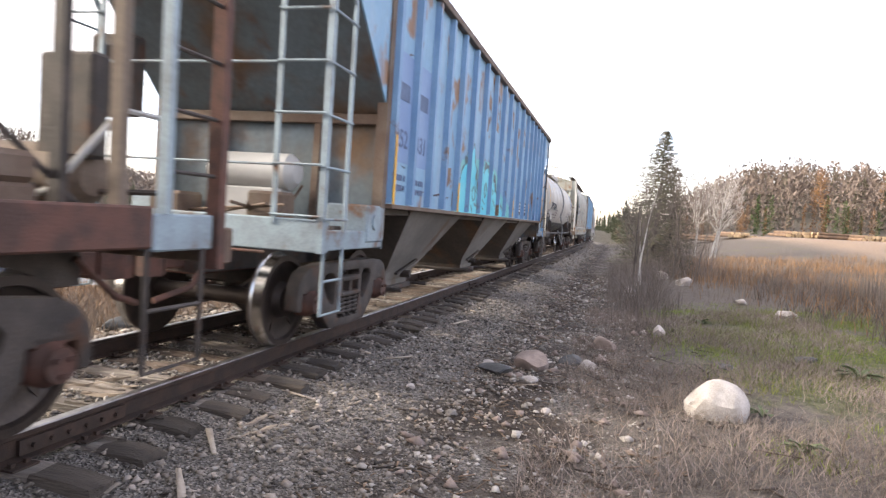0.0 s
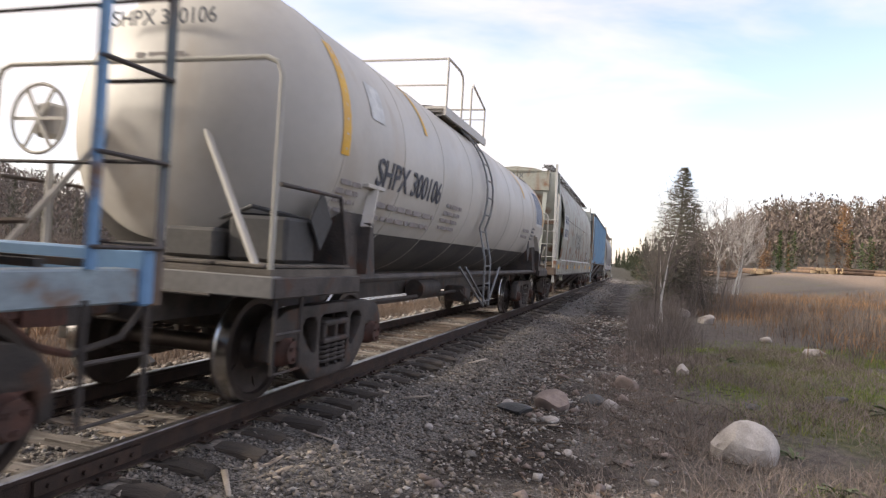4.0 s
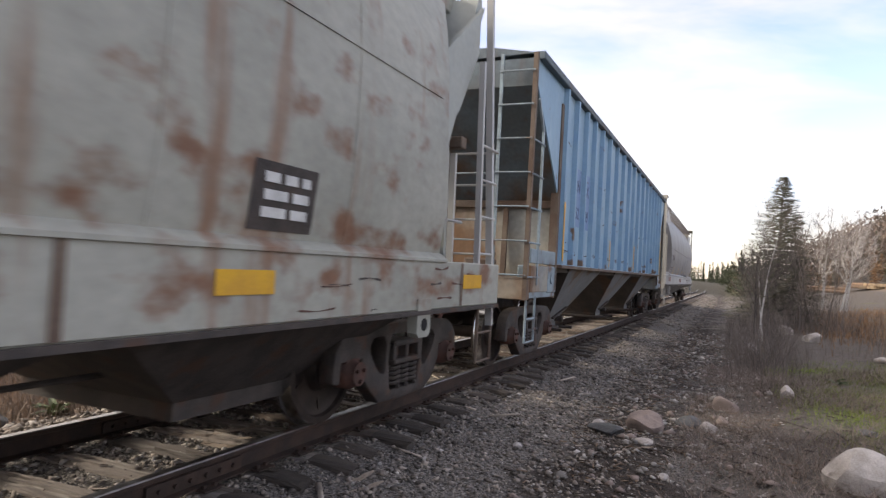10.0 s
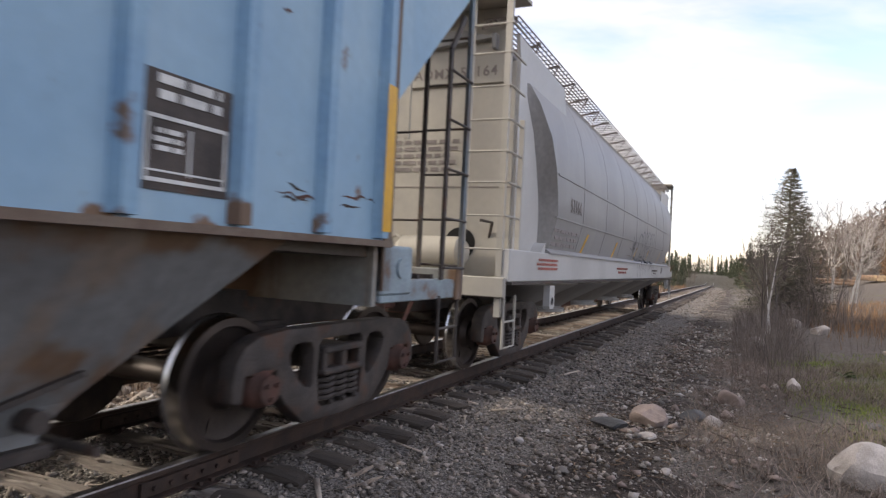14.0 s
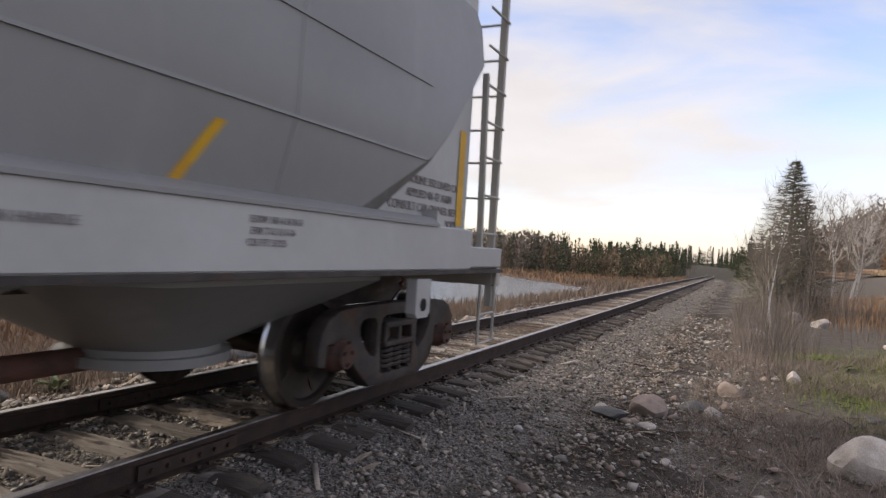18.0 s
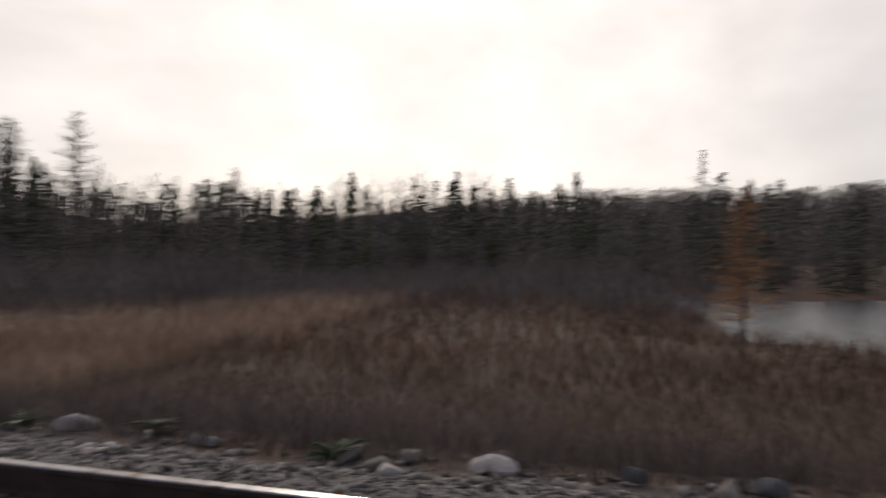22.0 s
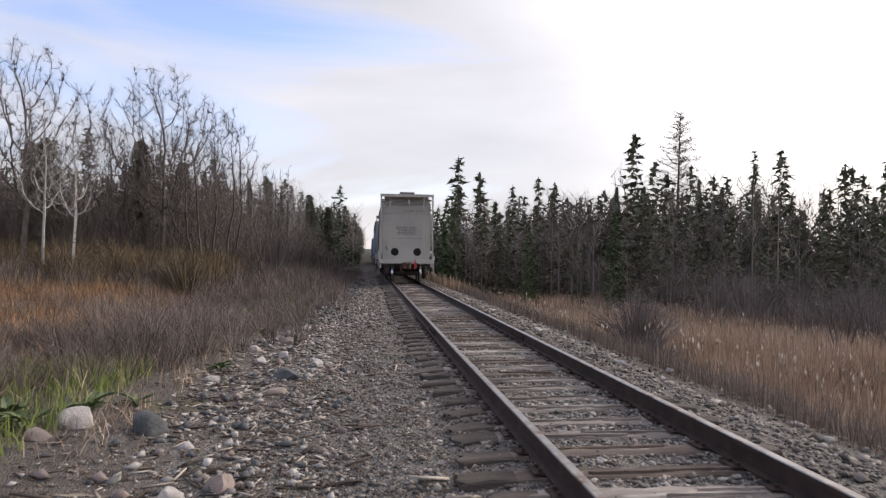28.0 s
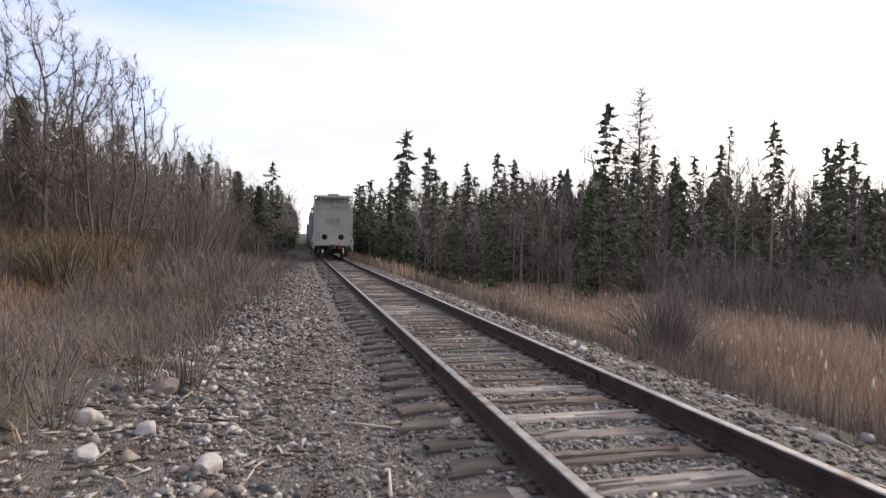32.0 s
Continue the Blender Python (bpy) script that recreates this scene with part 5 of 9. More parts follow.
# -- tank car --
def tank_car():
    car = thing("tank_car", "beige-grey tank car with a dark underside and black lettering", "tank car", "cars of the train")
    R, ZA, B, L = 1.40, 2.45, 6.58, 7.5
    prof = [(-B - 0.62, 0.0), (-B - 0.60, 0.35), (-B - 0.52, 0.72), (-B - 0.36, 1.08), (-B - 0.16, 1.30), (-B, R)]
    prof += [(-B + 2 * B * i / 8, R) for i in range(1, 8)] + [(-a, r) for a, r in prof[::-1]]
    tank = part("tank", Geo().lathe(prof, (0, 0, ZA), "y", 64), M["tank"], car)
    # black paint on the lower shell, as a thin skin
    g = Geo()
    rings = []
    for y in np.linspace(-B, B, 9):
        rings.append([(1.003 * R * math.cos(t), y, ZA + 1.003 * R * math.sin(t)) for t in np.linspace(radians(180 + 38), radians(360 - 38), 33)])
    g.loft(rings, 0, False, False)
    part("lower_paint", g, M["black_paint"], tank)
    for e in (-1, 1):
        g = Geo()
        rings = []
        for a, r in prof[:6][::-1]:
            lim = min(1.0, 0.80 / max(r, 0.01))
            if r < 0.82:
                break
            t0 = math.asin(lim)
            rings.append([(1.003 * r * math.cos(t), e * (abs(a) + 0.004), ZA + 1.003 * r * math.sin(t)) for t in np.linspace(math.pi + t0, 2 * math.pi - t0, 25)])
        g.loft(rings, 0, False, False)
        part("lower_paint", g, M["black_paint"], tank)
    for y in (-4.75, -3.2, -1.6, 0.0, 1.6, 3.2, 4.75, -6.3, 6.3):
        part("weld_band", Geo().lathe([(y - 0.015, R + 0.001), (y - 0.01, R + 0.007), (y + 0.01, R + 0.007), (y + 0.015, R + 0.001)], (0, 0, ZA), "y", 64), M["tank"], tank)

    def surf(z):
        return math.sqrt(max(R * R - (z - ZA) ** 2, 0.05)) + 0.004
    lettering(car, "SHPX 300106", -4.38, 2.08, 0.40, M["black_letter"], 1, 1, surf, gap=1.0)
    bars(car, -4.3, 1.90, 2.1, 2, 0.08, M["grey_letter"], 1, surf, 21)
    bars(car, -2.5, 2.10, 0.9, 4, 0.06, M["grey_letter"], 1, surf, 22)
    bars(car, -6.05, 2.02, 0.5, 4, 0.05, M["grey_letter"], 1, surf, 23)
    bars(car, 3.9, 2.1, 0.9, 2, 0.08, M["grey_letter"], 1, surf, 24)
    bars(car, 5.1, 3.45, 1.1, 1, 0.07, M["grey_letter"], 1, surf, 25)
    bars(car, 4.95, 2.2, 0.35, 4, 0.05, M["black_letter"], 1, surf, 26)
    patch(car, "data_placard", 5.15, 6.30, 2.30, 3.20, M["white_letter"], surf)
    bars(car, 5.72, 3.15, 1.08, 15, 0.032, M["blue_letter"], 1, lambda z: surf(z) + 0.004, 27)
    patch(car, "data_placard", -5.72, -5.35, 2.72, 3.1, M["white_letter"], surf)
    patch(car, "data_placard", 4.7, 4.9, 3.15, 3.45, M["white_letter"], surf)
    for y, w, z0, z1 in ((-6.32, 0.17, 2.25, 3.3), (-3.85, 0.1, 2.9, 3.55), (3.55, 0.16, 2.85, 3.55), (6.42, 0.15, 2.35, 3.6)):
        patch(car, "yellow_reflector", y - w / 2, y + w / 2, z0, z1, M["yellow"], surf, 8)
    lettering(car, "SHPX 300106", 0, 3.22, 0.19, M["black_letter"], -B - 0.56, end=-1)
    bars(car, 0, 2.95, 0.5, 1, 0.06, M["grey_letter"], -B - 0.565, None, 28, end=-1)
    part("centre_sill", Geo().box(-0.35, 0.35, -L, L, 0.72, 1.10), M["dark_steel"], car)
    for s in (-1, 1):
        part("side_pipe", Geo().tube([(s * 1.32, -B, 1.10), (s * 1.32, B, 1.10)], 0.045, 8), M["dark_steel"], car)
    for e in (-1, 1):
        ya, yb = sorted((e * (L - 1.55), e * L))
        deck = part("end_deck", Geo().box(-1.42, 1.42, ya, yb, 1.14, 1.20), M["wood"], car, "worn end platform")
        for i in range(6):
            x = -1.38 + i * 0.46
            part("plank", Geo().box(x, x + 0.43, ya + 0.01, yb - 0.01, 1.205, 1.235, 0.008), M["wood"], deck)
        part("end_sill", Geo().box(-1.45, 1.45, *sorted((e * (L - 0.12), e * (L + 0.01))), 0.98, 1.15, 0.01), M["fold"], car)
        for s in (-1, 1):
            part("side_sill", Geo().box(*sorted((s * 1.36, s * 1.46)), ya, yb, 0.98, 1.14, 0.01), M["dark_steel"], car)
            g = Geo().prism([(s * 0.3, 1.1), (s * 1.36, 1.1), (s * 1.30, 1.75), (s * 1.10, 1.62), (s * 0.5, 1.14)], e * 5.35, e * 6.1, "y")
            part("saddle", g, M["dark_steel"], car)
            g = Geo().box(*sorted((s * 1.14, s * 1.40)), *sorted((e * 5.3, e * 5.75)), 2.02, 2.06, 0.005)
            g.bar((s * 1.36, e * 5.52, 2.03), (s * 1.40, e * 5.75, 1.62), 0.11, 0.03)
            part("saddle_strap", g, M["tank"], car)
            part("saddle_post", Geo().bar((s * 1.39, e * 5.73, 1.66), (s * 1.39, e * 5.78, 1.15), 0.12, 0.04), M["dark_steel"], car)
            part("handrail", Geo().tube([(s * 1.40, e * (L - 0.03), 1.2), (s * 1.40, e * (L - 0.03), 2.66), (s * 1.36, e * (L - 0.03), 2.76), (s * 1.26, e * (L - 0.03), 2.80), (0, e * (L - 0.03), 2.80)], 0.022, 8), M["cream"], car, "cream end handrail")
            part("handrail", Geo().tube([(s * 1.40, e * (L - 0.1), 1.85), (s * 1.42, e * 6.4, 1.85), (s * 1.42, e * 6.2, 1.25)], 0.018, 8), M["dark_steel"], car)
            stirrup(car, s * 1.42, e * (L - 0.3), 1.0, 0.4, M["dark_steel"], 0.6)
        part("end_brace", Geo().tube([(-1.3, e * (L - 0.08), 1.2), (-0.4, e * (B + 0.5), 2.45)], 0.03, 8), M["tank"], car)
        part("end_brace", Geo().tube([(1.25, e * (L - 0.08), 1.2), (0.4, e * (B + 0.5), 2.45)], 0.03, 8), M["tank"], car)
        if e < 0:
            w = Geo().tube([(-1.0 + 0.3 * math.cos(k * math.pi / 14), -L + 0.1, 2.35 + 0.3 * math.sin(k * math.pi / 14)) for k in range(29)], 0.018, 6)
            for a in range(3):
                t = math.pi * a / 3
                w.bar((-1.0 - 0.3 * math.cos(t), -L + 0.1, 2.35 - 0.3 * math.sin(t)), (-1.0 + 0.3 * math.cos(t), -L + 0.1, 2.35 + 0.3 * math.sin(t)), 0.025, 0.025)
            w.box(-1.10, -0.90, -L + 0.13, -L + 0.30, 2.2, 2.5, 0.03)
            w.tube([(-1.0, -L + 0.25, 2.0), (-1.0, -L + 0.25, 1.2)], 0.03, 8)
            part("hand_brake", w, M["tank"], car, "spoked hand brake wheel")
        v = Geo().box(0.75, 1.30, *sorted((e * 6.6, e * 7.1)), 1.24, 1.62, 0.03)
        v.box(0.2, 0.7, *sorted((e * 6.7, e * 7.2)), 1.24, 1.5, 0.03).tube([(0.3, e * 6.9, 1.5), (0.9, e * 7.0, 1.7), (1.3, e * 6.5, 1.6)], 0.02, 6)
        part("brake_valve", v, M["black_paint"], car)
        coupler(car, e * L, e, M["dark_steel"])
        truck(car, e * 5.73)
    part("brake_cylinder", Geo().lathe([(-0.5, 0), (-0.5, 0.16), (0.5, 0.16), (0.5, 0)], (0.55, -1.2, 0.80), "y", 16).tube([(0.6, -3.8, 0.7), (0.6, 3.4, 0.7)], 0.03, 6).tube([(0.35, -4.4, 0.62), (0.4, 4.4, 0.62)], 0.025, 6)
         .box(0.4, 0.8, 0.6, 1.1, 0.5, 0.8, 0.03).tube([(0.8, 0.2, 0.75), (0.85, 0.9, 0.5), (0.8, 1.6, 0.75)], 0.02, 6), M["dark_steel"], car)
    # walkway and rails on the top, ladder at the side
    top = part("top_walkway", Geo().box(-0.95, 0.95, -1.9, 0.8, 3.66, 3.70), M["tank"], car, "top platform round the valves")
    g = Geo()
    for s in (-1, 1):
        for y in (-1.8, -0.95, -0.1, 0.7):
            g.bar((s * 0.95, y, 3.66), (s * 0.72, y, ZA + 1.16), 0.04, 0.04)
        g.box(*sorted((s * 0.62, s * 0.98)), -1.95, 0.85, 3.70, 3.74)
        g.box(*sorted((s * 0.94, s * 0.98)), -1.95, 0.85, 3.60, 3.70)
    part("walkway_support", g, M["tank"], top)
    for s in (-1, 1):
        g = Geo().tube([(s * 0.95, -1.85, 3.7), (s * 0.95, -1.85, 4.52)], 0.02, 8).tube([(s * 0.95, -1.85, 4.52), (s * 0.95, -1.15, 4.52), (s * 0.95, -1.0, 4.47), (s * 0.95, -0.95, 4.36), (s * 0.95, -0.95, 3.7)], 0.02, 8)
        part("guard_rail", g, M["tank"], top)
        g = Geo().tube([(s * 0.95, -0.33, 3.7), (s * 0.95, -0.35, 4.42), (s * 0.95, -0.25, 4.52), (s * 0.95, 0.72, 4.30), (s * 0.95, 0.72, 3.7)], 0.02, 8)
        part("guard_rail", g, M["tank"], top)
        pts = [(s * 1.50, 0.55), (s * 1.49, 1.35)] + [(s * (R + 0.07) * math.cos(a), ZA + (R + 0.07) * math.sin(a)) for a in np.linspace(radians(-22), radians(52), 9)] + [(s * 0.95, 3.66)]
        g = Geo()
        for y in (-0.80, -0.38):
            for (xa, za), (xb, zb) in zip(pts, pts[1:]):
                g.bar((xa, y, za), (xb, y, zb), 0.025, 0.05, (0, 1, 0))
        # darker grey than the tank: the ladder's shade is put into its colour
        lad = part("ladder", g, M["bay_pale"], car, "side ladder following the tank's curve, its shade put in as darker grey")
        run = [0.0]
        for (xa, za), (xb, zb) in zip(pts, pts[1:]):
            run.append(run[-1] + math.hypot(xb - xa, zb - za))
        for i in range(11):
            q = run[-1] * (i + 0.3) / 11
            xr, zr = float(np.interp(q, run, [p[0] for p in pts])), float(np.interp(q, run, [p[1] for p in pts]))
            part("rung", Geo().tube([(xr, -0.80, zr), (xr, -0.38, zr)], 0.014, 6), M["bay_pale"], lad)
        for ya, yb in ((-2.1, -0.8), (0.9, -0.38), (-1.75, -0.55)):
            part("ladder_brace", Geo().bar((s * 1.40, ya, 1.22), (s * 1.49, yb, 0.58), 0.03, 0.03), M["bay_pale"], lad)
    for y in (-1.85, 0.72):
        zt = 4.52 if y < 0 else 4.30
        part("guard_rail", Geo().tube([(-0.95, y, zt), (0.95, y, zt)], 0.02, 8).tube([(-0.95, y, 4.1), (0.95, y, 4.1)], 0.014, 6), M["tank"], top)
    dome = Geo().lathe([(0.0, 0.5), (0.35, 0.5), (0.38, 0.42), (0.38, 0)], (0, 0, ZA + R - 0.1), "z", 24)
    for a in range(6):
        t = 2 * math.pi * a / 6
        dome.tube([(0.3 * math.cos(t), 0.9 + 0.25 * math.sin(t), ZA + R - 0.05), (0.3 * math.cos(t), 0.9 + 0.25 * math.sin(t), ZA + R + 0.3)], 0.05, 8)
    part("manway", dome, M["dark_steel"], car)
    g = Geo().prism([(0.0, -0.26), (0.2, 0.0), (0.0, 0.26), (-0.2, 0.0)], 0, 0.02, "x")
    for yy in (4.55, -6.6):
        h = Geo()
        h.v = [(a + 1.33, b + yy, c + 1.62) for a, b, c in g.v]
        h.f, h.k = g.f, g.k
        part("placard_holder", h, M["black_paint"], car)
    return car


# -- covered hoppers with rounded sides --
def rounded_hopper(label, paint, inner, sill, half, trucks, seed, xs=1.56, z_sill=(1.0, 1.44), open_end=True, inset=0.0):
    car = thing("hopper_car", label, "hopper car", "cars of the train")
    L = half
    sec = [(1.46, z_sill[1]), (1.50, 1.60), (xs - 0.02, 1.95), (xs, 2.4), (xs, 2.8), (xs - 0.03, 3.2), (xs - 0.12, 3.6), (xs - 0.26, 3.95), (xs - 0.42, 4.2), (xs - 0.56, 4.32)]

    if not open_end:  # a crease, with the side tucked in below it
        sec[:3] = [(1.40, z_sill[1]), (1.41, 1.60), (1.545, 2.12)]

    def surf(z):
        return float(np.interp(z, [p[1] for p in sec], [p[0] for p in sec])) + 0.003
    e0 = L - 1.55 - inset if open_end else L - 1.75
    ends = [0.0, 0.05, 0.02, 0.10, 0.16, 0.12, 0.02, -0.18, -0.45, -0.75] if open_end else [0.45, 0.22, 0.05, -0.02, 0.0, 0.1, 0.22, 0.35, 0.5, 0.6]
    ny = 25
    back = [e0 - v for v in ends] if open_end else [6.95, 7.0, 7.9, 8.25, 8.6, 9.0, 9.1, 9.1, 9.05, 9.0]
    front = [e0 - v for v in ends] if open_end else [7.75, 7.75, 7.74, 7.8, 7.95, 8.15, 8.5, 8.9, 9.1, 9.1]

    def along(f, j):
        return -front[j] + (front[j] + back[j]) * (f + 1) / 2
    for s in (-1, 1):
        g = Geo()
        rings = []
        for i in range(ny):
            f = -1 + 2 * i / (ny - 1)
            rings.append([(s * x, along(f, j), z) for j, (x, z) in enumerate(sec)])
        g.loft(rings, 0, False, False)
        o = len(g.v)
        rr = []
        for i in range(ny):
            f = -1 + 2 * i / (ny - 1)
            rr.append([(s * (x - 0.03), along(f, j), z) for j, (x, z) in enumerate(sec)])
        g.loft(rr, 0, False, False)
        for r0, r1 in ((0, 0), (ny - 1, ny - 1)):
            n = len(sec)
            g.f += [(r0 * n + j, r0 * n + j + 1, o + r0 * n + j + 1, o + r0 * n + j) for j in range(n - 1)]
            g.k += [0] * (n - 1)
        side = part("side", g, paint, car, "", 40)
        if not open_end:
            for e in (-1, 1):
                edge = [abs(along(e, j)) for j in range(len(sec))]
                fold = Geo().loft([[(s * x, e * edge[j], z), (s * min(1.346, x - 0.02), e * min(edge[j] + 0.34, L - 0.68), z)] for j, (x, z) in enumerate(sec)], 0, False, False)
                part("end_fold", fold, M["fold"], side, "darker slanting end fold")
        sg = Geo().box(*sorted((s * 1.44, s * 1.54)), -L + 0.06 + inset, L - 0.06 - inset if open_end else L - 0.95, *z_sill, 0.012)
        if not open_end:
            sg.box(*sorted((s * 1.45, s * 1.53)), L - 0.96, L - 0.06, 1.19, 1.40, 0.012)
        part("side_sill", sg, sill, car)
        part("sill_ledge", Geo().prism([(s * 1.40, z_sill[1] - 0.01), (s * 1.56, z_sill[1] - 0.01), (s * 1.56, z_sill[1] + 0.015), (s * 1.48, z_sill[1] + 0.07), (s * 1.40, z_sill[1] + 0.07)], -e0, e0, "y"), paint, side)
        part("sill_lip", Geo().box(*sorted((s * 1.40, s * 1.57)), -L + 0.1 + inset, L - 0.1 - inset, z_sill[0] - 0.035, z_sill[0]), M["dark_steel"], car)
        for k in range(1, 8):
            y = -e0 + 2 * e0 * k / 8
            part("seam", Geo().loft([[(s * (x + 0.002), y - 0.012, z), (s * (x + 0.007), y, z), (s * (x + 0.002), y + 0.012, z)] for x, z in sec[:-1]], 0, False, False), paint, side)
        zq = 2.9 if open_end else 2.72
        xq = surf(zq)
        part("seam", Geo().box(*sorted((s * (xq - 0.01), s * (xq + 0.008))), -e0 + 0.3, e0 - 0.3, zq - 0.012, zq + 0.012), paint, side)
        if not open_end:
            xq = surf(2.1)
            part("seam", Geo().box(*sorted((s * (xq - 0.01), s * (xq + 0.008))), -e0 + 0.3, e0 - 0.3, 2.09, 2.11), paint, side)
    top = L - 0.5 - inset if open_end else L - 0.55
    roof = part("roof", Geo().loft([[(sec[-1][0] * f + (0.03 if f > 0 else -0.03 if f < 0 else 0), y, z) for f, z in ((-1, 4.28), (-0.6, 4.40), (0, 4.45), (0.6, 4.40), (1, 4.28), (0, 4.2))] for y in (-top, top)]), paint, car)
    for s in (-1, 1):
        part("roof_fascia", Geo().box(*sorted((s * sec[-1][0], s * (sec[-1][0] + 0.06))), -top, top, 4.14, 4.34, 0.01), paint, roof)
        walkg = Geo()
        wide = 0.46 if not open_end else 0.30
        for k in range(8):
            x = s * (0.88 + wide * k / 7)
            walkg.bar((x, -top, 4.515), (x, top, 4.515), 0.010, 0.022)
        n = int(top * 5)
        for k in range(2 * n + 1):
            y = -top + top * k / n
            walkg.bar((s * 0.88, y, 4.51), (s * (0.88 + wide), y, 4.51), 0.010, 0.014)
        n = int(top)
        for k in range(2 * n + 1):
            y = -top + top * k / n
            walkg.bar((s * 0.85, y, 4.40), (s * (0.87 + wide), y, 4.49), 0.03, 0.03)
            walkg.bar((s * (0.75 + wide), y, 4.30), (s * (0.87 + wide), y, 4.49), 0.02, 0.02)
        part("running_board", walkg, M["dark_steel"] if open_end else M["grey_letter"], roof, "steel roof walkway")
    for k in range(6):
        part("hatch", Geo().box(-0.4, 0.4, -top + 1.2 + k * 2.3, -top + 2.6 + k * 2.3, 4.42, 4.58, 0.04), paint, roof)
    if open_end:
        part("centre_sill", Geo().box(-0.25, 0.25, -L, L, 0.72, 1.06), M["dark_steel"], car)
    else:
        for e in (-1, 1):
            part("stub_sill", Geo().box(-0.25, 0.25, *sorted((e * 7.2, e * L)), 0.72, 1.06), M["dark_steel"], car)
    for e in (-1, 1):
        def ey(v):
            return e * v
        if open_end:
            part("slope_sheet", Geo().loft([[(x, ey(L - 0.55 - q * inset), z) for q, z in ((1, 4.3), (1, 3.72))] + [(x, ey(L - d - inset), z) for d, z in ((1.0, 3.0), (2.6, 1.45), (2.7, 1.5), (1.1, 3.1), (0.65, 4.3))] for x in (-1.36, 1.36)]), inner, car)
            part("end_header", Geo().box(-1.12, 1.12, *sorted((ey(L - 0.6 - inset), ey(L - 0.5 - inset))), 3.68, 4.32, 0.01), paint, car, "cream lettered end header")
            for s in (-1, 1):
                part("end_wing", Geo().prism([(ey(L - d - inset), z) for d, z in ((1.5, 1.44), (2.4, 1.44), (1.7, 3.3), (0.6, 4.2), (0.85, 3.7), (1.35, 2.6))], s * 1.38, s * 1.42), inner, car)
                if not inset:
                    part("brace", Geo().bar((s * 0.9, ey(L - 0.3), 1.2), (s * 1.0, ey(L - 0.62), 3.75), 0.13, 0.07, (0, 1, 0)), inner, car)
                part("brace", Geo().bar((s * 0.55, ey(L - 0.45 - inset), 1.2), (s * 0.35, ey(L - 1.5 - inset), 2.6), 0.10, 0.06), inner, car)
            part("cross_bar", Geo().box(-1.38, 1.38, *sorted((ey(L - 0.95 - inset), ey(L - 0.82 - inset))), 2.62, 2.74, 0.01), M["rust_post"], car)
            if not inset:
                lettering(car, "SRIX", 0, 4.08, 0.20, M["black_letter"], ey(L - 0.498), end=e, gap=1.4)
                lettering(car, "45371", 0, 3.84, 0.20, M["black_letter"], ey(L - 0.498), end=e, gap=1.4)
        else:
            g = Geo().box(-1.30, 1.30, *sorted((ey(L - 0.78), ey(L - 0.70))), 1.2, 4.0, 0.01).box(-1.22, 1.22, *sorted((ey(L - 0.74), ey(L - 0.66))), 3.72, 4.70, 0.01)
            part("end_wall", g, M["cream"], car, "cream end wall with stencilled lettering")
            for s in (-1, 1):
                wing = [(ey(L - 0.72), z_sill[1]), (ey(e0 - 2.4), z_sill[1]), (ey(e0 - 1.2), 4.2), (ey(L - 0.62), 4.3), (ey(L - 0.72), 4.0)]
                part("end_wing", Geo().prism(wing, s * 1.30, s * 1.345), sill, car)
                # no real hole: a thin disc whose black stands for the port's inner shade
                port = Geo().lathe([(0.0, 0.0), (0.0, 0.215), (0.012, 0.215), (0.012, 0)], (s * 0.62, ey(L - 0.70) if e > 0 else ey(L - 0.70) - 0.012, 1.62), "y", 22)
                part("round_port", port, M["hole_shade"], car, "black disc painted as the shade in a round opening")
                part("sill_bracket", Geo().prism([(ey(e0 + 0.05), 1.36), (ey(e0 + 0.35), 1.36), (ey(e0 + 0.2), 1.62), (ey(e0 + 0.05), 1.7)], s * 1.34, s * 1.5), sill, car)
            bars(car, 0, 2.98, 1.1, 5, 0.055, M["grey_letter"], ey(L - 0.695), None, 31, "stencil_text", e)
            lettering(car, "ADMX 51164", -0.45 * e, 3.82, 0.19, M["grey_letter"], ey(L - 0.655), end=e, gap=1.15)
            part("end_panel_line", Geo().box(-1.28, 1.28, *sorted((ey(L - 0.70), ey(L - 0.692))), 2.36, 2.375), M["grey_letter"], car)
        dk = Geo()
        for i in range(4):
            y = L - 0.12 - i * 0.18
            dk.box(-1.4, 1.4, *sorted((ey(y), ey(y - 0.13))), 1.16, 1.20)
        part("end_deck", dk, M["wood"] if open_end else M["cream"], car)
        part("end_sill", Geo().box(-1.5, 1.5, *sorted((ey(L - 0.1), ey(L))), 0.98, 1.22, 0.012), M["rust_post"] if open_end else M["cream"], car)
        pm = M["white_sill"] if open_end else M["cream"]
        for s in (-1, 1) if not inset else ():
            part("corner_post", Geo().bar((s * (1.46 if open_end else 1.41), ey(L - 0.08), 0.75), (s * 1.36, ey(L - 0.3), 4.5) if open_end else (s * 1.40, ey(L - 0.08), 4.7), 0.075, 0.06, (0, 1, 0)), pm, car)
            part("corner_post", Geo().bar((s * 1.46, ey(L - 0.55), 1.2), (s * 1.44, ey(L - 0.62), 3.6 if open_end else 3.2), 0.06, 0.05, (0, 1, 0)), pm, car)
            part("inner_post", Geo().bar((s * 0.92, ey(L - 0.06), 1.2), (s * 0.92, ey(L - 0.1), 2.72 if open_end else 4.70), 0.07, 0.05, (0, 1, 0)), pm, car)
            for z in (1.55, 1.95, 2.35, 2.72) + (() if open_end else (3.1, 3.5, 3.9, 4.25)):
                part("grab_iron", Geo().tube([(s * 0.92, ey(L - 0.05), z), (s * 1.46, ey(L - 0.06), z)], 0.014, 6), pm, car)
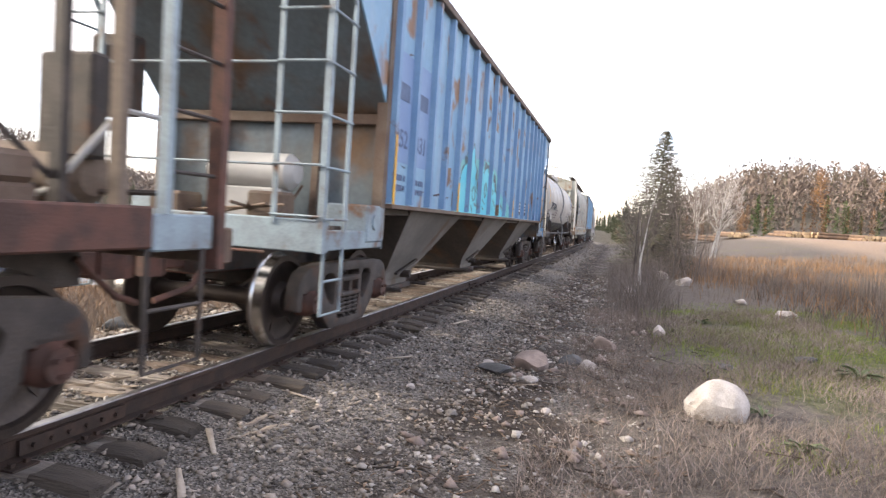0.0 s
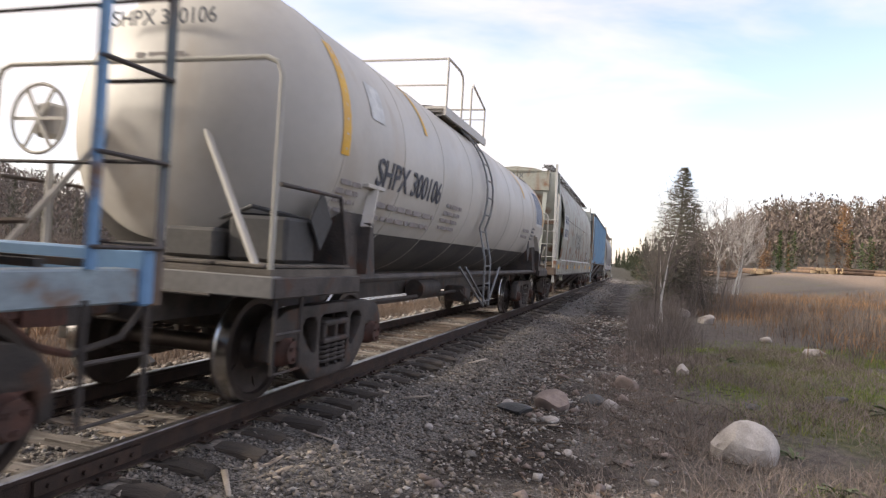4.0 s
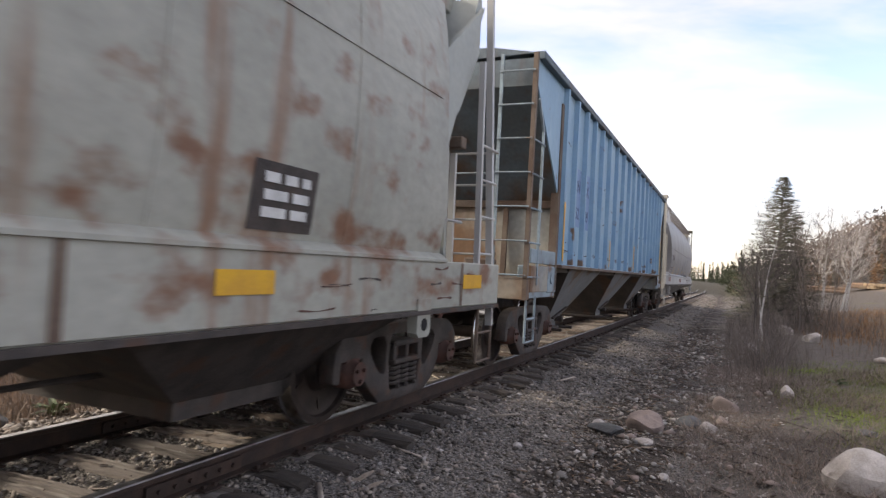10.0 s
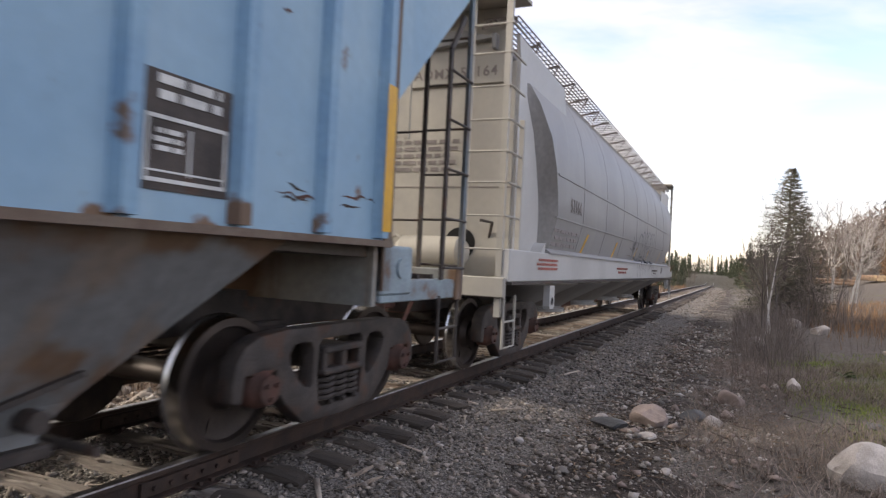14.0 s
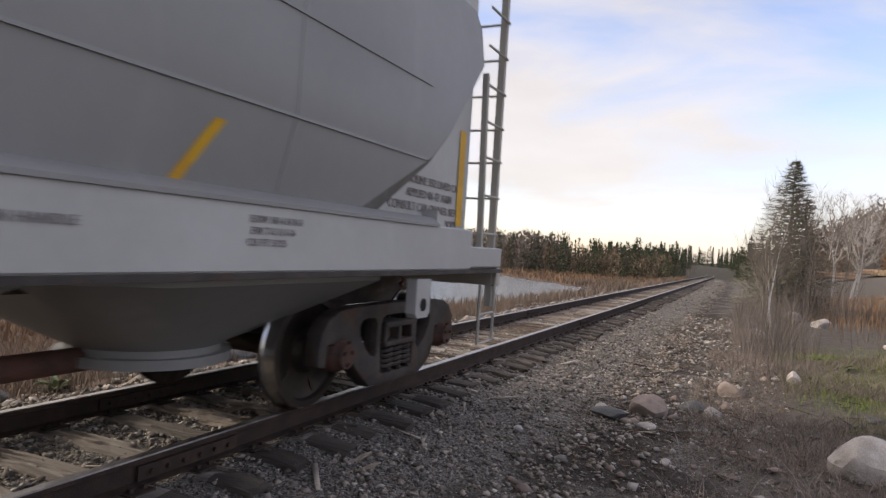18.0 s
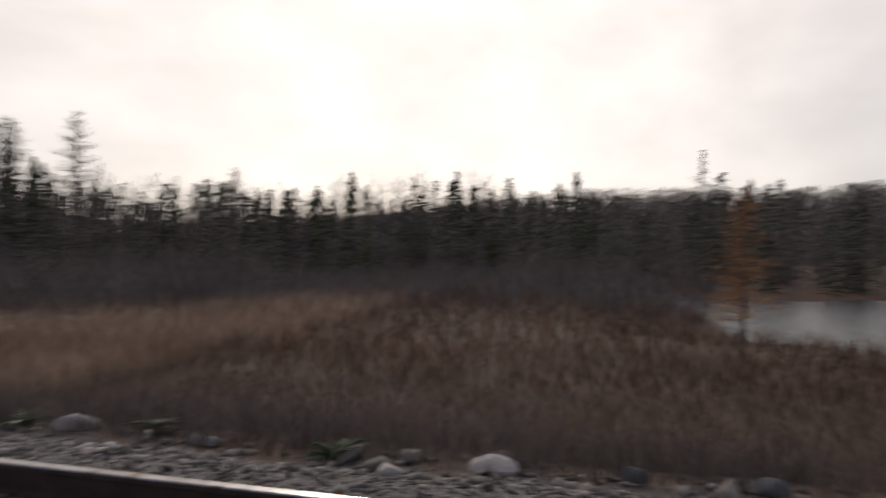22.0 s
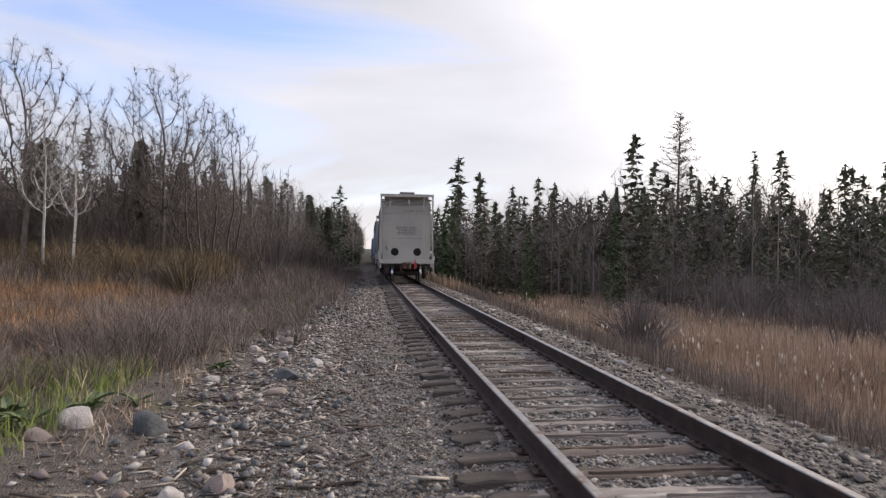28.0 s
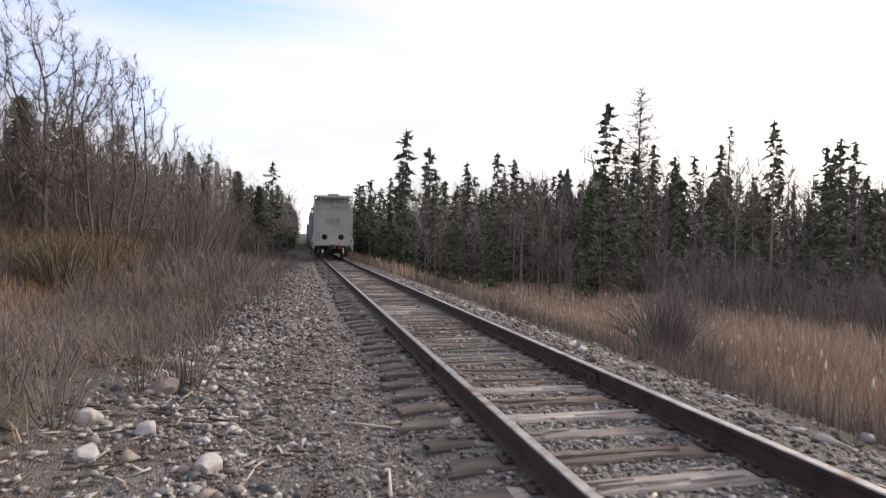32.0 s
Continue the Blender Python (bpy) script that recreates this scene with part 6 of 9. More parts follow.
                part("grab_iron", Geo().tube([(s * 1.46, ey(L - 0.08), z), (s * 1.45, ey(L - 0.6), z)], 0.014, 6), pm, car)
            stirrup(car, s * 1.48, ey(L - 0.3), 1.0, 0.42, pm if not open_end else M["rust_post"], 0.62)
        if not open_end:
            part("end_canopy", Geo().box(-1.45, 1.45, *sorted((ey(L - 0.75), ey(L - 0.02))), 4.70, 4.75), M["cream"], car)
            part("canopy_lip", Geo().box(-1.45, 1.45, *sorted((ey(L - 0.02), ey(L + 0.01))), 4.60, 4.75), M["cream"], car)
            part("centre_post", Geo().bar((-0.1 * e, ey(L - 0.05), 2.9), (-0.1 * e, ey(L - 0.05), 4.62), 0.06, 0.04, (0, 1, 0)), M["cream"], car)
            part("roof_hatch", Geo().box(-0.4, 0.4, *sorted((ey(L - 0.75), ey(L + 0.02))), 4.755, 4.86, 0.02), M["fold"], car)
        r = Geo().lathe([(-0.5, 0), (-0.48, 0.13), (-0.4, 0.2), (0.4, 0.2), (0.48, 0.13), (0.5, 0)], (0.35, ey(L - 0.5) if open_end else ey(L - 0.42), 1.5), "x", 16)
        r.tube([(-0.9, ey(L - 0.5), 1.3), (-0.2, ey(L - 0.45), 1.7), (0.4, ey(L - 0.4), 1.25)], 0.02, 6).box(-0.9, -0.5, *sorted((ey(L - 0.65), ey(L - 0.3))), 1.2, 1.55, 0.03)
        if open_end or e < 0:
            part("air_reservoir", r, M["rust_post"] if open_end else M["cream"], car)
        br = Geo().tube([(1.1, ey(L - 0.2), 1.9), (1.1, ey(L - 0.6), 1.9), (0.9, ey(L - 0.9), 1.4), (0.4, ey(L - 0.9), 1.25)], 0.02, 6)
        part("brake_pipe", br, M["white_sill"] if open_end else M["dark_steel"], car)
        coupler(car, ey(L), e, M["cap"])
        truck(car, ey(trucks))
        for s in (-1, 1):
            pad = part("jack_pad", Geo().prism([(ey(L - 1.85), 1.10), (ey(L - 2.11), 1.10), (ey(L - 2.11), 0.81), (ey(L - 2.07), 0.77), (ey(L - 1.89), 0.77), (ey(L - 1.85), 0.81)], s * 1.46, s * 1.555), sill, car)
            # flat black disc in place of a hole, its shade put into the colour
            part("eye", Geo().lathe([(0.0, 0.0), (0.0, 0.055), (s * 0.006, 0.055), (s * 0.006, 0.0)], (s * 1.556, ey(L - 1.98), 0.88), "x", 16), M["hole_shade"], pad, "black disc painted as the shade in a round hole")
    bays = (-4.9, -1.65, 1.65, 4.9) if open_end else (-6.5, -3.42, 0.0, 3.42, 6.45)
    for yc in bays:
        if open_end:
            g = Geo().loft([[(-1.40, yc - 1.6, 1.02), (1.40, yc - 1.6, 1.02), (1.40, yc + 1.6, 1.02), (-1.40, yc + 1.6, 1.02)], [(-0.75, yc - 0.6, 0.42), (0.75, yc - 0.6, 0.42), (0.75, yc + 0.6, 0.42), (-0.75, yc + 0.6, 0.42)], [(-0.75, yc - 0.6, 0.3), (0.75, yc - 0.6, 0.3), (0.75, yc + 0.6, 0.3), (-0.75, yc + 0.6, 0.3)]])
            part("hopper_bay", g, M["dark_steel"], car, "dark discharge hopper", 0)
        else:
            n = 24
            rings = []
            for z, r in ((1.16, None), (1.08, None), (0.55, 0.54), (0.50, 0.54), (0.50, 0.61), (0.43, 0.61)):
                ring = []
                for j in range(n):
                    t = 2 * math.pi * (j + 0.5) / n
                    c_, s_ = math.cos(t), math.sin(t)
                    if r is None:
                        q = 1 / max(abs(c_) / 1.36, abs(s_) / 1.40)
                        ring.append((c_ * q, yc + s_ * q, z))
                    else:
                        ring.append((c_ * r, yc + s_ * r, z))
                rings.append(ring)
            part("hopper_bay", Geo().loft(rings), M["grey_car"], car, "grey funnel-shaped discharge hopper", 50)
    if not open_end:
        pipe = Geo().tube([(0, -6.2, 0.47), (0, 6.2, 0.47)], 0.085, 12)
        for yc in (-5.0, -1.7, 1.7, 5.0):
            pipe.tube([(0, yc - 0.06, 0.47), (0, yc + 0.06, 0.47)], 0.12, 12)
        part("unloading_pipe", pipe, M["cap"], car, "rusty unloading pipe with couplings")
    part("brake_rod", Geo().tube([(0.5, -L + 2, 0.62 if open_end else 1.0), (0.5, L - 2, 0.62 if open_end else 1.0)], 0.02, 6), M["dark_steel"], car)
    return car, surf, e0


# -- the five cars and the tail of the one before --
CAR1 = blue_hopper("faded blue ribbed hopper car with rust and cyan graffiti", M["blue"], "331", 1)
CAR2 = tank_car()
CAR3, S3, E3 = rounded_hopper("pale grey-green rounded hopper car with rust stains and black graffiti", M["srix"], M["srix_in"], M["srix"], 8.25, 6.8, 3)
CAR4 = blue_hopper("pale blue ribbed hopper car with rust-streaked cream end", M["blue_light"], "309", 2)
CAR5, S5, E5 = rounded_hopper("clean grey rounded hopper car with outline graffiti", M["grey_car"], M["grey_car"], M["white_sill"], 9.88, 8.3, 5, 1.55, (1.17, 1.56), False)
CAR0, S0, E0 = rounded_hopper("rusty grey hopper car at the head of the passing cars", M["srix_in"], M["srix_in"], M["rust_post"], 8.25, 6.25, 7, inset=1.8)
CARS = [(CAR0, -4.35), (CAR1, 14.2), (CAR2, 31.8), (CAR3, 48.88), (CAR4, 67.25), (CAR5, 87.2)]

lettering(CAR3, "SRIX", -5.85, 2.74, 0.36, M["blue_letter"], 1, 1, S3, gap=1.6)
lettering(CAR3, "45371", -5.85, 2.30, 0.36, M["blue_letter"], 1, 1, S3, gap=1.5)
patch(CAR3, "number_panel", -6.62, -5.08, 2.20, 3.06, M["number_panel"], lambda z: S3(z) - 0.003, 8)
for y, w in ((-7.55, 0.42), (-4.7, 0.42), (-1.8, 0.51), (0.42, 0.51), (4.0, 0.48), (7.38, 0.50)):
    patch(CAR3, "yellow_reflector", y - w / 2, y + w / 2, 1.18, 1.32, M["yellow"], lambda z: 1.545)
for a, b, c, d in ((-5.15, -5.12, 1.09, 1.29), (-4.90, -4.87, 1.09, 1.29), (-5.15, -4.87, 1.27, 1.29), (-5.15, -4.87, 1.09, 1.11), (-5.15, -4.87, 1.20, 1.215), (-5.02, -5.0, 1.09, 1.21)):
    patch(CAR3, "panel_border", a, b, c, d, M["dark_steel"], lambda z: 1.547)
rs = random.Random(33)
for i in range(46):  # scratches and rust lines along the sill
    y, z, w = rs.uniform(-8.0, 8.0), rs.uniform(1.03, 1.40), rs.uniform(0.08, 0.45)
    ribbon(CAR3, [[(y, z), (y + 0.5 * w, z + rs.uniform(-0.012, 0.012)), (y + w, z + rs.uniform(-0.02, 0.02))]], 0, 0, 1, 1, rs.uniform(0.006, 0.02), M["cap"] if i % 3 else M["dark_steel"], lambda z: 1.541, "scrape")
for y in (-7.72, -2.5, 2.9, 7.1):
    patch(CAR3, "weld_seam", y - 0.03, y + 0.03, 1.01, 1.43, M["rust_post"], lambda z: 1.5405)
patch(CAR3, "data_panel", 4.02, 4.62, 1.55, 1.95, M["dark_steel"], S3)
bars(CAR3, 4.32, 1.86, 0.45, 3, 0.06, M["white_letter"], 1, lambda z: S3(z) + 0.006, 41)
THICK = [[(-2.01, 2.6), (-2.0, 2.29), (-1.98, 2.1)], [(-1.59, 2.66), (-1.42, 2.61), (-1.36, 2.55)], [(-1.34, 2.58), (-1.16, 2.34), (-1.04, 2.15)], [(-0.5, 2.37), (-0.71, 2.51), (-0.81, 2.56)], [(-0.79, 2.54), (-0.72, 2.37), (-0.76, 2.19)], [(0.11, 2.6), (0.09, 2.33), (0.01, 2.03)]]
THIN = [[(-2.0, 2.56), (-1.86, 2.55), (-1.69, 2.42)], [(-1.98, 2.1), (-1.85, 2.1), (-1.66, 2.09)], [(-1.47, 2.56), (-1.43, 2.35), (-1.41, 2.11)], [(-1.04, 2.15), (-1.03, 2.38), (-0.99, 2.62)], [(-0.76, 2.19), (-0.47, 2.31), (-0.26, 2.4), (-0.2, 2.26), (-0.33, 2.1)],
        [(-0.23, 2.13), (-0.52, 2.0), (-0.82, 2.05), (-1.09, 2.06), (-1.32, 2.01)], [(0.06, 2.56), (0.3, 2.5), (0.44, 2.37)], [(0.0, 2.05), (0.15, 2.08), (0.39, 2.1)], [(0.6, 2.73), (0.76, 2.59), (0.71, 2.39), (0.73, 2.09)]]
LINE = [[(0.71, 2.51), (0.97, 2.71), (1.18, 2.74), (1.38, 2.53), (1.34, 2.37), (1.56, 2.38)], [(1.34, 2.35), (1.58, 1.94), (1.77, 1.56)], [(2.1, 2.06), (2.03, 1.9), (2.3, 1.95), (2.45, 1.8), (2.2, 1.6)]]
for strokes, width in ((THICK, 0.105), (THIN, 0.05), (LINE, 0.035)):
    ribbon(CAR3, strokes, 0, 0, 1, 1, width, M["spray_black"], S3)
for y, z in ((-2.09, 2.07), (-1.66, 2.05), (-1.48, 2.07), (-0.5, 2.58), (-0.99, 2.09), (-0.82, 2.09), (-0.07, 2.12), (0.47, 2.07)):
    patch(CAR3, "painted_dot", y - 0.03, y + 0.03, z - 0.03, z + 0.03, M["spray_black"], S3, 2)
ribbon(CAR3, [[(-3.0, 2.35), (-2.9, 2.1), (-2.75, 2.4)]], 0, 0, 1, 1, 0.03, M["spray_black"], S3)

# the open end of the leading car: rusty posts, ladder, brake box, low sill
for e in (-1, 1):
    for s_ in (-1, 1):
        part("corner_post", Geo().bar((s_ * 1.46, e * 8.10, 0.95), (s_ * 1.44, e * 8.10, 4.4), 0.10, 0.07, (0, 1, 0)), M["cap"], CAR0)
        part("ladder_post", Geo().bar((s_ * 1.46, e * 7.60, 1.30), (s_ * 1.44, e * 7.60, 4.4), 0.07, 0.05, (0, 1, 0)), M["pale_blue_bar"], CAR0)
        part("end_post", Geo().bar((s_ * 1.40, e * 7.30, 1.30), (s_ * 1.38, e * 7.30, 4.4), 0.075, 0.06, (0, 1, 0)), M["rust_post"], CAR0)
        part("end_post", Geo().bar((s_ * 1.0, e * 7.30, 1.30), (s_ * 1.0, e * 7.30, 4.4), 0.08, 0.06, (0, 1, 0)), M["dark_steel"], CAR0)
        for k in range(8):
            part("rung", Geo().tube([(s_ * 1.46, e * 7.60, 1.55 + 0.36 * k), (s_ * 1.46, e * 8.10, 1.55 + 0.36 * k)], 0.014, 6), M["dark_steel"], CAR0)
        part("side_sill", Geo().box(*sorted((s_ * 1.38, s_ * 1.48)), *sorted((e * 6.40, e * 7.50)), 1.10, 1.34, 0.012), M["cap"], CAR0)
        part("side_sill", Geo().box(*sorted((s_ * 1.38, s_ * 1.48)), *sorted((e * 7.50, e * 8.05)), 1.08, 1.30, 0.012), M["pale_blue_bar"], CAR0)
        stirrup(CAR0, s_ * 1.46, e * 7.72, 1.1, 0.5, M["dark_steel"], 0.72)
    part("brake_box", Geo().box(0.50, 0.92, *sorted((e * 7.60, e * 7.75)), 1.60, 2.24, 0.02).tube([(0.75, e * 7.68, 1.6), (0.75, e * 7.68, 1.2)], 0.03, 8), M["dark_steel"], CAR0)
    part("deck_box", Geo().box(-1.2, 1.2, *sorted((e * 6.4, e * 7.0)), 1.22, 1.42, 0.02).box(0.2, 1.2, *sorted((e * 6.7, e * 7.0)), 1.42, 1.58, 0.03), M["rust_post"], CAR0)
    pg = Geo()
    for k in range(5):
        pg.tube([(-1.2 + 0.5 * k, e * 6.9, 1.4 + 0.12 * k), (-0.4 + 0.35 * k, e * 7.4, 1.35), (1.2 - 0.3 * k, e * 7.9, 1.42 + 0.05 * k)], 0.02, 6)
    part("brake_pipes", pg, M["dark_steel"], CAR0)

lettering(CAR5, "51164", -6.65, 2.24, 0.30, M["grey_letter"], 1, 1, S5)
bars(CAR5, -7.0, 1.92, 1.6, 3, 0.06, M["grey_letter"], 1, S5, 51)
bars(CAR5, -8.2, 1.46, 1.1, 3, 0.035, M["red_letter"], 1.546, None, 52)
for y, z, text in ((-1.89, 1.375, "DO NOT OPEN HATCHES OR DISCONNECT"), (-1.89, 1.295, "HOSE UNTIL PRESSURE IS ZERO")):
    lettering(CAR5, text, y, z, 0.066, M["red_letter"], 1.547, gap=1.12)
for y, z, size, text in ((4.10, 1.375, 0.062, "VALVE IS OPEN POSITION WHEN HANDLE"), (4.10, 1.295, 0.062, "IS IN LINE WITH PIPE"), (5.98, 1.45, 0.06, "EXW 10-4 H 8-3"), (5.95, 1.385, 0.06, "EW 7-5 H 6-0"), (5.90, 1.32, 0.06, "CU FT 5125")):
    lettering(CAR5, text, y, z, size, M["grey_letter"], 1.547, gap=1.1)
for i, t_ in enumerate(("CARBOLINE 552 LINED CAR", "APPLIED 01-17 ARIN", "CONSULT CAR OWNER BEFORE", "REPAIRING HOPPER BODY")):
    lettering(CAR5, t_, 8.32, 1.92 - 0.12 * i, 0.105, M["grey_letter"], 1.352)
patch(CAR5, "yellow_reflector", 8.90, 9.04, 1.6, 2.55, M["yellow"], lambda z: 1.352)
patch(CAR5, "yellow_reflector", -9.10, -9.03, 1.72, 2.72, M["yellow"], lambda z: 1.352)
for y, w in ((-5.7, 0.12), (-2.72, 0.13), (0.285, 0.08), (2.58, 0.08), (5.30, 0.08)):
    patch(CAR5, "yellow_reflector", y - w / 2, y + w / 2, 1.61, 1.97, M["yellow"], S5, 6, 0.62)
PUFF = [[(0.36, 1.61), (0.34, 1.65), (0.24, 1.73), (0.38, 1.7), (0.59, 1.66)], [(0.4, 1.95), (0.51, 1.83), (0.63, 1.66), (0.71, 1.6)], [(0.33, 1.54), (0.36, 1.39), (0.43, 1.22)],
        [(0.53, 1.9), (0.5, 2.07), (0.58, 2.22), (0.78, 2.33), (1.01, 2.32), (1.17, 2.17), (1.24, 1.93), (1.17, 1.74), (1.01, 1.66), (0.83, 1.68), (0.77, 1.72)], [(0.75, 1.53), (0.7, 1.32)], [(1.14, 1.81), (1.28, 1.83), (1.37, 1.71), (1.16, 1.57), (0.98, 1.41), (0.93, 1.22)]]
PUFF2 = [[(1.17, 2.2), (1.23, 2.34), (1.41, 2.43), (1.61, 2.4), (1.7, 2.27), (1.73, 2.15), (1.86, 2.1), (1.74, 1.96), (1.71, 1.78), (1.69, 1.67)], [(1.41, 1.74), (1.85, 1.76)], [(1.44, 1.65), (1.85, 1.66)], [(1.43, 1.53), (1.47, 1.23)],
         [(1.7, 2.31), (1.79, 2.4), (1.96, 2.45), (2.13, 2.39), (2.19, 2.18), (2.32, 2.07), (2.18, 1.93), (2.07, 1.74), (1.84, 1.56), (1.96, 1.23)], [(2.15, 1.69), (2.44, 1.68)]]
PUFF3 = [[(2.18, 2.31), (2.32, 2.43), (2.52, 2.48), (2.73, 2.39), (2.78, 2.13), (2.56, 2.06), (2.43, 1.77), (2.13, 1.53)], [(2.94, 2.03), (2.71, 1.79), (2.48, 1.55), (2.6, 1.23)], [(2.79, 2.28), (2.9, 2.42), (3.09, 2.47), (3.24, 2.35), (3.35, 2.03), (3.23, 1.94), (3.18, 1.73), (2.91, 1.52), (2.67, 1.44)],
         [(3.25, 2.35), (3.42, 2.49), (3.63, 2.44), (3.78, 2.04), (3.68, 1.82), (3.37, 1.53), (3.35, 1.23)], [(3.16, 1.65), (2.98, 1.47)], [(3.69, 1.6), (3.68, 1.24)]]
TAG = [[(-0.42, 2.22), (-0.33, 2.1), (-0.19, 1.87)], [(-0.19, 2.08), (-0.13, 1.97), (-0.06, 1.83)], [(-0.09, 2.13), (-0.08, 2.0)], [(-0.03, 2.12), (-0.02, 1.98)], [(0.09, 2.14), (0.04, 1.93), (0.04, 1.86)], [(-0.14, 1.95), (-0.01, 1.93), (0.12, 1.92)]]


def side5(z):
    return S5(z) if z > 1.62 else 1.546


for strokes in (PUFF, PUFF2, PUFF3):
    ribbon(CAR5, strokes, 0, 0, 1, 1, 0.045, M["spray_black"], side5)
ribbon(CAR5, TAG, 0, 0, 1, 1, 0.05, M["spray_black"], S5)
bars(CAR5, -0.36, 1.735, 0.7, 1, 0.025, M["grey_letter"], 1, S5, 55)
for k in range(7):
    patch(CAR5, "painted_dot", -0.66 + 0.065 * k, -0.63 + 0.065 * k, 1.90 - 0.006 * k, 1.93 - 0.006 * k, M["spray_black"], S5, 2)
part("red_flag", Geo().box(-0.53, -0.40, 9.92, 9.98, 0.72, 1.06, 0.01).tube([(-0.46, 9.95, 1.0), (-0.46, 9.9, 1.25)], 0.02, 6), M["red"], CAR5, "red marker hung on the last car's end")


def motions():
    """The train rolls past at a steady pace, away from the lake's far end; its wheels turn with it."""
    for car, y0 in CARS:
        walk(car, [(t, track_pose(y0 - SPEED * t, RAIL_TOP)) for t in range(0, 33)])
    turn = math.degrees(SPEED / WHEEL_R)
    for w, y in WHEELS:
        walk(w, [(k * 0.125, pose(0, y, WHEEL_R, turn * k * 0.125)) for k in range(257)])

# ---- ties ----
bed = thing("track_ties", "row of weathered wooden ties under the rails", "railway track", "", None, "structure")


def tie_mesh(seed):
    rnd = random.Random(seed)
    nx, prof = 14, [(-0.11, -0.15), (-0.115, -0.02), (-0.10, 0.0), (-0.04, 0.004), (0.04, 0.004), (0.10, 0.0), (0.115, -0.02), (0.11, -0.15)]
    rings = []
    for i in range(nx + 1):
        x = -1.3 + 2.6 * i / nx + (rnd.uniform(-0.05, 0.05) if i in (0, nx) else 0)
        k = 0.9 if i in (0, nx) else 1.0
        rings.append([(x + (rnd.uniform(-0.05, 0.05) if i in (0, nx) else 0), a * k + rnd.uniform(-0.008, 0.008), b - (0.02 * rnd.random() if b > -0.05 else 0) - (0.02 if i in (0, nx) else 0)) for a, b in prof])
    g = Geo().loft(rings)
    for _ in range(3):  # long cracks, raised splinters
        x, y, w = rnd.uniform(-1.2, 0.4), rnd.uniform(-0.07, 0.07), rnd.uniform(0.3, 0.9)
        g.prism([(x, y - 0.012), (x + w, y - 0.004), (x + w * 0.9, y + 0.012), (x + 0.05, y + 0.012)], -0.01, 0.012, "z")
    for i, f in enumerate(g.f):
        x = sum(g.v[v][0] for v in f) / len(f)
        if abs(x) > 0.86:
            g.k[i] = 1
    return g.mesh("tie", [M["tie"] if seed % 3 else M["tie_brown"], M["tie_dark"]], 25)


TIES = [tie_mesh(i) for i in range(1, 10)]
rt = random.Random(4)
y = -62.0
while y < 62:
    y += 0.50 + rt.uniform(-0.05, 0.05)
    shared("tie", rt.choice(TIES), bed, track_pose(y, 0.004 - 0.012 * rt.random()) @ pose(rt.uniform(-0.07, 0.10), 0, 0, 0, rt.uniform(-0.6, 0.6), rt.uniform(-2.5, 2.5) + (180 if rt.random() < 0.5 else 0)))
g = Geo()
for side in (-1, 1):
    for k, y in enumerate(np.concatenate([np.arange(-400, -62, 0.6), np.arange(62, 400, 0.6)])):
        if side > 0 and k % 1 == 0:
            m = track_pose(float(y))
            g.box(-1.3, 1.3, -0.11, 0.11, -0.12, 0.0, 0.0, 0, m)
far_ties = tagged(part("tie_row", g, M["tie"], bed, "", 0), kind="stuff")

# tie plates and spikes on the nearest ties
tp = Geo().box(-0.15, 0.15, -0.09, 0.09, 0.0, 0.012)
for sx in (-1, 1):
    for sy in (-0.05, 0.05):
        tp.box(sx * 0.095 - 0.014, sx * 0.095 + 0.014, sy - 0.014, sy + 0.014, 0.0, 0.036)
TP = tp.mesh("tie_plate", [M["plate"]], 0)
for ob in [o for o in bed.children if o.name.startswith("tie") and -24 < o.matrix_basis.translation.y < 26 and o is not far_ties]:
    for xr in (-0.755, 0.755):
        mm = track_pose(ob.matrix_basis.translation.y, 0.002) @ pose(xr, 0, 0)
        shared("tie_plate", TP, ob, ob.matrix_basis.inverted() @ mm)

# ---- stones ----
RNG = np.random.default_rng(7)
OCT_V = np.array([(1, 0, 0), (-1, 0, 0), (0, 1, 0), (0, -1, 0), (0, 0, 1), (0, 0, -1)], float)
OCT_F = np.array([(0, 2, 4), (2, 1, 4), (1, 3, 4), (3, 0, 4), (2, 0, 5), (1, 2, 5), (3, 1, 5), (0, 3, 5)])


def stones(name, xy, size, mat, label, sink=0.25, flat=0.7):
    """Crushed stones strewn at places, joined."""
    n = len(xy)
    z = ground_z(xy[:, 0], xy[:, 1])
    s = size * (0.6 + 0.9 * RNG.random(n) ** 2)
    v = OCT_V[None] * (1 + RNG.uniform(-0.4, 0.5, (n, 6, 3))) + RNG.uniform(-0.32, 0.32, (n, 6, 3))
    v *= (s[:, None, None] * np.stack([1 + 0.5 * RNG.random(n), 0.7 + 0.4 * RNG.random(n), flat * (0.6 + 0.6 * RNG.random(n))], 1)[:, None, :])
    a, b = RNG.random(n) * 6.28, RNG.uniform(-0.6, 0.6, n)
    ca, sa, cb, sb = np.cos(a)[:, None], np.sin(a)[:, None], np.cos(b)[:, None], np.sin(b)[:, None]
    y1, z1 = v[:, :, 1] * cb - v[:, :, 2] * sb, v[:, :, 1] * sb + v[:, :, 2] * cb
    x2, y2 = v[:, :, 0] * ca - y1 * sa, v[:, :, 0] * sa + y1 * ca
    p = np.stack([x2 + xy[:, 0:1], y2 + xy[:, 1:2], z1 + (z + s * (flat - sink) * 0.75)[:, None]], 2)
    f = (OCT_F[None] + (np.arange(n) * 6)[:, None, None]).reshape(-1, 3)
    return big_mesh(name, p.reshape(-1, 3), f, [mat], "stuff", label, "stones")


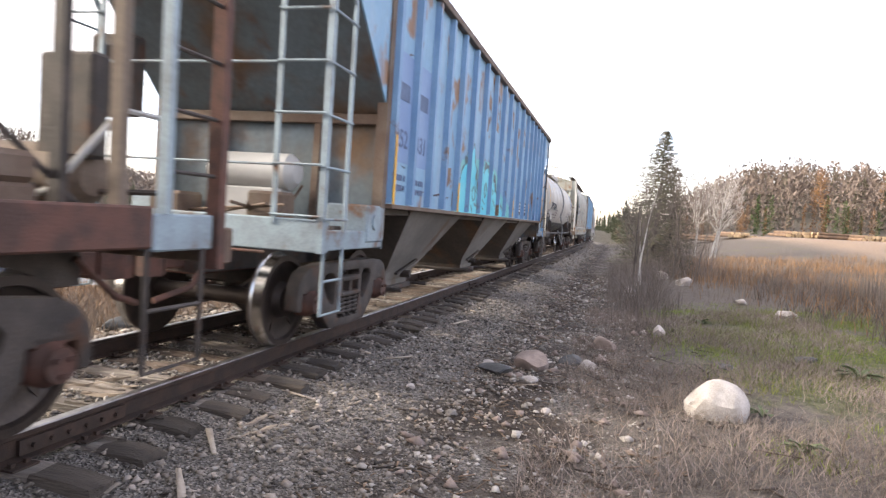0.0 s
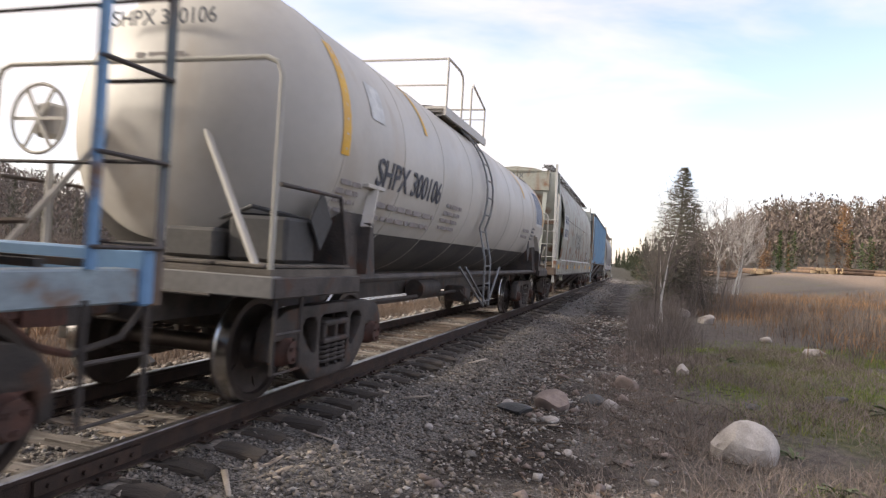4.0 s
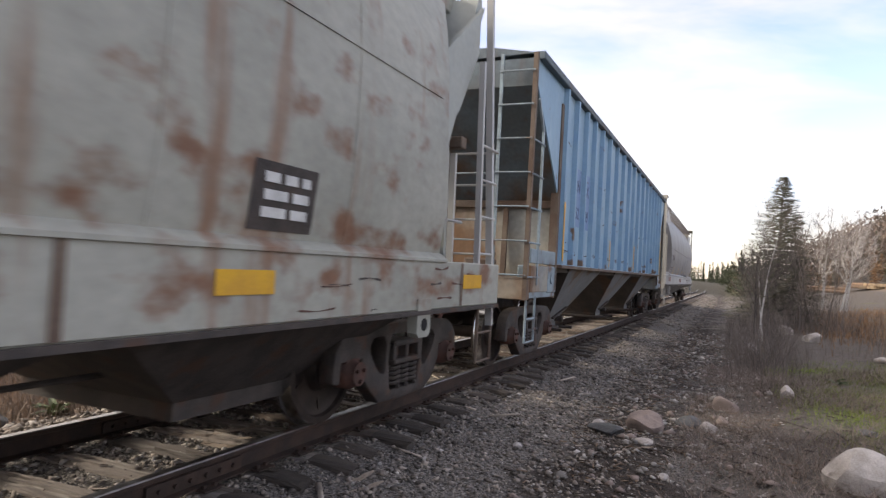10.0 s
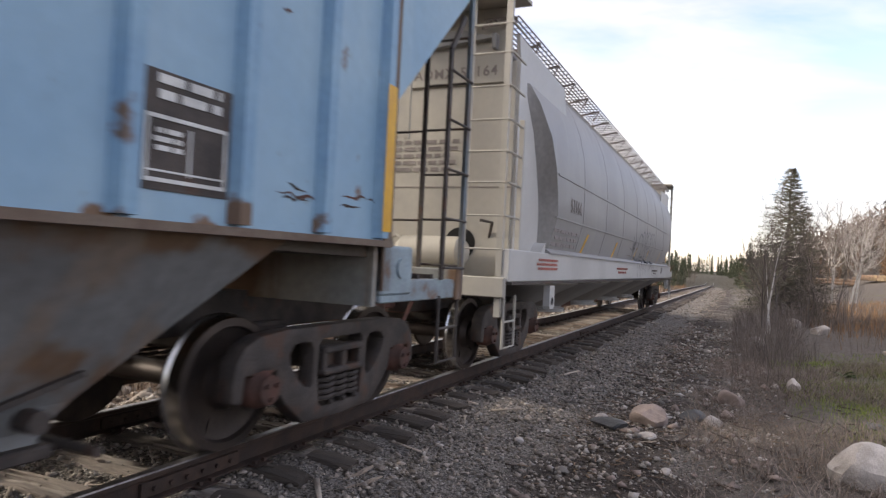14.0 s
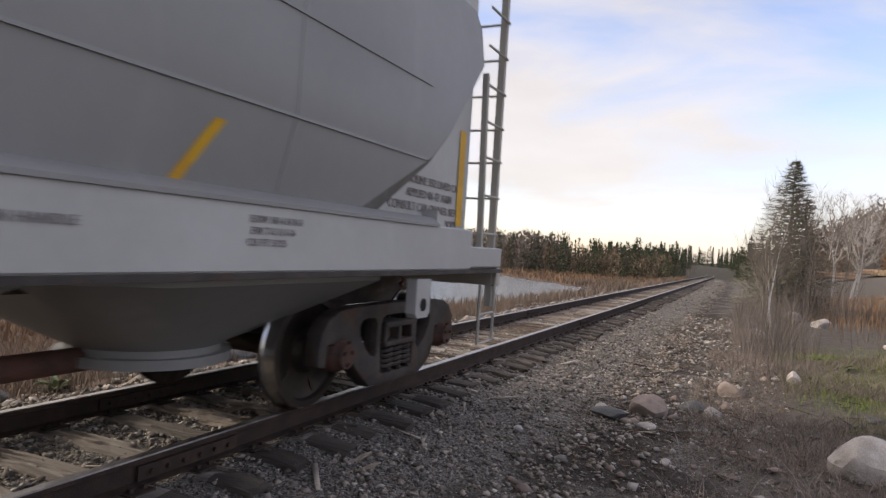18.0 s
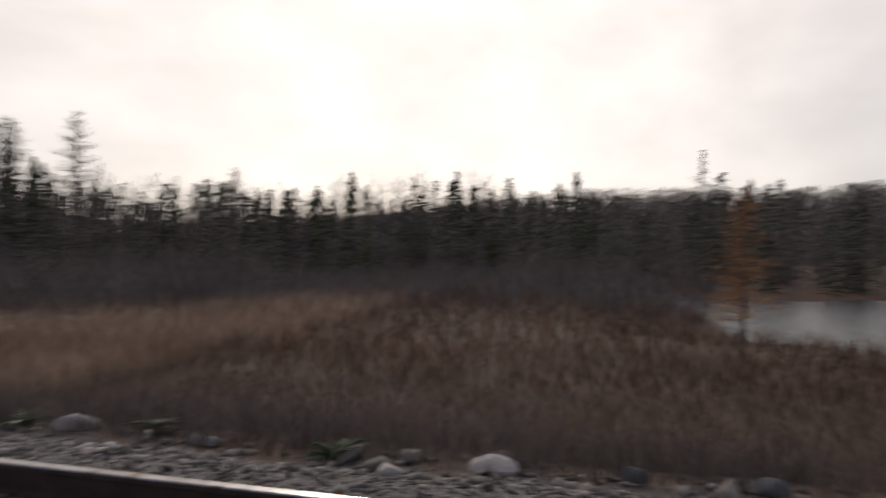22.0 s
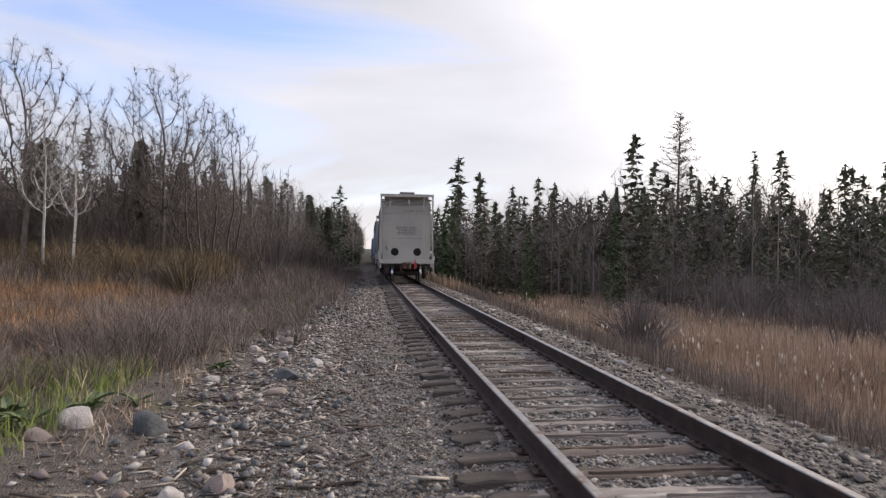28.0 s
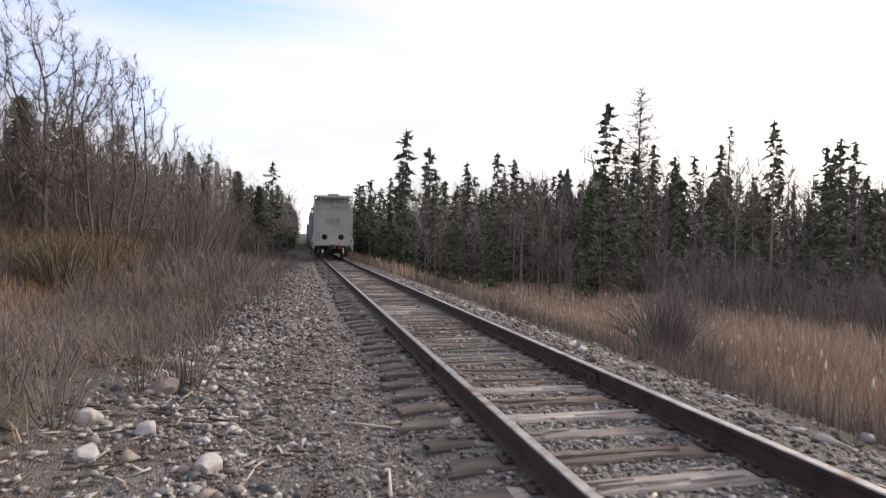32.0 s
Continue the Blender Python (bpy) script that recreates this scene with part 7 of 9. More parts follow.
def strewn(n, x0, x1, y0, y1, keep=None):
    xy = np.stack([RNG.uniform(x0, x1, n), RNG.uniform(y0, y1, n)], 1)
    xy[:, 0] += track_x(xy[:, 1])
    if keep is not None:
        xy = xy[RNG.random(n) < keep(xy[:, 0] - track_x(xy[:, 1]), xy[:, 1])]
    return xy


near_y = lambda u, y: np.clip(1.15 - np.maximum(np.abs(y + 4) - 9, 0) / 18, 0.10, 1)
stones("ballast", strewn(52000, -2.5, 3.1, -25, 22, near_y), 0.022, M["stone"], "grey crushed ballast between and beside the ties", 0.2)
stones("ballast", strewn(15000, -0.72, 0.72, -25, 22, near_y), 0.019, M["pebble"], "pale crushed stone between the rails", 0.1)
stones("ballast", strewn(17000, 1.2, 3.6, -24, 22, near_y), 0.012, M["stone"], "small grey gravel on the track shoulder")
stones("gravel", strewn(12000, 1.5, 4.4, -24, 22, near_y), 0.012, M["pebble"], "pale pebbles on bare dirt beside the track")
stones("gravel", strewn(2600, 1.3, 4.6, -24, 22, near_y), 0.022, M["pebble"], "pale stones on the track shoulder")
stones("ballast", strewn(6500, -3.4, -1.0, -40, 45), 0.038, M["stone"], "coarse ballast on the lake-side shoulder", 0.15)
stones("ballast", strewn(9000, 1.6, 4.6, -62, -23), 0.04, M["stone"], "coarse dark gravel along the track", 0.2)
stones("rubble", strewn(700, 2.4, 4.6, -60, -24), 0.07, M["dark_rock"], "dark broken stones along the track", 0.2)
stones("ballast", strewn(6000, -2.4, 3.0, -80, -22), 0.036, M["stone"], "ballast further along the track")
stones("ballast", strewn(5500, -2.4, 3.0, 24, 90), 0.036, M["stone"], "ballast further along the track")
stones("cobbles", strewn(320, 2.6, 4.3, -24, -5), 0.04, M["pebble"], "pale cobbles beside the track", 0.3)
stones("cobbles", strewn(80, 2.7, 4.4, 5, 24), 0.045, M["pebble"], "pale cobbles beside the track", 0.3)
stones("cobbles", strewn(90, -3.6, -2.4, -15, 40), 0.11, M["stone"], "grey cobbles at the foot of the bank", 0.3)


def chips(name, xy, ln, w, mat, label, category="wood scraps"):
    """Splinters, bark and sticks lying at all angles, joined."""
    n = len(xy)
    z = ground_z(xy[:, 0], xy[:, 1]) + 0.006
    a, b = RNG.random(n) * 6.28, RNG.uniform(-0.12, 0.18, n)
    half = ln * (0.25 + 0.9 * RNG.random(n) ** 2) / 2
    ww, hh = w * RNG.uniform(0.5, 1.3, n) / 2, w * RNG.uniform(0.2, 0.5, n)
    d, e = np.stack([np.cos(a) * half, np.sin(a) * half, b * half], 1), np.stack([-np.sin(a) * ww, np.cos(a) * ww, 0 * a], 1)
    c = np.concatenate([xy, z[:, None]], 1)
    up = np.stack([0 * a, 0 * a, hh], 1)
    lift = np.stack([0 * a, 0 * a, np.abs(b) * half], 1)
    pts = [c - d - e, c - d + e, c + d + e * 0.6, c + d - e * 0.6]
    v = np.stack([q + lift for q in pts] + [q + lift + up for q in pts], 1)
    f = (np.array([(0, 1, 2, 3), (7, 6, 5, 4), (0, 4, 5, 1), (1, 5, 6, 2), (2, 6, 7, 3), (3, 7, 4, 0)])[None] + (np.arange(n) * 8)[:, None, None]).reshape(-1, 4)
    return big_mesh(name, v.reshape(-1, 3), f, [mat], "stuff", label, category)


WOODS = {"pale": material("bleached_splinters", (0.42, 0.36, 0.30), (0.30, 0.25, 0.205), 3, 0.9, 0, 0.3, 30, island=0.35),
         "dark": material("rotten_splinters", (0.085, 0.062, 0.048), (0.05, 0.038, 0.03), 3, 0.9, 0, 0.3, 30, island=0.4),
         "brown": material("brown_bark_bits", (0.20, 0.135, 0.09), (0.13, 0.088, 0.06), 3, 0.9, 0, 0.3, 30, island=0.45)}
rubble = lambda u, y: np.clip(1.1 - np.abs(u - 3.35 - 0.02 * (y + 14)) / 1.3, 0, 1) * (0.35 + 0.65 * smooth01(wave(u, y, 0.7, 6.0), -0.6, 0.4))
chips("splinters", strewn(2600, 1.7, 5.2, -25, -4.5, rubble), 0.22, 0.022, WOODS["pale"], "bleached wood splinters and sticks on gravel")
chips("splinters", strewn(3000, 1.7, 5.2, -25, -4.5, rubble), 0.26, 0.03, WOODS["dark"], "dark rotten bark and splinters on gravel")
chips("splinters", strewn(5200, 1.4, 4.8, -24, -3.5), 0.07, 0.016, WOODS["brown"], "brown bark bits strewn on gravel")
chips("splinters", strewn(2600, 2.3, 4.6, 2.5, 24, lambda u, y: 0.3 + 0.7 * smooth01(wave(u, y, 0.6, 2.0), -0.3, 0.4)), 0.12, 0.016, WOODS["brown"], "brown bark bits strewn on dirt")
chips("splinters", strewn(420, 2.2, 5.4, 2.5, 26), 0.34, 0.02, WOODS["dark"], "dark sticks on the dirt beside the track")
chips("splinters", strewn(70, 1.25, 1.7, -22, 22), 0.4, 0.045, WOODS["pale"], "split tie wood along the rail")
chips("splinters", strewn(90, -0.65, 0.65, -22, 22), 0.34, 0.03, WOODS["pale"], "split tie wood between the rails")
stones("rubble", strewn(2400, 2.0, 5.0, -25, -4.5, rubble), 0.036, M["pebble"], "pale broken stones beside the track", 0.2)
stones("rubble", strewn(700, 2.2, 4.8, -25, -5, rubble), 0.045, M["pink_granite"], "pinkish broken stones beside the track", 0.2)
stones("rubble", strewn(800, 2.2, 5.0, -25, -5, rubble), 0.05, M["dark_rock"], "dark broken stones beside the track", 0.25)
stones("rubble", strewn(700, 2.4, 4.6, 3, 24, lambda u, y: np.clip(1.1 - np.abs(u - 3.4) / 1.1, 0, 1)), 0.035, M["pebble"], "pale broken stones on dirt", 0.2)
stones("rubble", strewn(220, 2.5, 4.4, 3, 24), 0.045, M["pink_granite"], "pinkish broken stones on dirt", 0.2)
stones("rubble", strewn(300, -3.3, -1.5, -40, 40), 0.06, M["pebble"], "pale stones on the lake-side shoulder", 0.2)


def rock(x, y, w, d, h, mat, label, seed, sink=0.3, group="rocks beside the track", cut=0.5):
    """A weathered stone: a lumpy ball with flattened faces."""
    rnd = random.Random(seed)
    bm = bmesh.new()
    bmesh.ops.create_icosphere(bm, subdivisions=3, radius=1.0)
    planes = [(Vector((rnd.uniform(-1, 1), rnd.uniform(-1, 1), rnd.uniform(-0.3, 1))).normalized(), rnd.uniform(1 - cut, 0.95)) for _ in range(9)]
    for v in bm.verts:
        p = v.co.copy()
        for nrm, q in planes:
            e = p.dot(nrm) - q
            if e > 0:
                p -= nrm * e * 0.92
        p += p.normalized() * 0.05 * noise.noise(p * 2.3 + Vector((seed, 0, 0)))
        p += p.normalized() * 0.02 * noise.noise(p * 7 + Vector((0, seed, 0)))
        v.co = Vector((p.x * w / 2, p.y * d / 2, p.z * h / 2))
    me = bpy.data.meshes.new("rock")
    bm.to_mesh(me)
    bm.free()
    me.materials.append(mat)
    me.shade_smooth()
    me.set_sharp_from_angle(angle=radians(30))
    ob = new("rock", me)
    z = float(ground_z(np.array([x]), np.array([y]))[0])
    ob.matrix_basis = pose(x, y, z + h * (0.5 - sink), rnd.uniform(-6, 6), rnd.uniform(-6, 6), rnd.uniform(0, 360))
    return tagged(ob, label, "rock", group)


rock(5.02, 6.45, 0.60, 0.57, 0.50, M["boulder"], "large rounded pale granite boulder in dry grass", 14, 0.34, "", 0.26)
for i, (x, y, w, d, h, k) in enumerate(((3.12, 7.95, 0.55, 0.42, 0.34, "pink_granite"), (2.75, 7.55, 0.60, 0.35, 0.16, "dark_rock"), (3.55, 8.55, 0.34, 0.30, 0.20, "dark_rock"), (3.78, 8.35, 0.26, 0.22, 0.20, "granite"),
                                        (3.95, 9.7, 0.40, 0.34, 0.28, "pink_granite"), (3.92, 8.9, 0.26, 0.2, 0.14, "pink_granite"), (3.2, 7.2, 0.22, 0.18, 0.08, "granite"), (4.74, 10.6, 0.22, 0.2, 0.26, "granite"), (6.6, 9.9, 0.42, 0.24, 0.12, "dark_rock"),
                                        (4.38, 17.9, 0.55, 0.45, 0.40, "granite"), (2.62, 7.75, 0.22, 0.18, 0.14, "granite"), (3.5, 6.15, 0.12, 0.10, 0.07, "granite"), (2.12, 6.25, 0.10, 0.09, 0.08, "granite"), (7.5, 15.0, 0.5, 0.4, 0.22, "granite"), (7.0, 17.2, 0.4, 0.3, 0.2, "granite"),
                                        (6.0, 21.0, 0.6, 0.5, 0.4, "granite"), (5.5, 24.5, 0.6, 0.5, 0.45, "granite"), (7.4, 8.1, 0.2, 0.16, 0.08, "granite"), (5.4, 8.6, 0.28, 0.2, 0.1, "dark_rock"),
                                        (3.98, -14.1, 0.44, 0.34, 0.30, "dark_rock"), (3.3, -20.4, 0.62, 0.42, 0.22, "pink_granite"), (2.6, -17.8, 0.24, 0.2, 0.18, "granite"), (3.52, -18.35, 0.28, 0.2, 0.16, "granite"), (3.18, -9.55, 0.24, 0.16, 0.09, "granite"),
                                        (2.69, -9.9, 0.18, 0.16, 0.16, "granite"), (1.68, -11.3, 0.14, 0.12, 0.10, "granite"), (3.1, -11.2, 0.30, 0.22, 0.16, "granite"), (3.25, -11.6, 0.26, 0.22, 0.18, "granite"), (3.05, -12.6, 0.30, 0.24, 0.2, "pink_granite"), (3.35, -12.4, 0.2, 0.18, 0.14, "granite"),
                                        (4.4, -9.6, 0.3, 0.24, 0.2, "granite"), (4.1, -9.4, 0.24, 0.2, 0.18, "granite"), (3.7, -19.2, 0.3, 0.24, 0.16, "granite"), (3.2, -18.9, 0.24, 0.2, 0.16, "granite"), (3.0, -16.0, 0.3, 0.22, 0.14, "pink_granite"), (3.9, -16.6, 0.24, 0.2, 0.16, "granite"),
                                        (2.95, -16.9, 0.50, 0.4, 0.2, "dark_rock"), (4.6, -14.1, 0.4, 0.34, 0.26, "granite"), (4.75, -13.6, 0.26, 0.2, 0.14, "pink_granite"), (3.4, -22.0, 0.4, 0.3, 0.2, "granite"), (3.1, -22.8, 0.3, 0.24, 0.16, "granite"), (3.5, -21.4, 0.24, 0.22, 0.16, "granite"),
                                        (-3.1, 3.4, 0.34, 0.26, 0.2, "dark_rock"), (-3.3, 4.6, 0.4, 0.3, 0.24, "dark_rock"), (-3.0, -1.2, 0.5, 0.34, 0.2, "granite"), (-3.1, 1.0, 0.34, 0.28, 0.18, "dark_rock"), (-3.2, 0.0, 0.3, 0.26, 0.2, "dark_rock"), (-3.2, -5.5, 0.5, 0.34, 0.24, "granite"), (-3.3, 8.4, 0.7, 0.45, 0.34, "dark_rock"), (-3.2, 12.0, 0.5, 0.4, 0.3, "dark_rock"))):
    rock(x, y, w, d, h, M[k], {"pink_granite": "pinkish granite stone half sunk in dirt", "dark_rock": "dark grey stone half sunk in dirt", "granite": "pale granite stone half sunk in dirt"}[k], 20 + i)

# ---- plants ----
M["bark"] = material("grey_bark", (0.125, 0.105, 0.092), (0.08, 0.068, 0.06), 5, 0.9, 0, 0.5, 30, stretch=(3, 3, 0.6))
M["birch_bark"] = material("white_birch_bark", (0.62, 0.59, 0.55), (0.5, 0.47, 0.43), 3, 0.8, 0, 0.2, 30, stain=(0.09, 0.075, 0.065), stain_scale=5, stain_from=0.6, stain_to=0.66, stretch=(0.6, 0.6, 3))
M["twig"] = material("grey_brown_twigs", (0.19, 0.158, 0.14), (0.125, 0.104, 0.092), 0.4, 0.9, island=0.35)
M["pale_twig"] = material("pale_twigs", (0.50, 0.465, 0.44), (0.37, 0.335, 0.31), 0.4, 0.9, island=0.3)
M["needle"] = material("dark_spruce_needles", (0.078, 0.09, 0.05), (0.05, 0.061, 0.035), 0.5, 0.8, island=0.5)
M["needle_far"] = material("weathered_spruce_needles", (0.115, 0.112, 0.07), (0.075, 0.076, 0.048), 0.5, 0.85, island=0.5)
M["needle_green"] = material("green_pine_needles", (0.065, 0.10, 0.030), (0.045, 0.07, 0.022), 0.5, 0.8, island=0.45)
M["needle_dull"] = material("dull_spruce_needles", (0.17, 0.16, 0.115), (0.105, 0.104, 0.075), 0.8, 0.85, island=0.5)
M["larch"] = material("rusty_larch_needles", (0.21, 0.12, 0.062), (0.15, 0.088, 0.05), 0.5, 0.9, island=0.4)
M["larch_orange"] = material("orange_larch_needles", (0.40, 0.20, 0.075), (0.28, 0.14, 0.055), 0.5, 0.9, island=0.4)
M["larch_brown"] = material("fading_larch_twigs", (0.20, 0.14, 0.095), (0.14, 0.10, 0.07), 0.5, 0.9, island=0.4)
M["larch_bare"] = material("bare_larch_twigs", (0.25, 0.205, 0.165), (0.17, 0.14, 0.115), 0.5, 0.9, island=0.3)
M["dry_grass"] = material("tan_dry_grass", (0.50, 0.365, 0.255), (0.37, 0.265, 0.18), 0.12, 0.9, island=0.4)
M["orange_grass"] = material("rusty_sedge", (0.235, 0.145, 0.085), (0.16, 0.10, 0.062), 0.12, 0.9, island=0.4)
M["dull_grass"] = material("dull_dead_stems", (0.205, 0.158, 0.125), (0.14, 0.108, 0.086), 0.15, 0.9, island=0.45)
M["green_grass"] = material("green_grass", (0.19, 0.25, 0.045), (0.165, 0.18, 0.05), 0.6, 0.85, island=0.35)
M["rust_grass"] = material("rust_orange_grass", (0.30, 0.17, 0.085), (0.205, 0.122, 0.07), 0.35, 0.9, island=0.45)
M["straw"] = material("bleached_straw", (0.28, 0.226, 0.194), (0.175, 0.14, 0.12), 0.3, 0.9, island=0.4)
M["wood_twig"] = material("dark_wood_twigs", (0.205, 0.168, 0.147), (0.135, 0.11, 0.097), 0.3, 0.9, island=0.4)
M["dull_twig"] = material("dull_brush_stems", (0.20, 0.155, 0.13), (0.13, 0.102, 0.087), 0.3, 0.9, island=0.45)
M["green_brown"] = material("olive_scrub", (0.16, 0.14, 0.05), (0.11, 0.10, 0.04), 0.4, 0.9, island=0.4)
M["cattail"] = material("pale_cattail_heads", (0.55, 0.47, 0.37), (0.42, 0.33, 0.24), 2, 0.95, island=0.35)
M["leaf"] = material("broad_green_leaves", (0.10, 0.13, 0.055), (0.075, 0.10, 0.042), 4, 0.6, island=0.3)
M["brown_leaf"] = material("russet_scrub", (0.18, 0.12, 0.062), (0.125, 0.09, 0.05), 0.3, 0.9, island=0.5)


def blades(name, xy, h, w, mat, label, lean=0.35, category="grass", base=None, idx_extra=None):
    """Upright tapering stems: two bent triangles each, joined."""
    n = len(xy)
    z = ground_z(xy[:, 0], xy[:, 1]) - 0.03 if base is None else base
    hh = h * (0.45 + 0.75 * RNG.random(n))
    a = RNG.random(n) * 6.28
    dx, dy = np.cos(a) * w / 2, np.sin(a) * w / 2
    b, q = RNG.random(n) * 6.28, lean * RNG.random(n) * hh
    mx, my, tx, ty = np.cos(b) * q * 0.35, np.sin(b) * q * 0.35, np.cos(b) * q, np.sin(b) * q
    x, y = xy[:, 0], xy[:, 1]
    p = np.stack([np.stack([x - dx, y - dy, z], 1), np.stack([x + dx, y + dy, z], 1), np.stack([x + mx + dx * 0.8, y + my + dy * 0.8, z + hh * 0.55], 1), np.stack([x + mx - dx * 0.8, y + my - dy * 0.8, z + hh * 0.55], 1),
                  np.stack([x + tx, y + ty, z + hh], 1)], 1)
    f = (np.array([(0, 1, 2), (0, 2, 3), (3, 2, 4)])[None] + (np.arange(n) * 5)[:, None, None]).reshape(-1, 3)
    return big_mesh(name, p.reshape(-1, 3), f, [mat], "stuff", label, category)


def patchy(scale, seed, lo, hi):
    return lambda u, y: smooth01(wave(u, y, scale, seed), lo, hi)


def on_land(xy):
    return xy[lake_side(xy[:, 0], xy[:, 1]) > 0.3]


blades("sedge", on_land(strewn(36000, -9, -2.9, -14, 30)), 0.32, 0.010, M["dull_grass"], "dull brown dead stems on the lake-side bank", 0.95)
blades("sedge", on_land(strewn(24000, -14, -4.4, -14, 34)), 0.36, 0.016, M["orange_grass"], "rusty sedge between track and lake", 1.1)
blades("sedge", on_land(strewn(15000, -38, -9, -24, 14)), 0.6, 0.05, M["orange_grass"], "rusty marsh sedge", 0.8)
blades("sedge", on_land(strewn(9000, -12, -2.9, 28, 95)), 0.6, 0.05, M["dull_grass"], "dull bank grass along the track", 0.5)
blades("sedge", on_land(strewn(9000, -70, -3, 60, 120)), 0.7, 0.10, M["orange_grass"], "rusty sedge beyond the lake", 0.7)
blades("cattails", strewn(34000, -17, -5.0, -46, -9, lambda u, y: 1 - 0.9 * (np.hypot(u + 6.0, y + 25.2) < 1.7)), 0.72, 0.018, M["dry_grass"], "tan dry cattail reeds beside the track", 0.28)
blades("cattails", strewn(15000, -5.4, -2.9, -46, 2), 0.50, 0.012, M["dull_grass"], "grey-brown stems along the bank", 0.4)
blades("cattails", strewn(14000, -30, -12, -60, -8), 0.80, 0.045, M["dry_grass"], "tan dry reeds in the marsh", 0.3)
blades("cattails", strewn(9000, -12, -3.0, -90, -44), 0.85, 0.06, M["dry_grass"], "tan dry reeds in the marsh", 0.3)
xy = strewn(700, -15, -4.0, -44, -10)
z = ground_z(xy[:, 0], xy[:, 1]) + RNG.uniform(0.62, 1.0, len(xy))
n = len(xy)
p = OCT_V[None] * np.array([0.022, 0.022, 0.085]) * (0.8 + 0.5 * RNG.random((n, 1, 1))) + np.concatenate([xy, z[:, None]], 1)[:, None, :]
big_mesh("cattail_heads", p.reshape(-1, 3), (OCT_F[None] + (np.arange(n) * 6)[:, None, None]).reshape(-1, 3), [M["cattail"]], "stuff", "pale fluffy cattail heads", "reeds")

blades("dead_grass", strewn(42000, 3.5, 7.8, 2.0, 15, patchy(0.8, 3.0, -0.8, 0.2)), 0.17, 0.006, M["straw"], "short bleached dead stems and twigs on bare ground", 2.2)
blades("dead_grass", strewn(9000, 4.0, 9.5, -15, -5, patchy(0.8, 3.0, -0.6, 0.3)), 0.17, 0.007, M["straw"], "short bleached dead stems on bare ground", 2.0)
blades("dead_grass", strewn(5000, 2.4, 4.2, 4, 22, patchy(0.6, 8.0, 0.1, 0.6)), 0.10, 0.007, M["dull_grass"], "sparse dead stems on dirt", 1.5)
GREENS = ((6.3, 9.6, 1.3), (7.6, 9.2, 1.2), (5.5, 10.8, 0.9), (8.6, 11.0, 1.3), (6.8, 12.2, 1.1), (5.2, 14.2, 0.8), (9.6, 9.6, 1.2), (6.1, 10.5, 0.9), (6.8, 12.8, 1.0), (7.2, 15.2, 1.2), (8.2, 14.5, 1.2), (5.7, 11.3, 0.7), (5.6, 5.4, 0.35), (6.6, 6.2, 0.4), (5.5, 7.6, 0.4))
blades("green_grass", strewn(75000, 4.6, 11, 4.8, 17, lambda u, y: np.clip(sum(np.exp(-((u - a) ** 2 + (y - b) ** 2) / (r * r)) for a, b, r in GREENS), 0, 1) * (0.35 + 0.65 * smooth01(wave(u, y, 0.5, 5.0), -0.4, 0.3))), 0.10, 0.009, M["green_grass"], "patches of short green grass", 0.9)
blades("tall_grass", strewn(15000, 6.0, 18, 12, 44, lambda u, y: smooth01(u * 0.9 + y * 0.25, 9.5, 14) * (0.25 + 0.75 * smooth01(wave(u, y, 2.2, 7.0), -0.3, 0.5))), 0.42, 0.018, M["rust_grass"], "tall rusty dead grass and weeds", 0.6)
blades("tall_grass", strewn(9000, 6, 20, 11, 40, lambda u, y: smooth01(u * 0.9 + y * 0.25, 9, 14)), 0.45, 0.014, M["dull_grass"], "dull weed stems among the grass", 0.5)
blades("weeds", strewn(2600, 9.5, 15, 11, 20), 0.8, 0.02, M["twig"], "dark dry weed stems", 0.25)
blades("brush", strewn(700, 3.9, 5.2, 11, 26), 0.7, 0.007, M["twig"], "grey leafless brush beside the track", 0.4)
blades("tall_grass", strewn(11000, 4.8, 12, -17, -10.5, lambda u, y: smooth01(-y - 0.6 * (u - 4), 10.5, 13)), 0.27, 0.012, M["green_grass"], "yellow-green grass beside the track", 0.8)
blades("tall_grass", strewn(9000, 4.2, 12, -24, -6, lambda u, y: smooth01(wave(u, y, 1.1, 2.0), -0.6, 0.2)), 0.30, 0.010, M["dry_grass"], "dry grass beside the track", 1.2)
blades("brush", strewn(7000, 9, 34, -60, -30), 0.7, 0.03, M["brown_leaf"], "russet scrub before the trees", 0.5)
blades("brush", strewn(9000, -46, -22, -70, 4), 1.6, 0.05, M["twig"], "grey leafless willow brush at the forest edge", 0.3)


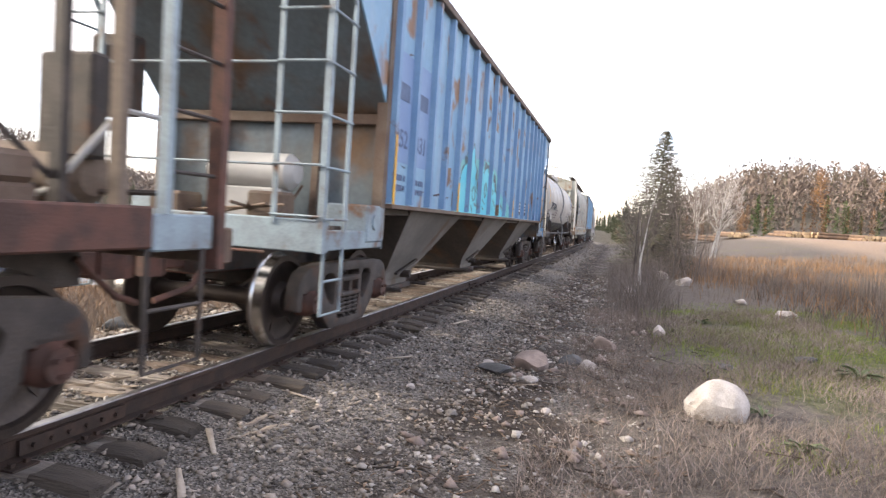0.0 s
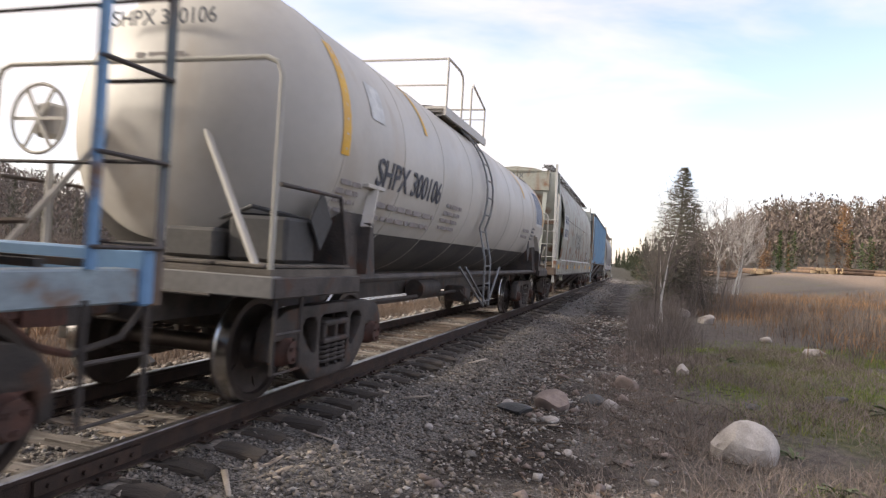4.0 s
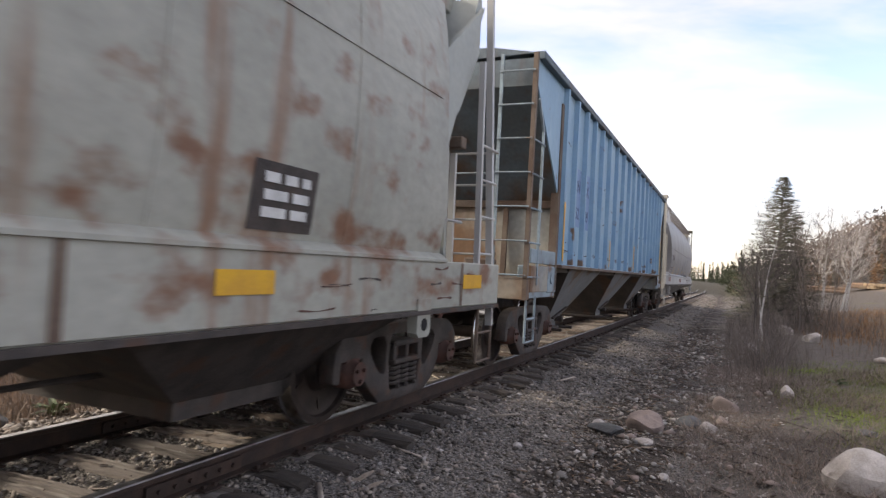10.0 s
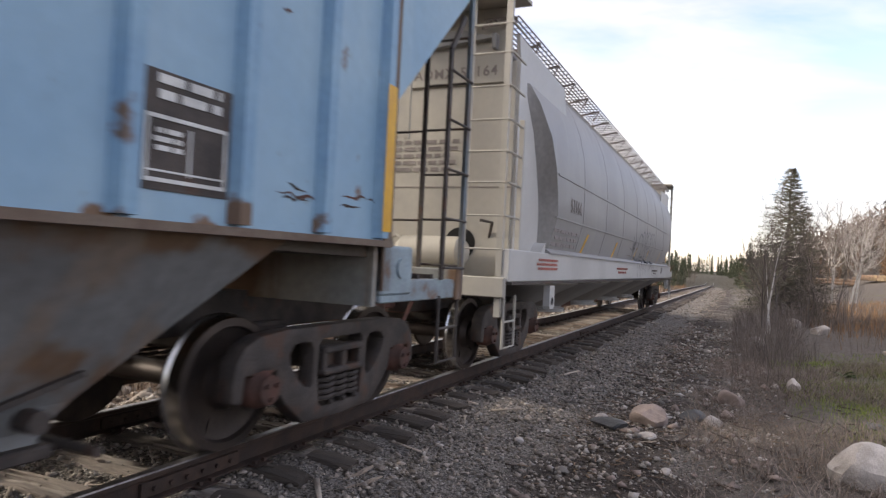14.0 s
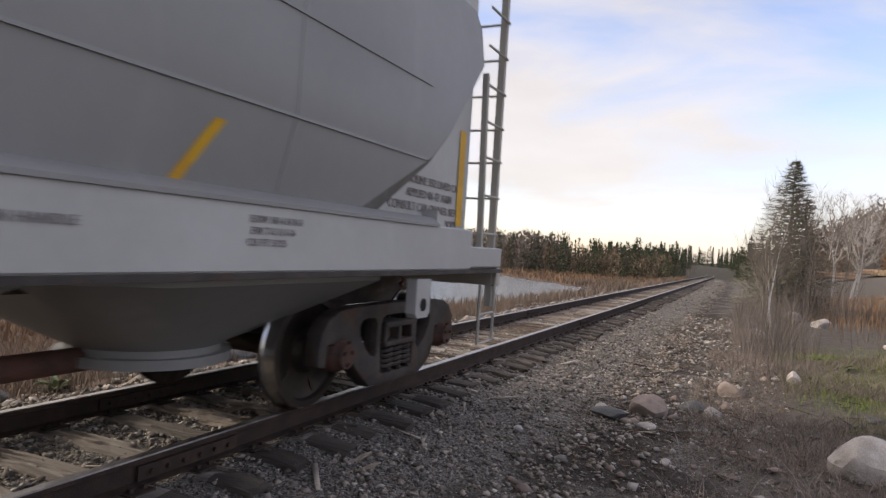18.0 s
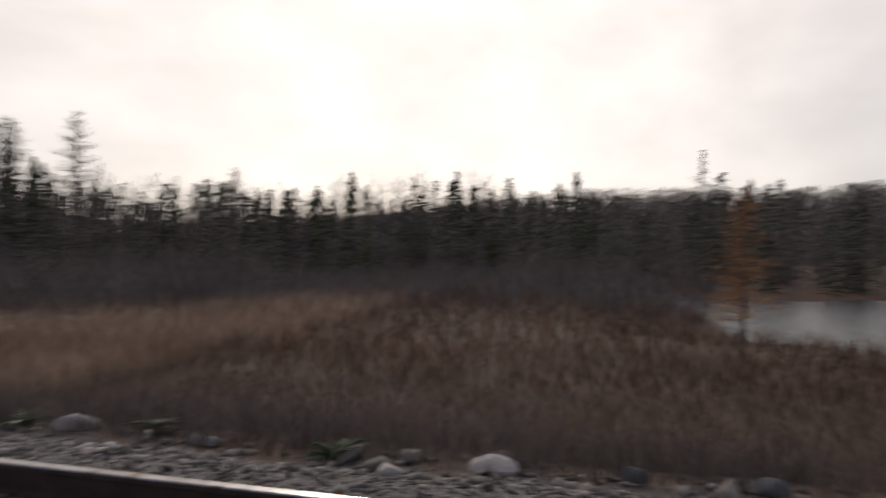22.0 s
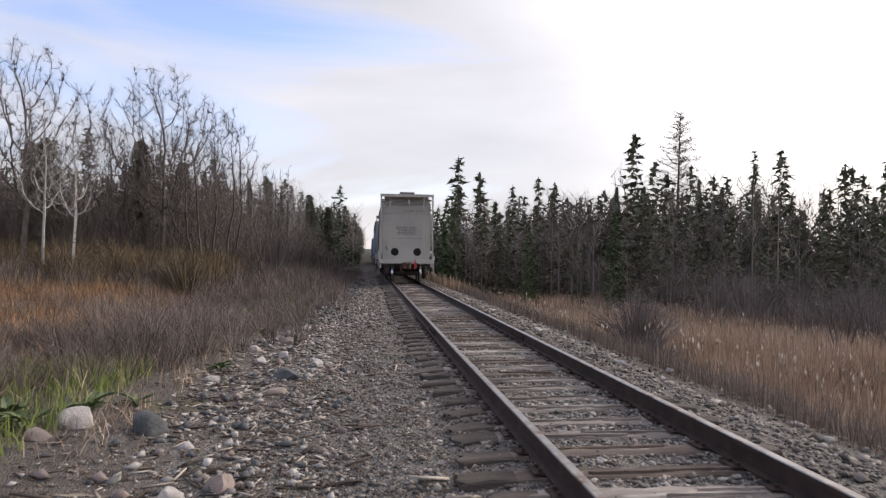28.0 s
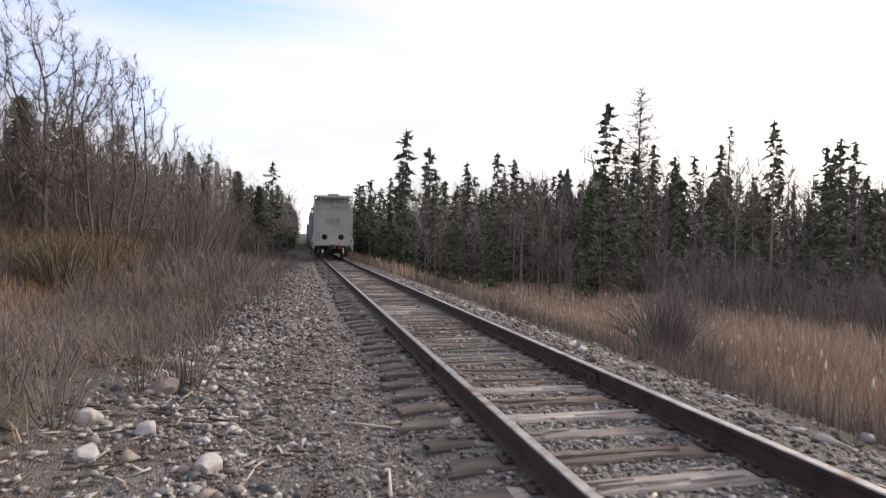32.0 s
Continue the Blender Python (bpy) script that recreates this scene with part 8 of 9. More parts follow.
def shrubs(name, xy, h, r, n, w, mat, label, category="bushes", twigs=3):
    """Clumps of bent stems with side twigs under a rounded top, joined."""
    k = len(xy)
    z = np.repeat(ground_z(xy[:, 0], xy[:, 1]) - 0.05, n)
    sc = np.repeat(0.65 + 0.6 * RNG.random(k), n)
    x, y = np.repeat(xy[:, 0], n), np.repeat(xy[:, 1], n)
    m = k * n
    a, q = RNG.random(m) * 6.28, np.sqrt(RNG.random(m))
    c, s_ = np.cos(a), np.sin(a)
    b0 = np.stack([x + 0.22 * r * q * c * sc, y + 0.22 * r * q * s_ * sc, z], 1)
    hh = h * sc * (1 - 0.45 * q * q) * RNG.uniform(0.65, 1.0, m)
    e = np.stack([x + r * q * c * sc, y + r * q * s_ * sc, z + hh], 1)
    mid = b0 + (e - b0) * 0.5 + np.stack([0 * x, 0 * x, 0.12 * hh], 1) + RNG.uniform(-0.06, 0.06, (m, 3)) * hh[:, None]
    t = RNG.random(m) * 3.14
    d = np.stack([np.cos(t), np.sin(t), 0 * t], 1) * w / 2
    pts = [b0 - d, b0 + d, mid + d * 0.7, mid - d * 0.7, e]
    tri = [(0, 1, 2), (0, 2, 3), (3, 2, 4)]
    for j in range(twigs):
        f = RNG.uniform(0.1, 0.8, (m, 1))
        p = mid + (e - mid) * f
        o = RNG.uniform(-1, 1, (m, 3)) * np.array([0.30, 0.30, 0.22]) * hh[:, None] + np.stack([c * 0.1, s_ * 0.1, 0.12 + 0 * c], 1) * hh[:, None]
        i = len(pts)
        pts += [p - d * 0.5, p + d * 0.5, p + o]
        tri.append((i, i + 1, i + 2))
    v = np.stack(pts, 1)
    f = (np.array(tri)[None] + (np.arange(m) * len(pts))[:, None, None]).reshape(-1, 3)
    return big_mesh(name, v.reshape(-1, 3), f, [mat], "stuff", label, category)


def left_mass(u, y):
    """Behind the crossing: in from the gravel's edge, which runs slantwise; none in the hollow beside the track."""
    edge = np.interp(-y, [15.5, 17, 18.5, 20, 23, 25, 31, 36, 48], [6.5, 5.2, 4.4, 3.4, 3.3, 3.9, 4.1, 4.1, 5.0])
    return (u > edge).astype(float) * smooth01(-y - 0.35 * np.maximum(u - 7, 0), 14.5, 18)


shrubs("brush", strewn(620, 3.2, 13, -34, -15, lambda u, y: left_mass(u, y) * (1 - 0.9 * smooth01(u, 6.0, 9.0))), 0.85, 0.7, 36, 0.011, M["dull_twig"], "dense grey-brown leafless brush beside the track")
shrubs("brush", strewn(190, 3.9, 8.5, -19.5, -15.2, lambda u, y: (u > 4.2 + 0.25 * (y + 19)).astype(float)), 0.6, 0.5, 26, 0.009, M["dull_twig"], "low grey-brown brush at the gravel edge")
shrubs("brush", strewn(420, 4, 26, -48, -32, left_mass), 1.3, 0.9, 30, 0.022, M["dull_twig"], "dense grey-brown leafless brush before the trees")
blades("tall_grass", strewn(26000, 6.2, 24, -38, -16.5), 0.40, 0.02, M["rust_grass"], "rusty dead grass behind the brush", 0.8)
shrubs("scrub", strewn(120, 8.5, 26, -43, -33), 1.9, 1.4, 70, 0.035, M["brown_leaf"], "russet scrub before the trees")
shrubs("verge", strewn(560, -5.7, -3.1, -50, -3), 0.42, 0.42, 34, 0.008, M["dull_twig"], "low grey-brown brush at the foot of the bank")
shrubs("brush", strewn(420, 2.9, 7.5, -80, -25), 0.7, 0.6, 30, 0.02, M["dull_twig"], "low grey-brown brush along the track")
shrubs("scrub", strewn(16, 3.6, 6.5, -36, -24), 0.8, 0.6, 40, 0.02, M["green_brown"], "olive scrub in the hollow beside the track")
shrubs("willow_brush", strewn(560, -36, -13, -80, -18, lambda u, y: smooth01(-u, 13, 19)), 3.2, 1.6, 40, 0.028, M["twig"], "grey leafless willow brush at the forest edge")
shrubs("willow_brush", on_land(strewn(300, -52, -24, -60, 8)), 2.0, 1.6, 26, 0.04, M["twig"], "grey leafless willow brush at the forest edge")
shrubs("willow_brush", on_land(strewn(160, -60, -30, -20, 6)), 1.2, 1.5, 26, 0.05, M["orange_grass"], "red-brown marsh brush")
shrubs("thicket", strewn(380, 7.0, 40, -64, -43), 4.6, 2.4, 50, 0.03, M["wood_twig"], "leafless thicket under the trees")
shrubs("thicket", strewn(150, -30, -9.0, -96, -58), 4.6, 2.2, 46, 0.03, M["twig"], "leafless thicket under the trees")
shrubs("thicket", strewn(16, 4.9, 7.2, 24, 29), 2.6, 0.9, 44, 0.010, M["twig"], "leafless saplings round the spruce")
shrubs("thicket", strewn(60, 5.0, 11, -110, -58), 3.4, 1.6, 40, 0.03, M["twig"], "leafless thicket along the track")
shrubs("brush", strewn(75, 3.95, 5.7, 13, 28), 1.15, 0.55, 24, 0.008, M["twig"], "grey leafless brush beside the track")
shrubs("weeds", strewn(170, 7.5, 18, 11, 27), 0.7, 0.45, 26, 0.012, M["twig"], "dark dry weed clumps in the grass", "weeds")
shrubs("weeds", on_land(strewn(150, -6.5, -3.4, -6, 36)), 0.95, 0.4, 16, 0.008, M["dull_grass"], "tall thin dead weeds on the bank", "weeds")


# ---- trees ----
class Soup:
    """Triangles of one plant part."""

    def __init__(self):
        self.t = []

    def tri(self, a, b, c):
        self.t.append((a, b, c))

    def twig(self, p, q, w):
        """A thin three-sided spike."""
        p, q = np.asarray(p, float), np.asarray(q, float)
        a = q - p
        s = np.cross(a, (0.3, 0.2, 1.0) if abs(a[2]) < 0.9 * np.linalg.norm(a) else (1.0, 0.3, 0.1))
        s = s / (np.linalg.norm(s) + 1e-9) * w
        u = np.cross(a, s)
        u = u / (np.linalg.norm(u) + 1e-9) * w
        b = [p + s, p - 0.5 * s + 0.87 * u, p - 0.5 * s - 0.87 * u]
        for i in range(3):
            self.t.append((b[i], b[(i + 1) % 3], q))

    def limb(self, p, q, w0, w1):
        """A tapering three-sided limb."""
        p, q = np.asarray(p, float), np.asarray(q, float)
        a = q - p
        s = np.cross(a, (0.3, 0.2, 1.0) if abs(a[2]) < 0.9 * np.linalg.norm(a) else (1.0, 0.3, 0.1))
        s = s / (np.linalg.norm(s) + 1e-9)
        u = np.cross(a, s)
        u = u / (np.linalg.norm(u) + 1e-9)
        e = [(1, 0), (-0.5, 0.87), (-0.5, -0.87)]
        b0, b1 = [p + (s * i + u * j) * w0 for i, j in e], [q + (s * i + u * j) * w1 for i, j in e]
        for i in range(3):
            j = (i + 1) % 3
            self.t += [(b0[i], b0[j], b1[j]), (b0[i], b1[j], b1[i])]

    def arrays(self):
        v = np.asarray(self.t, np.float32).reshape(-1, 3)
        return v, np.arange(len(v)).reshape(-1, 3)


def soup_mesh(name, soup, mat):
    v, f = soup.arrays()
    me = bpy.data.meshes.new(name)
    me.vertices.add(len(v))
    me.vertices.foreach_set("co", v.ravel())
    me.loops.add(f.size)
    me.loops.foreach_set("vertex_index", f.ravel().astype(np.int32))
    me.polygons.add(len(f))
    me.polygons.foreach_set("loop_start", np.arange(0, f.size, 3, dtype=np.int32))
    me.update(calc_edges=True)
    me.materials.append(mat)
    return me


def spruce_soup(rnd, h, r, n=620, start=0.1, width=0.055, spray=0.26, club=0.0, ragged=0.35, tufts=7):
    """A narrow spruce: short drooping boughs at every height, uneven in reach, with tufts of needles; some end in a club."""
    s = Soup()
    reach = [rnd.uniform(1 - ragged, 1 + ragged) for _ in range(14)]
    for i in range(n):
        f = start + (1 - start) * (i + rnd.random()) / n
        g = f * 13
        k = int(min(g, 12))
        wob = reach[k] + (reach[k + 1] - reach[k]) * (g - k)
        rr = r * (0.12 + 0.88 * (1 - f) ** 0.62) * wob
        if club:
            rr = max(rr, club * r * math.exp(-((f - 0.90) / 0.055) ** 2))
        a = rnd.random() * 6.283
        ln = rr * rnd.uniform(0.45, 1.15)
        o = np.array((math.cos(a), math.sin(a), 0))
        p = np.array((0, 0, h * f))
        q = p + o * ln + np.array((0, 0, rnd.uniform(-0.75, 0.15) * ln))
        s.twig(p, q, width * 0.25)
        for k in range(tufts):
            b = p + (q - p) * (0.15 + 0.85 * (k + rnd.random()) / tufts)
            d = np.array((rnd.uniform(-1, 1), rnd.uniform(-1, 1), rnd.uniform(-0.8, 0.6))) + o * 0.5
            t = rnd.random() * 3.14
            w = np.array((math.cos(t), math.sin(t), rnd.uniform(-0.6, 0.6))) * width * rnd.uniform(0.6, 1.3)
            s.tri(b - w, b + w, b + d * spray * rnd.uniform(0.5, 1.0) * (0.45 + 0.55 * min(1.0, ln / r)))
    s.twig((0, 0, h * 0.9), (0, 0, h * 1.02), width)
    return s


def branch_soup(seed, h, base, low, wide, n=520, step=0.28, r_tip=0.007, power=2.3, stems=1, twig=0.5, fine=3, droop=0.0):
    """A leafless tree grown into the free space of an egg-shaped crown: limbs reach for open room and fork where they part."""
    rng = np.random.default_rng(seed)
    u = rng.normal(size=(n, 3))
    u = u / np.linalg.norm(u, axis=1)[:, None] * (rng.random(n) ** 0.42)[:, None]
    zc, zr = h * (low + 1) / 2, h * (1 - low) / 2
    aim = np.stack([u[:, 0] * wide * h, u[:, 1] * wide * h, zc + u[:, 2] * zr], 1)
    aim[:, :2] *= (1.0 - 0.25 * np.clip(u[:, 2:3], 0, 1) + 0.0)
    at, up = [], []
    for k in range(stems):
        a = 6.283 * k / stems + seed
        last = -1
        lean = 0.10 * h if stems > 1 else 0.015 * h
        m = max(2, int(base * h / step))
        for i in range(m + 1):
            f = i / m
            at.append((math.cos(a) * lean * f * f + 0.06 * (stems > 1) * math.cos(a), math.sin(a) * lean * f * f + 0.06 * (stems > 1) * math.sin(a), base * h * f - 0.2 * (i == 0)))
            up.append(last)
            last = len(at) - 1
    at = np.array(at)
    live = np.ones(n, bool)
    for _ in range(110):
        if not live.any():
            break
        idx = np.nonzero(live)[0]
        d = np.linalg.norm(aim[idx, None, :] - at[None, :, :], axis=2)
        near = d.argmin(1)
        ways = {}
        for q, b in zip(idx, near):
            v = aim[q] - at[b]
            ways.setdefault(int(b), []).append(v / (np.linalg.norm(v) + 1e-9))
        grown_at = []
        for b, vs in ways.items():
            v = np.mean(vs, 0) + rng.normal(size=3) * 0.09 + np.array((0, 0, 0.10 - droop))
            grown_at.append(at[b] + v / (np.linalg.norm(v) + 1e-9) * step)
            up.append(b)
        at = np.concatenate([at, np.array(grown_at)])
        d = np.linalg.norm(aim[idx, None, :] - np.array(grown_at)[None, :, :], axis=2).min(1)
        live[idx[d < step * 1.7]] = False
    area = np.zeros(len(at))
    kids = np.zeros(len(at), int)
    for i in range(len(at) - 1, -1, -1):
        if kids[i] == 0:
            area[i] = r_tip ** power
        if up[i] >= 0:
            area[up[i]] += area[i]
            kids[up[i]] += 1
    rad = area ** (1 / power)
    big = rad.max()
    trunk, crown = Soup(), Soup()
    rnd = random.Random(seed)
    for i in range(len(at)):
        if up[i] < 0:
            continue
        p, q = at[up[i]], at[i]
        thick = rad[i] > 0.30 * big
        if rad[i] > 2.2 * r_tip:
            (trunk if thick else crown).limb(p, q, min(rad[up[i]], rad[i] * 1.35), rad[i])
        else:
            crown.twig(p, q + (q - p) * 0.15, rad[i] * 1.2)
        if rad[i] < 4 * r_tip:
            for k in range(fine if kids[i] else fine + 2):
                b = p + (q - p) * rnd.random()
                o = (q - p) / step * 0.55 + np.array((rnd.uniform(-1, 1), rnd.uniform(-1, 1), rnd.uniform(-0.5, 0.9)))
                t = rnd.random() * 3.14
                w = np.array((math.cos(t), math.sin(t), 0)) * r_tip * 0.75
                crown.tri(b - w, b + w, b + o * twig * rnd.uniform(0.4, 1.0))
    return trunk, crown


def larch_soup(rnd, h, r, n=190, start=0.25, width=0.016, power=0.75, twigs=9):
    """A leafless or thinly needled conifer: many fine side branches, each with short twigs."""
    s = Soup()
    for i in range(n):
        f = start + (1 - start) * (i + rnd.random()) / n
        ln = r * ((1 - f) / (1 - start)) ** power * rnd.uniform(0.45, 1.15) + 0.03 * h
        a, e = rnd.random() * 6.28, rnd.uniform(-0.25, 0.45)
        d = np.array((math.cos(a) * math.cos(e), math.sin(a) * math.cos(e), math.sin(e)))
        p = np.array((0, 0, h * f))
        q = p + d * ln + np.array((0, 0, 0.08 * ln))
        s.twig(p, q, width)
        for k in range(twigs):
            b = p + (q - p) * rnd.uniform(0.2, 1.0)
            o = np.array((rnd.uniform(-1, 1), rnd.uniform(-1, 1), rnd.uniform(-0.5, 0.9))) * 0.30 * ln
            t = rnd.random() * 3.14
            w = np.array((math.cos(t), math.sin(t), 0.3)) * width
            s.tri(b - w, b + w, b + o)
    s.twig((0, 0, h * 0.9), (0, 0, h * 1.02), width)
    return s


def feather_soup(rnd, h, r, whorls, arms, start=0.06, power=0.7, sparse=0.1, spray=0.16, width=0.016, n=9, lift=0.1):
    """A dense conifer seen near by: branches with rows of short needle sprays."""
    s = Soup()
    for i in range(whorls):
        f = start + (1 - start) * i / whorls
        rr = r * (1 - f) ** power + 0.03 * r
        for j in range(arms):
            if rnd.random() < sparse:
                continue
            a = 6.283 * (j + rnd.random()) / arms + i * 1.3
            ln = rr * rnd.uniform(0.5, 1.15)
            c, sn = math.cos(a), math.sin(a)
            p = np.array((0, 0, h * f + rnd.uniform(-0.5, 0.5) * h / whorls))
            q = p + np.array((c * ln, sn * ln, (lift - 0.35 * (1 - f)) * ln + rnd.uniform(-0.12, 0.12) * ln))
            s.twig(p, q, width * 0.5)
            for k in range(n):
                t = ((k + 0.5) / n) ** 0.6
                b = p + (q - p) * t
                g = 1 if k % 2 else -1
                m = spray * rnd.uniform(0.7, 1.3) * (0.38 + 0.62 * rr / r)
                o = np.array((c * 0.6 - sn * g * 0.7, sn * 0.6 + c * g * 0.7, rnd.uniform(-0.35, 0.55))) * m
                w = np.array((sn, -c, 0.8)) * width * (0.4 + 0.6 * rr / r)
                s.tri(b - w, b + w, b + o)
    s.twig((0, 0, h * 0.8), (0, 0, h * 1.03), width * 1.4)
    return s


def bare_soup(rnd, h, r, depth, width, fork=3, up=0.55, first=0.3, lean=0.0):
    """A leafless tree: trunk, limbs, branches and twigs."""
    trunk, crown = Soup(), Soup()

    def grow(p, d, ln, w, level):
        n = 3 if level == 0 else 2 if level < depth else 1
        pts = [p]
        dd = d
        for i in range(n):
            dd = dd + np.array((rnd.uniform(-1, 1), rnd.uniform(-1, 1), rnd.uniform(-0.3, 0.6))) * (0.10 if level == 0 else 0.22)
            dd = dd / np.linalg.norm(dd)
            pts.append(pts[-1] + dd * ln / n)
        for i in range(n):
            w0, w1 = w * (1 - 0.7 * i / n), w * (1 - 0.7 * (i + 1) / n)
            (trunk if level == 0 else crown).limb(pts[i], pts[i + 1], w0, w1)
        if level >= depth:
            for k in range(6):
                q = pts[-1] - (pts[-1] - pts[-2]) * rnd.random()
                e = dd + np.array((rnd.uniform(-1, 1), rnd.uniform(-1, 1), rnd.uniform(-0.2, 0.8))) * 0.7
                sd = np.array((math.cos(7 * k + ln), math.sin(7 * k + ln), 0)) * max(w * 0.3, width)
                crown.tri(q - sd, q + sd, q + e * ln * rnd.uniform(0.6, 1.1))
            return
        m = fork + (4 if level == 0 else 0)
        for k in range(m):
            f = first + (1 - first) * (k + rnd.random() * 0.6) / m if level == 0 else 0.35 + 0.65 * (k + 0.4) / m
            i = min(int(f * n), n - 1)
            q = pts[i] + (pts[i + 1] - pts[i]) * (f * n - i)
            a = rnd.random() * 6.28
            out = np.array((math.cos(a), math.sin(a), 0))
            e = dd * up + out * (0.75 - 0.25 * f) + np.array((0, 0, 0.30))
            grow(q, e / np.linalg.norm(e), ln * rnd.uniform(0.42, 0.62) * (1.1 - 0.45 * f if level == 0 else 1), w * (0.42 if level == 0 else 0.36), level + 1)

    d0 = np.array((lean, 0.3 * lean, 1.0))
    grow(np.zeros(3), d0 / np.linalg.norm(d0), h * 0.86, r, 0)
    return trunk, crown


def grown(kind, soup, h, mat, label, thick=1.0, bark="bark"):
    """A conifer with a ready crown on a tapered trunk."""
    t = thing(kind, label, "tree", "trees")
    g = Geo().tube([(0, 0, -0.3), (0.01 * h, 0, h * 0.5), (0, 0, h * 0.99)], [(0.012 * h + 0.03) * thick, (0.008 * h + 0.012) * thick, 0.006], 7)
    part("trunk", g, M[bark], t)
    shared("crown", soup_mesh("crown", soup, mat), t)
    return t


def bare_tree(kind, seed, h, r, depth, label, bark="bark", twig="twig", width=0.006, **kw):
    rnd = random.Random(seed)
    t = thing(kind, label, "tree", "trees")
    a, b = bare_soup(rnd, h, r, depth, width, **kw)
    shared("trunk", soup_mesh("trunk", a, M[bark]), t)
    shared("crown", soup_mesh("crown", b, M[twig]), t)
    return t


def stand(t, x, y, s=1.0, turn=0.0, lean=0.0):
    t.matrix_basis = pose(x, y, float(ground_z(np.array([x]), np.array([y]))[0]) - 0.05, 0, lean, turn) @ Matrix.Diagonal((s, s, s, 1))
    return t


def copies(t, places):
    """Copies of a unit-height tree at (x, y, height)."""
    first = True
    for i, (x, y, h) in enumerate(places):
        c = t if first else copy_thing(t, pose(0, 0, 0))
        first = False
        stand(c, x, y, h / 10.0, i * 77.0)


# the spruce, leaning birches and brush beside the track ahead
stand(grown("spruce_tree", feather_soup(random.Random(3), 5.7, 1.9, 60, 12, power=0.8, spray=0.34, width=0.022, n=12, sparse=0.15), 5.7, M["needle_dull"], "dark green spruce beside the track"), 5.25, 27.0, 1.0, 0, 2)
stand(grown("spruce_tree", feather_soup(random.Random(5), 4.4, 1.3, 44, 9, spray=0.22, width=0.02, sparse=0.25), 4.4, M["needle_dull"], "thin ragged young spruce beside the track"), 5.95, 28.0)
for i, (x, y, h, ln) in enumerate(((4.6, 19.5, 3.4, 0.10), (4.5, 18.8, 2.9, -0.08), (4.75, 20.6, 2.4, 0.15), (4.45, 20.2, 2.2, -0.12), (4.9, 22.0, 2.6, 0.1), (4.7, 24.0, 2.4, 0.0), (5.9, 24.0, 3.0, 0.12), (6.3, 26.5, 3.6, -0.1), (6.0, 27.5, 4.0, 0.05), (6.6, 28.5, 4.0, 0.1), (7.0, 30, 3.8, 0.0), (6.9, 26, 3.0, 0.1))):
    stand(bare_tree("birch_sapling", 60 + i, h, 0.03, 3, "slim leafless birch sapling with a pale stem", "birch_bark" if i in (0, 2) else "bark", "twig", 0.004, fork=3, up=0.8, lean=ln), x, y, 1.0, i * 63.0)
# unit trees of 10 m, then their copies where the tops of the real ones stand
SPRUCE = [((-33.0, -90.8, 13.0), 0), ((-34.6, -94.7, 12.8), 2), ((-37.3, -91.7, 13.2), 1), ((-39.4, -81.3, 13.0), 0), ((-41, -79, 11.9), 2), ((-73.2, -2.5, 11.1), 1), ((-57.3, -36.2, 9.7), 1), ((-65, -33.6, 9.5), 0), ((-43, -46, 10.6), 1), ((-44.5, -48, 8.8), 2), ((-31, -76, 9.7), 1), ((-29, -83, 10.1), 0), ((-24, -70, 8.4), 2),
          ((-22, -78, 8.8), 0), ((-26, -90, 9.7), 1), ((-36, -60, 8.4), 2), ((-33, -50, 5.6), 0), ((-40, -42, 5.6), 1), ((-50, -40, 6.4), 2), ((-52, -28, 6.0), 0), ((-56, -20, 5.6), 1), ((-60, -12, 5.6), 2), ((12.6, -91.4, 10.6), 1), ((9.5, -70, 8.0), 1), ((10.5, -64, 7.4), 0), ((8.5, -80, 8.8), 2), ((7.5, -60, 6.2), 0), ((22, -52, 7.9), 2), ((28, -48, 8.4), 0), ((33, -44, 7.9), 1),
          ((14.6, -49, 7.9), 3), ((13.2, -53, 7.2), 3), ((18.6, -46, 7.2), 3), ((20.0, -49, 7.6), 3), ((5.6, -66, 6.2), 3), ((6.2, -74, 7.6), 3), ((4.6, -82, 7.0), 3), ((-20, -66, 7.2), 3), ((-27, -74, 8.6), 3), ((-34, -70, 8.2), 3), ((-46, -58, 8.2), 3), ((-50, -50, 8.0), 3), ((-55, -44, 7.6), 3)]
SPRUCES = [spruce_soup(random.Random(101), 10, 1.0, 1300, ragged=0.22), spruce_soup(random.Random(102), 10, 0.85, 1200, start=0.06, club=0.66, ragged=0.3), spruce_soup(random.Random(104), 10, 1.2, 1300, ragged=0.3), spruce_soup(random.Random(106), 10, 2.1, 1700, start=0.03, spray=0.42, width=0.07, ragged=0.18)]
NOTES = ["tall narrow black spruce in the marsh forest", "slim black spruce with a clubbed top", "ragged dark spruce in the marsh forest", "broad dark fir among leafless trees"]
for k in range(4):
    copies(grown("spruce_tree", SPRUCES[k], 10, M["needle"] if k < 2 else M["needle_far"], NOTES[k]), [p for p, q in SPRUCE if q == k])
OPEN = grown("spruce_tree", spruce_soup(random.Random(103), 10, 1.7, 210, start=0.24, width=0.035, spray=0.24, ragged=0.5, tufts=14), 10, M["needle"], "open ragged spruce with a thin crown")
copies(OPEN, [(-25.8, -49.9, 11.0), (-46, -52, 12.5), (-57.4, 51.1, 8.0), (-58.5, 49.0, 7.4), (-58.3, 55.7, 6.9), (-57.0, 58.5, 6.6), (-57.5, 44, 8.2), (-59, 42, 8.6), (-60.6, 27.5, 9.8), (-60.0, 8.9, 11.6)])
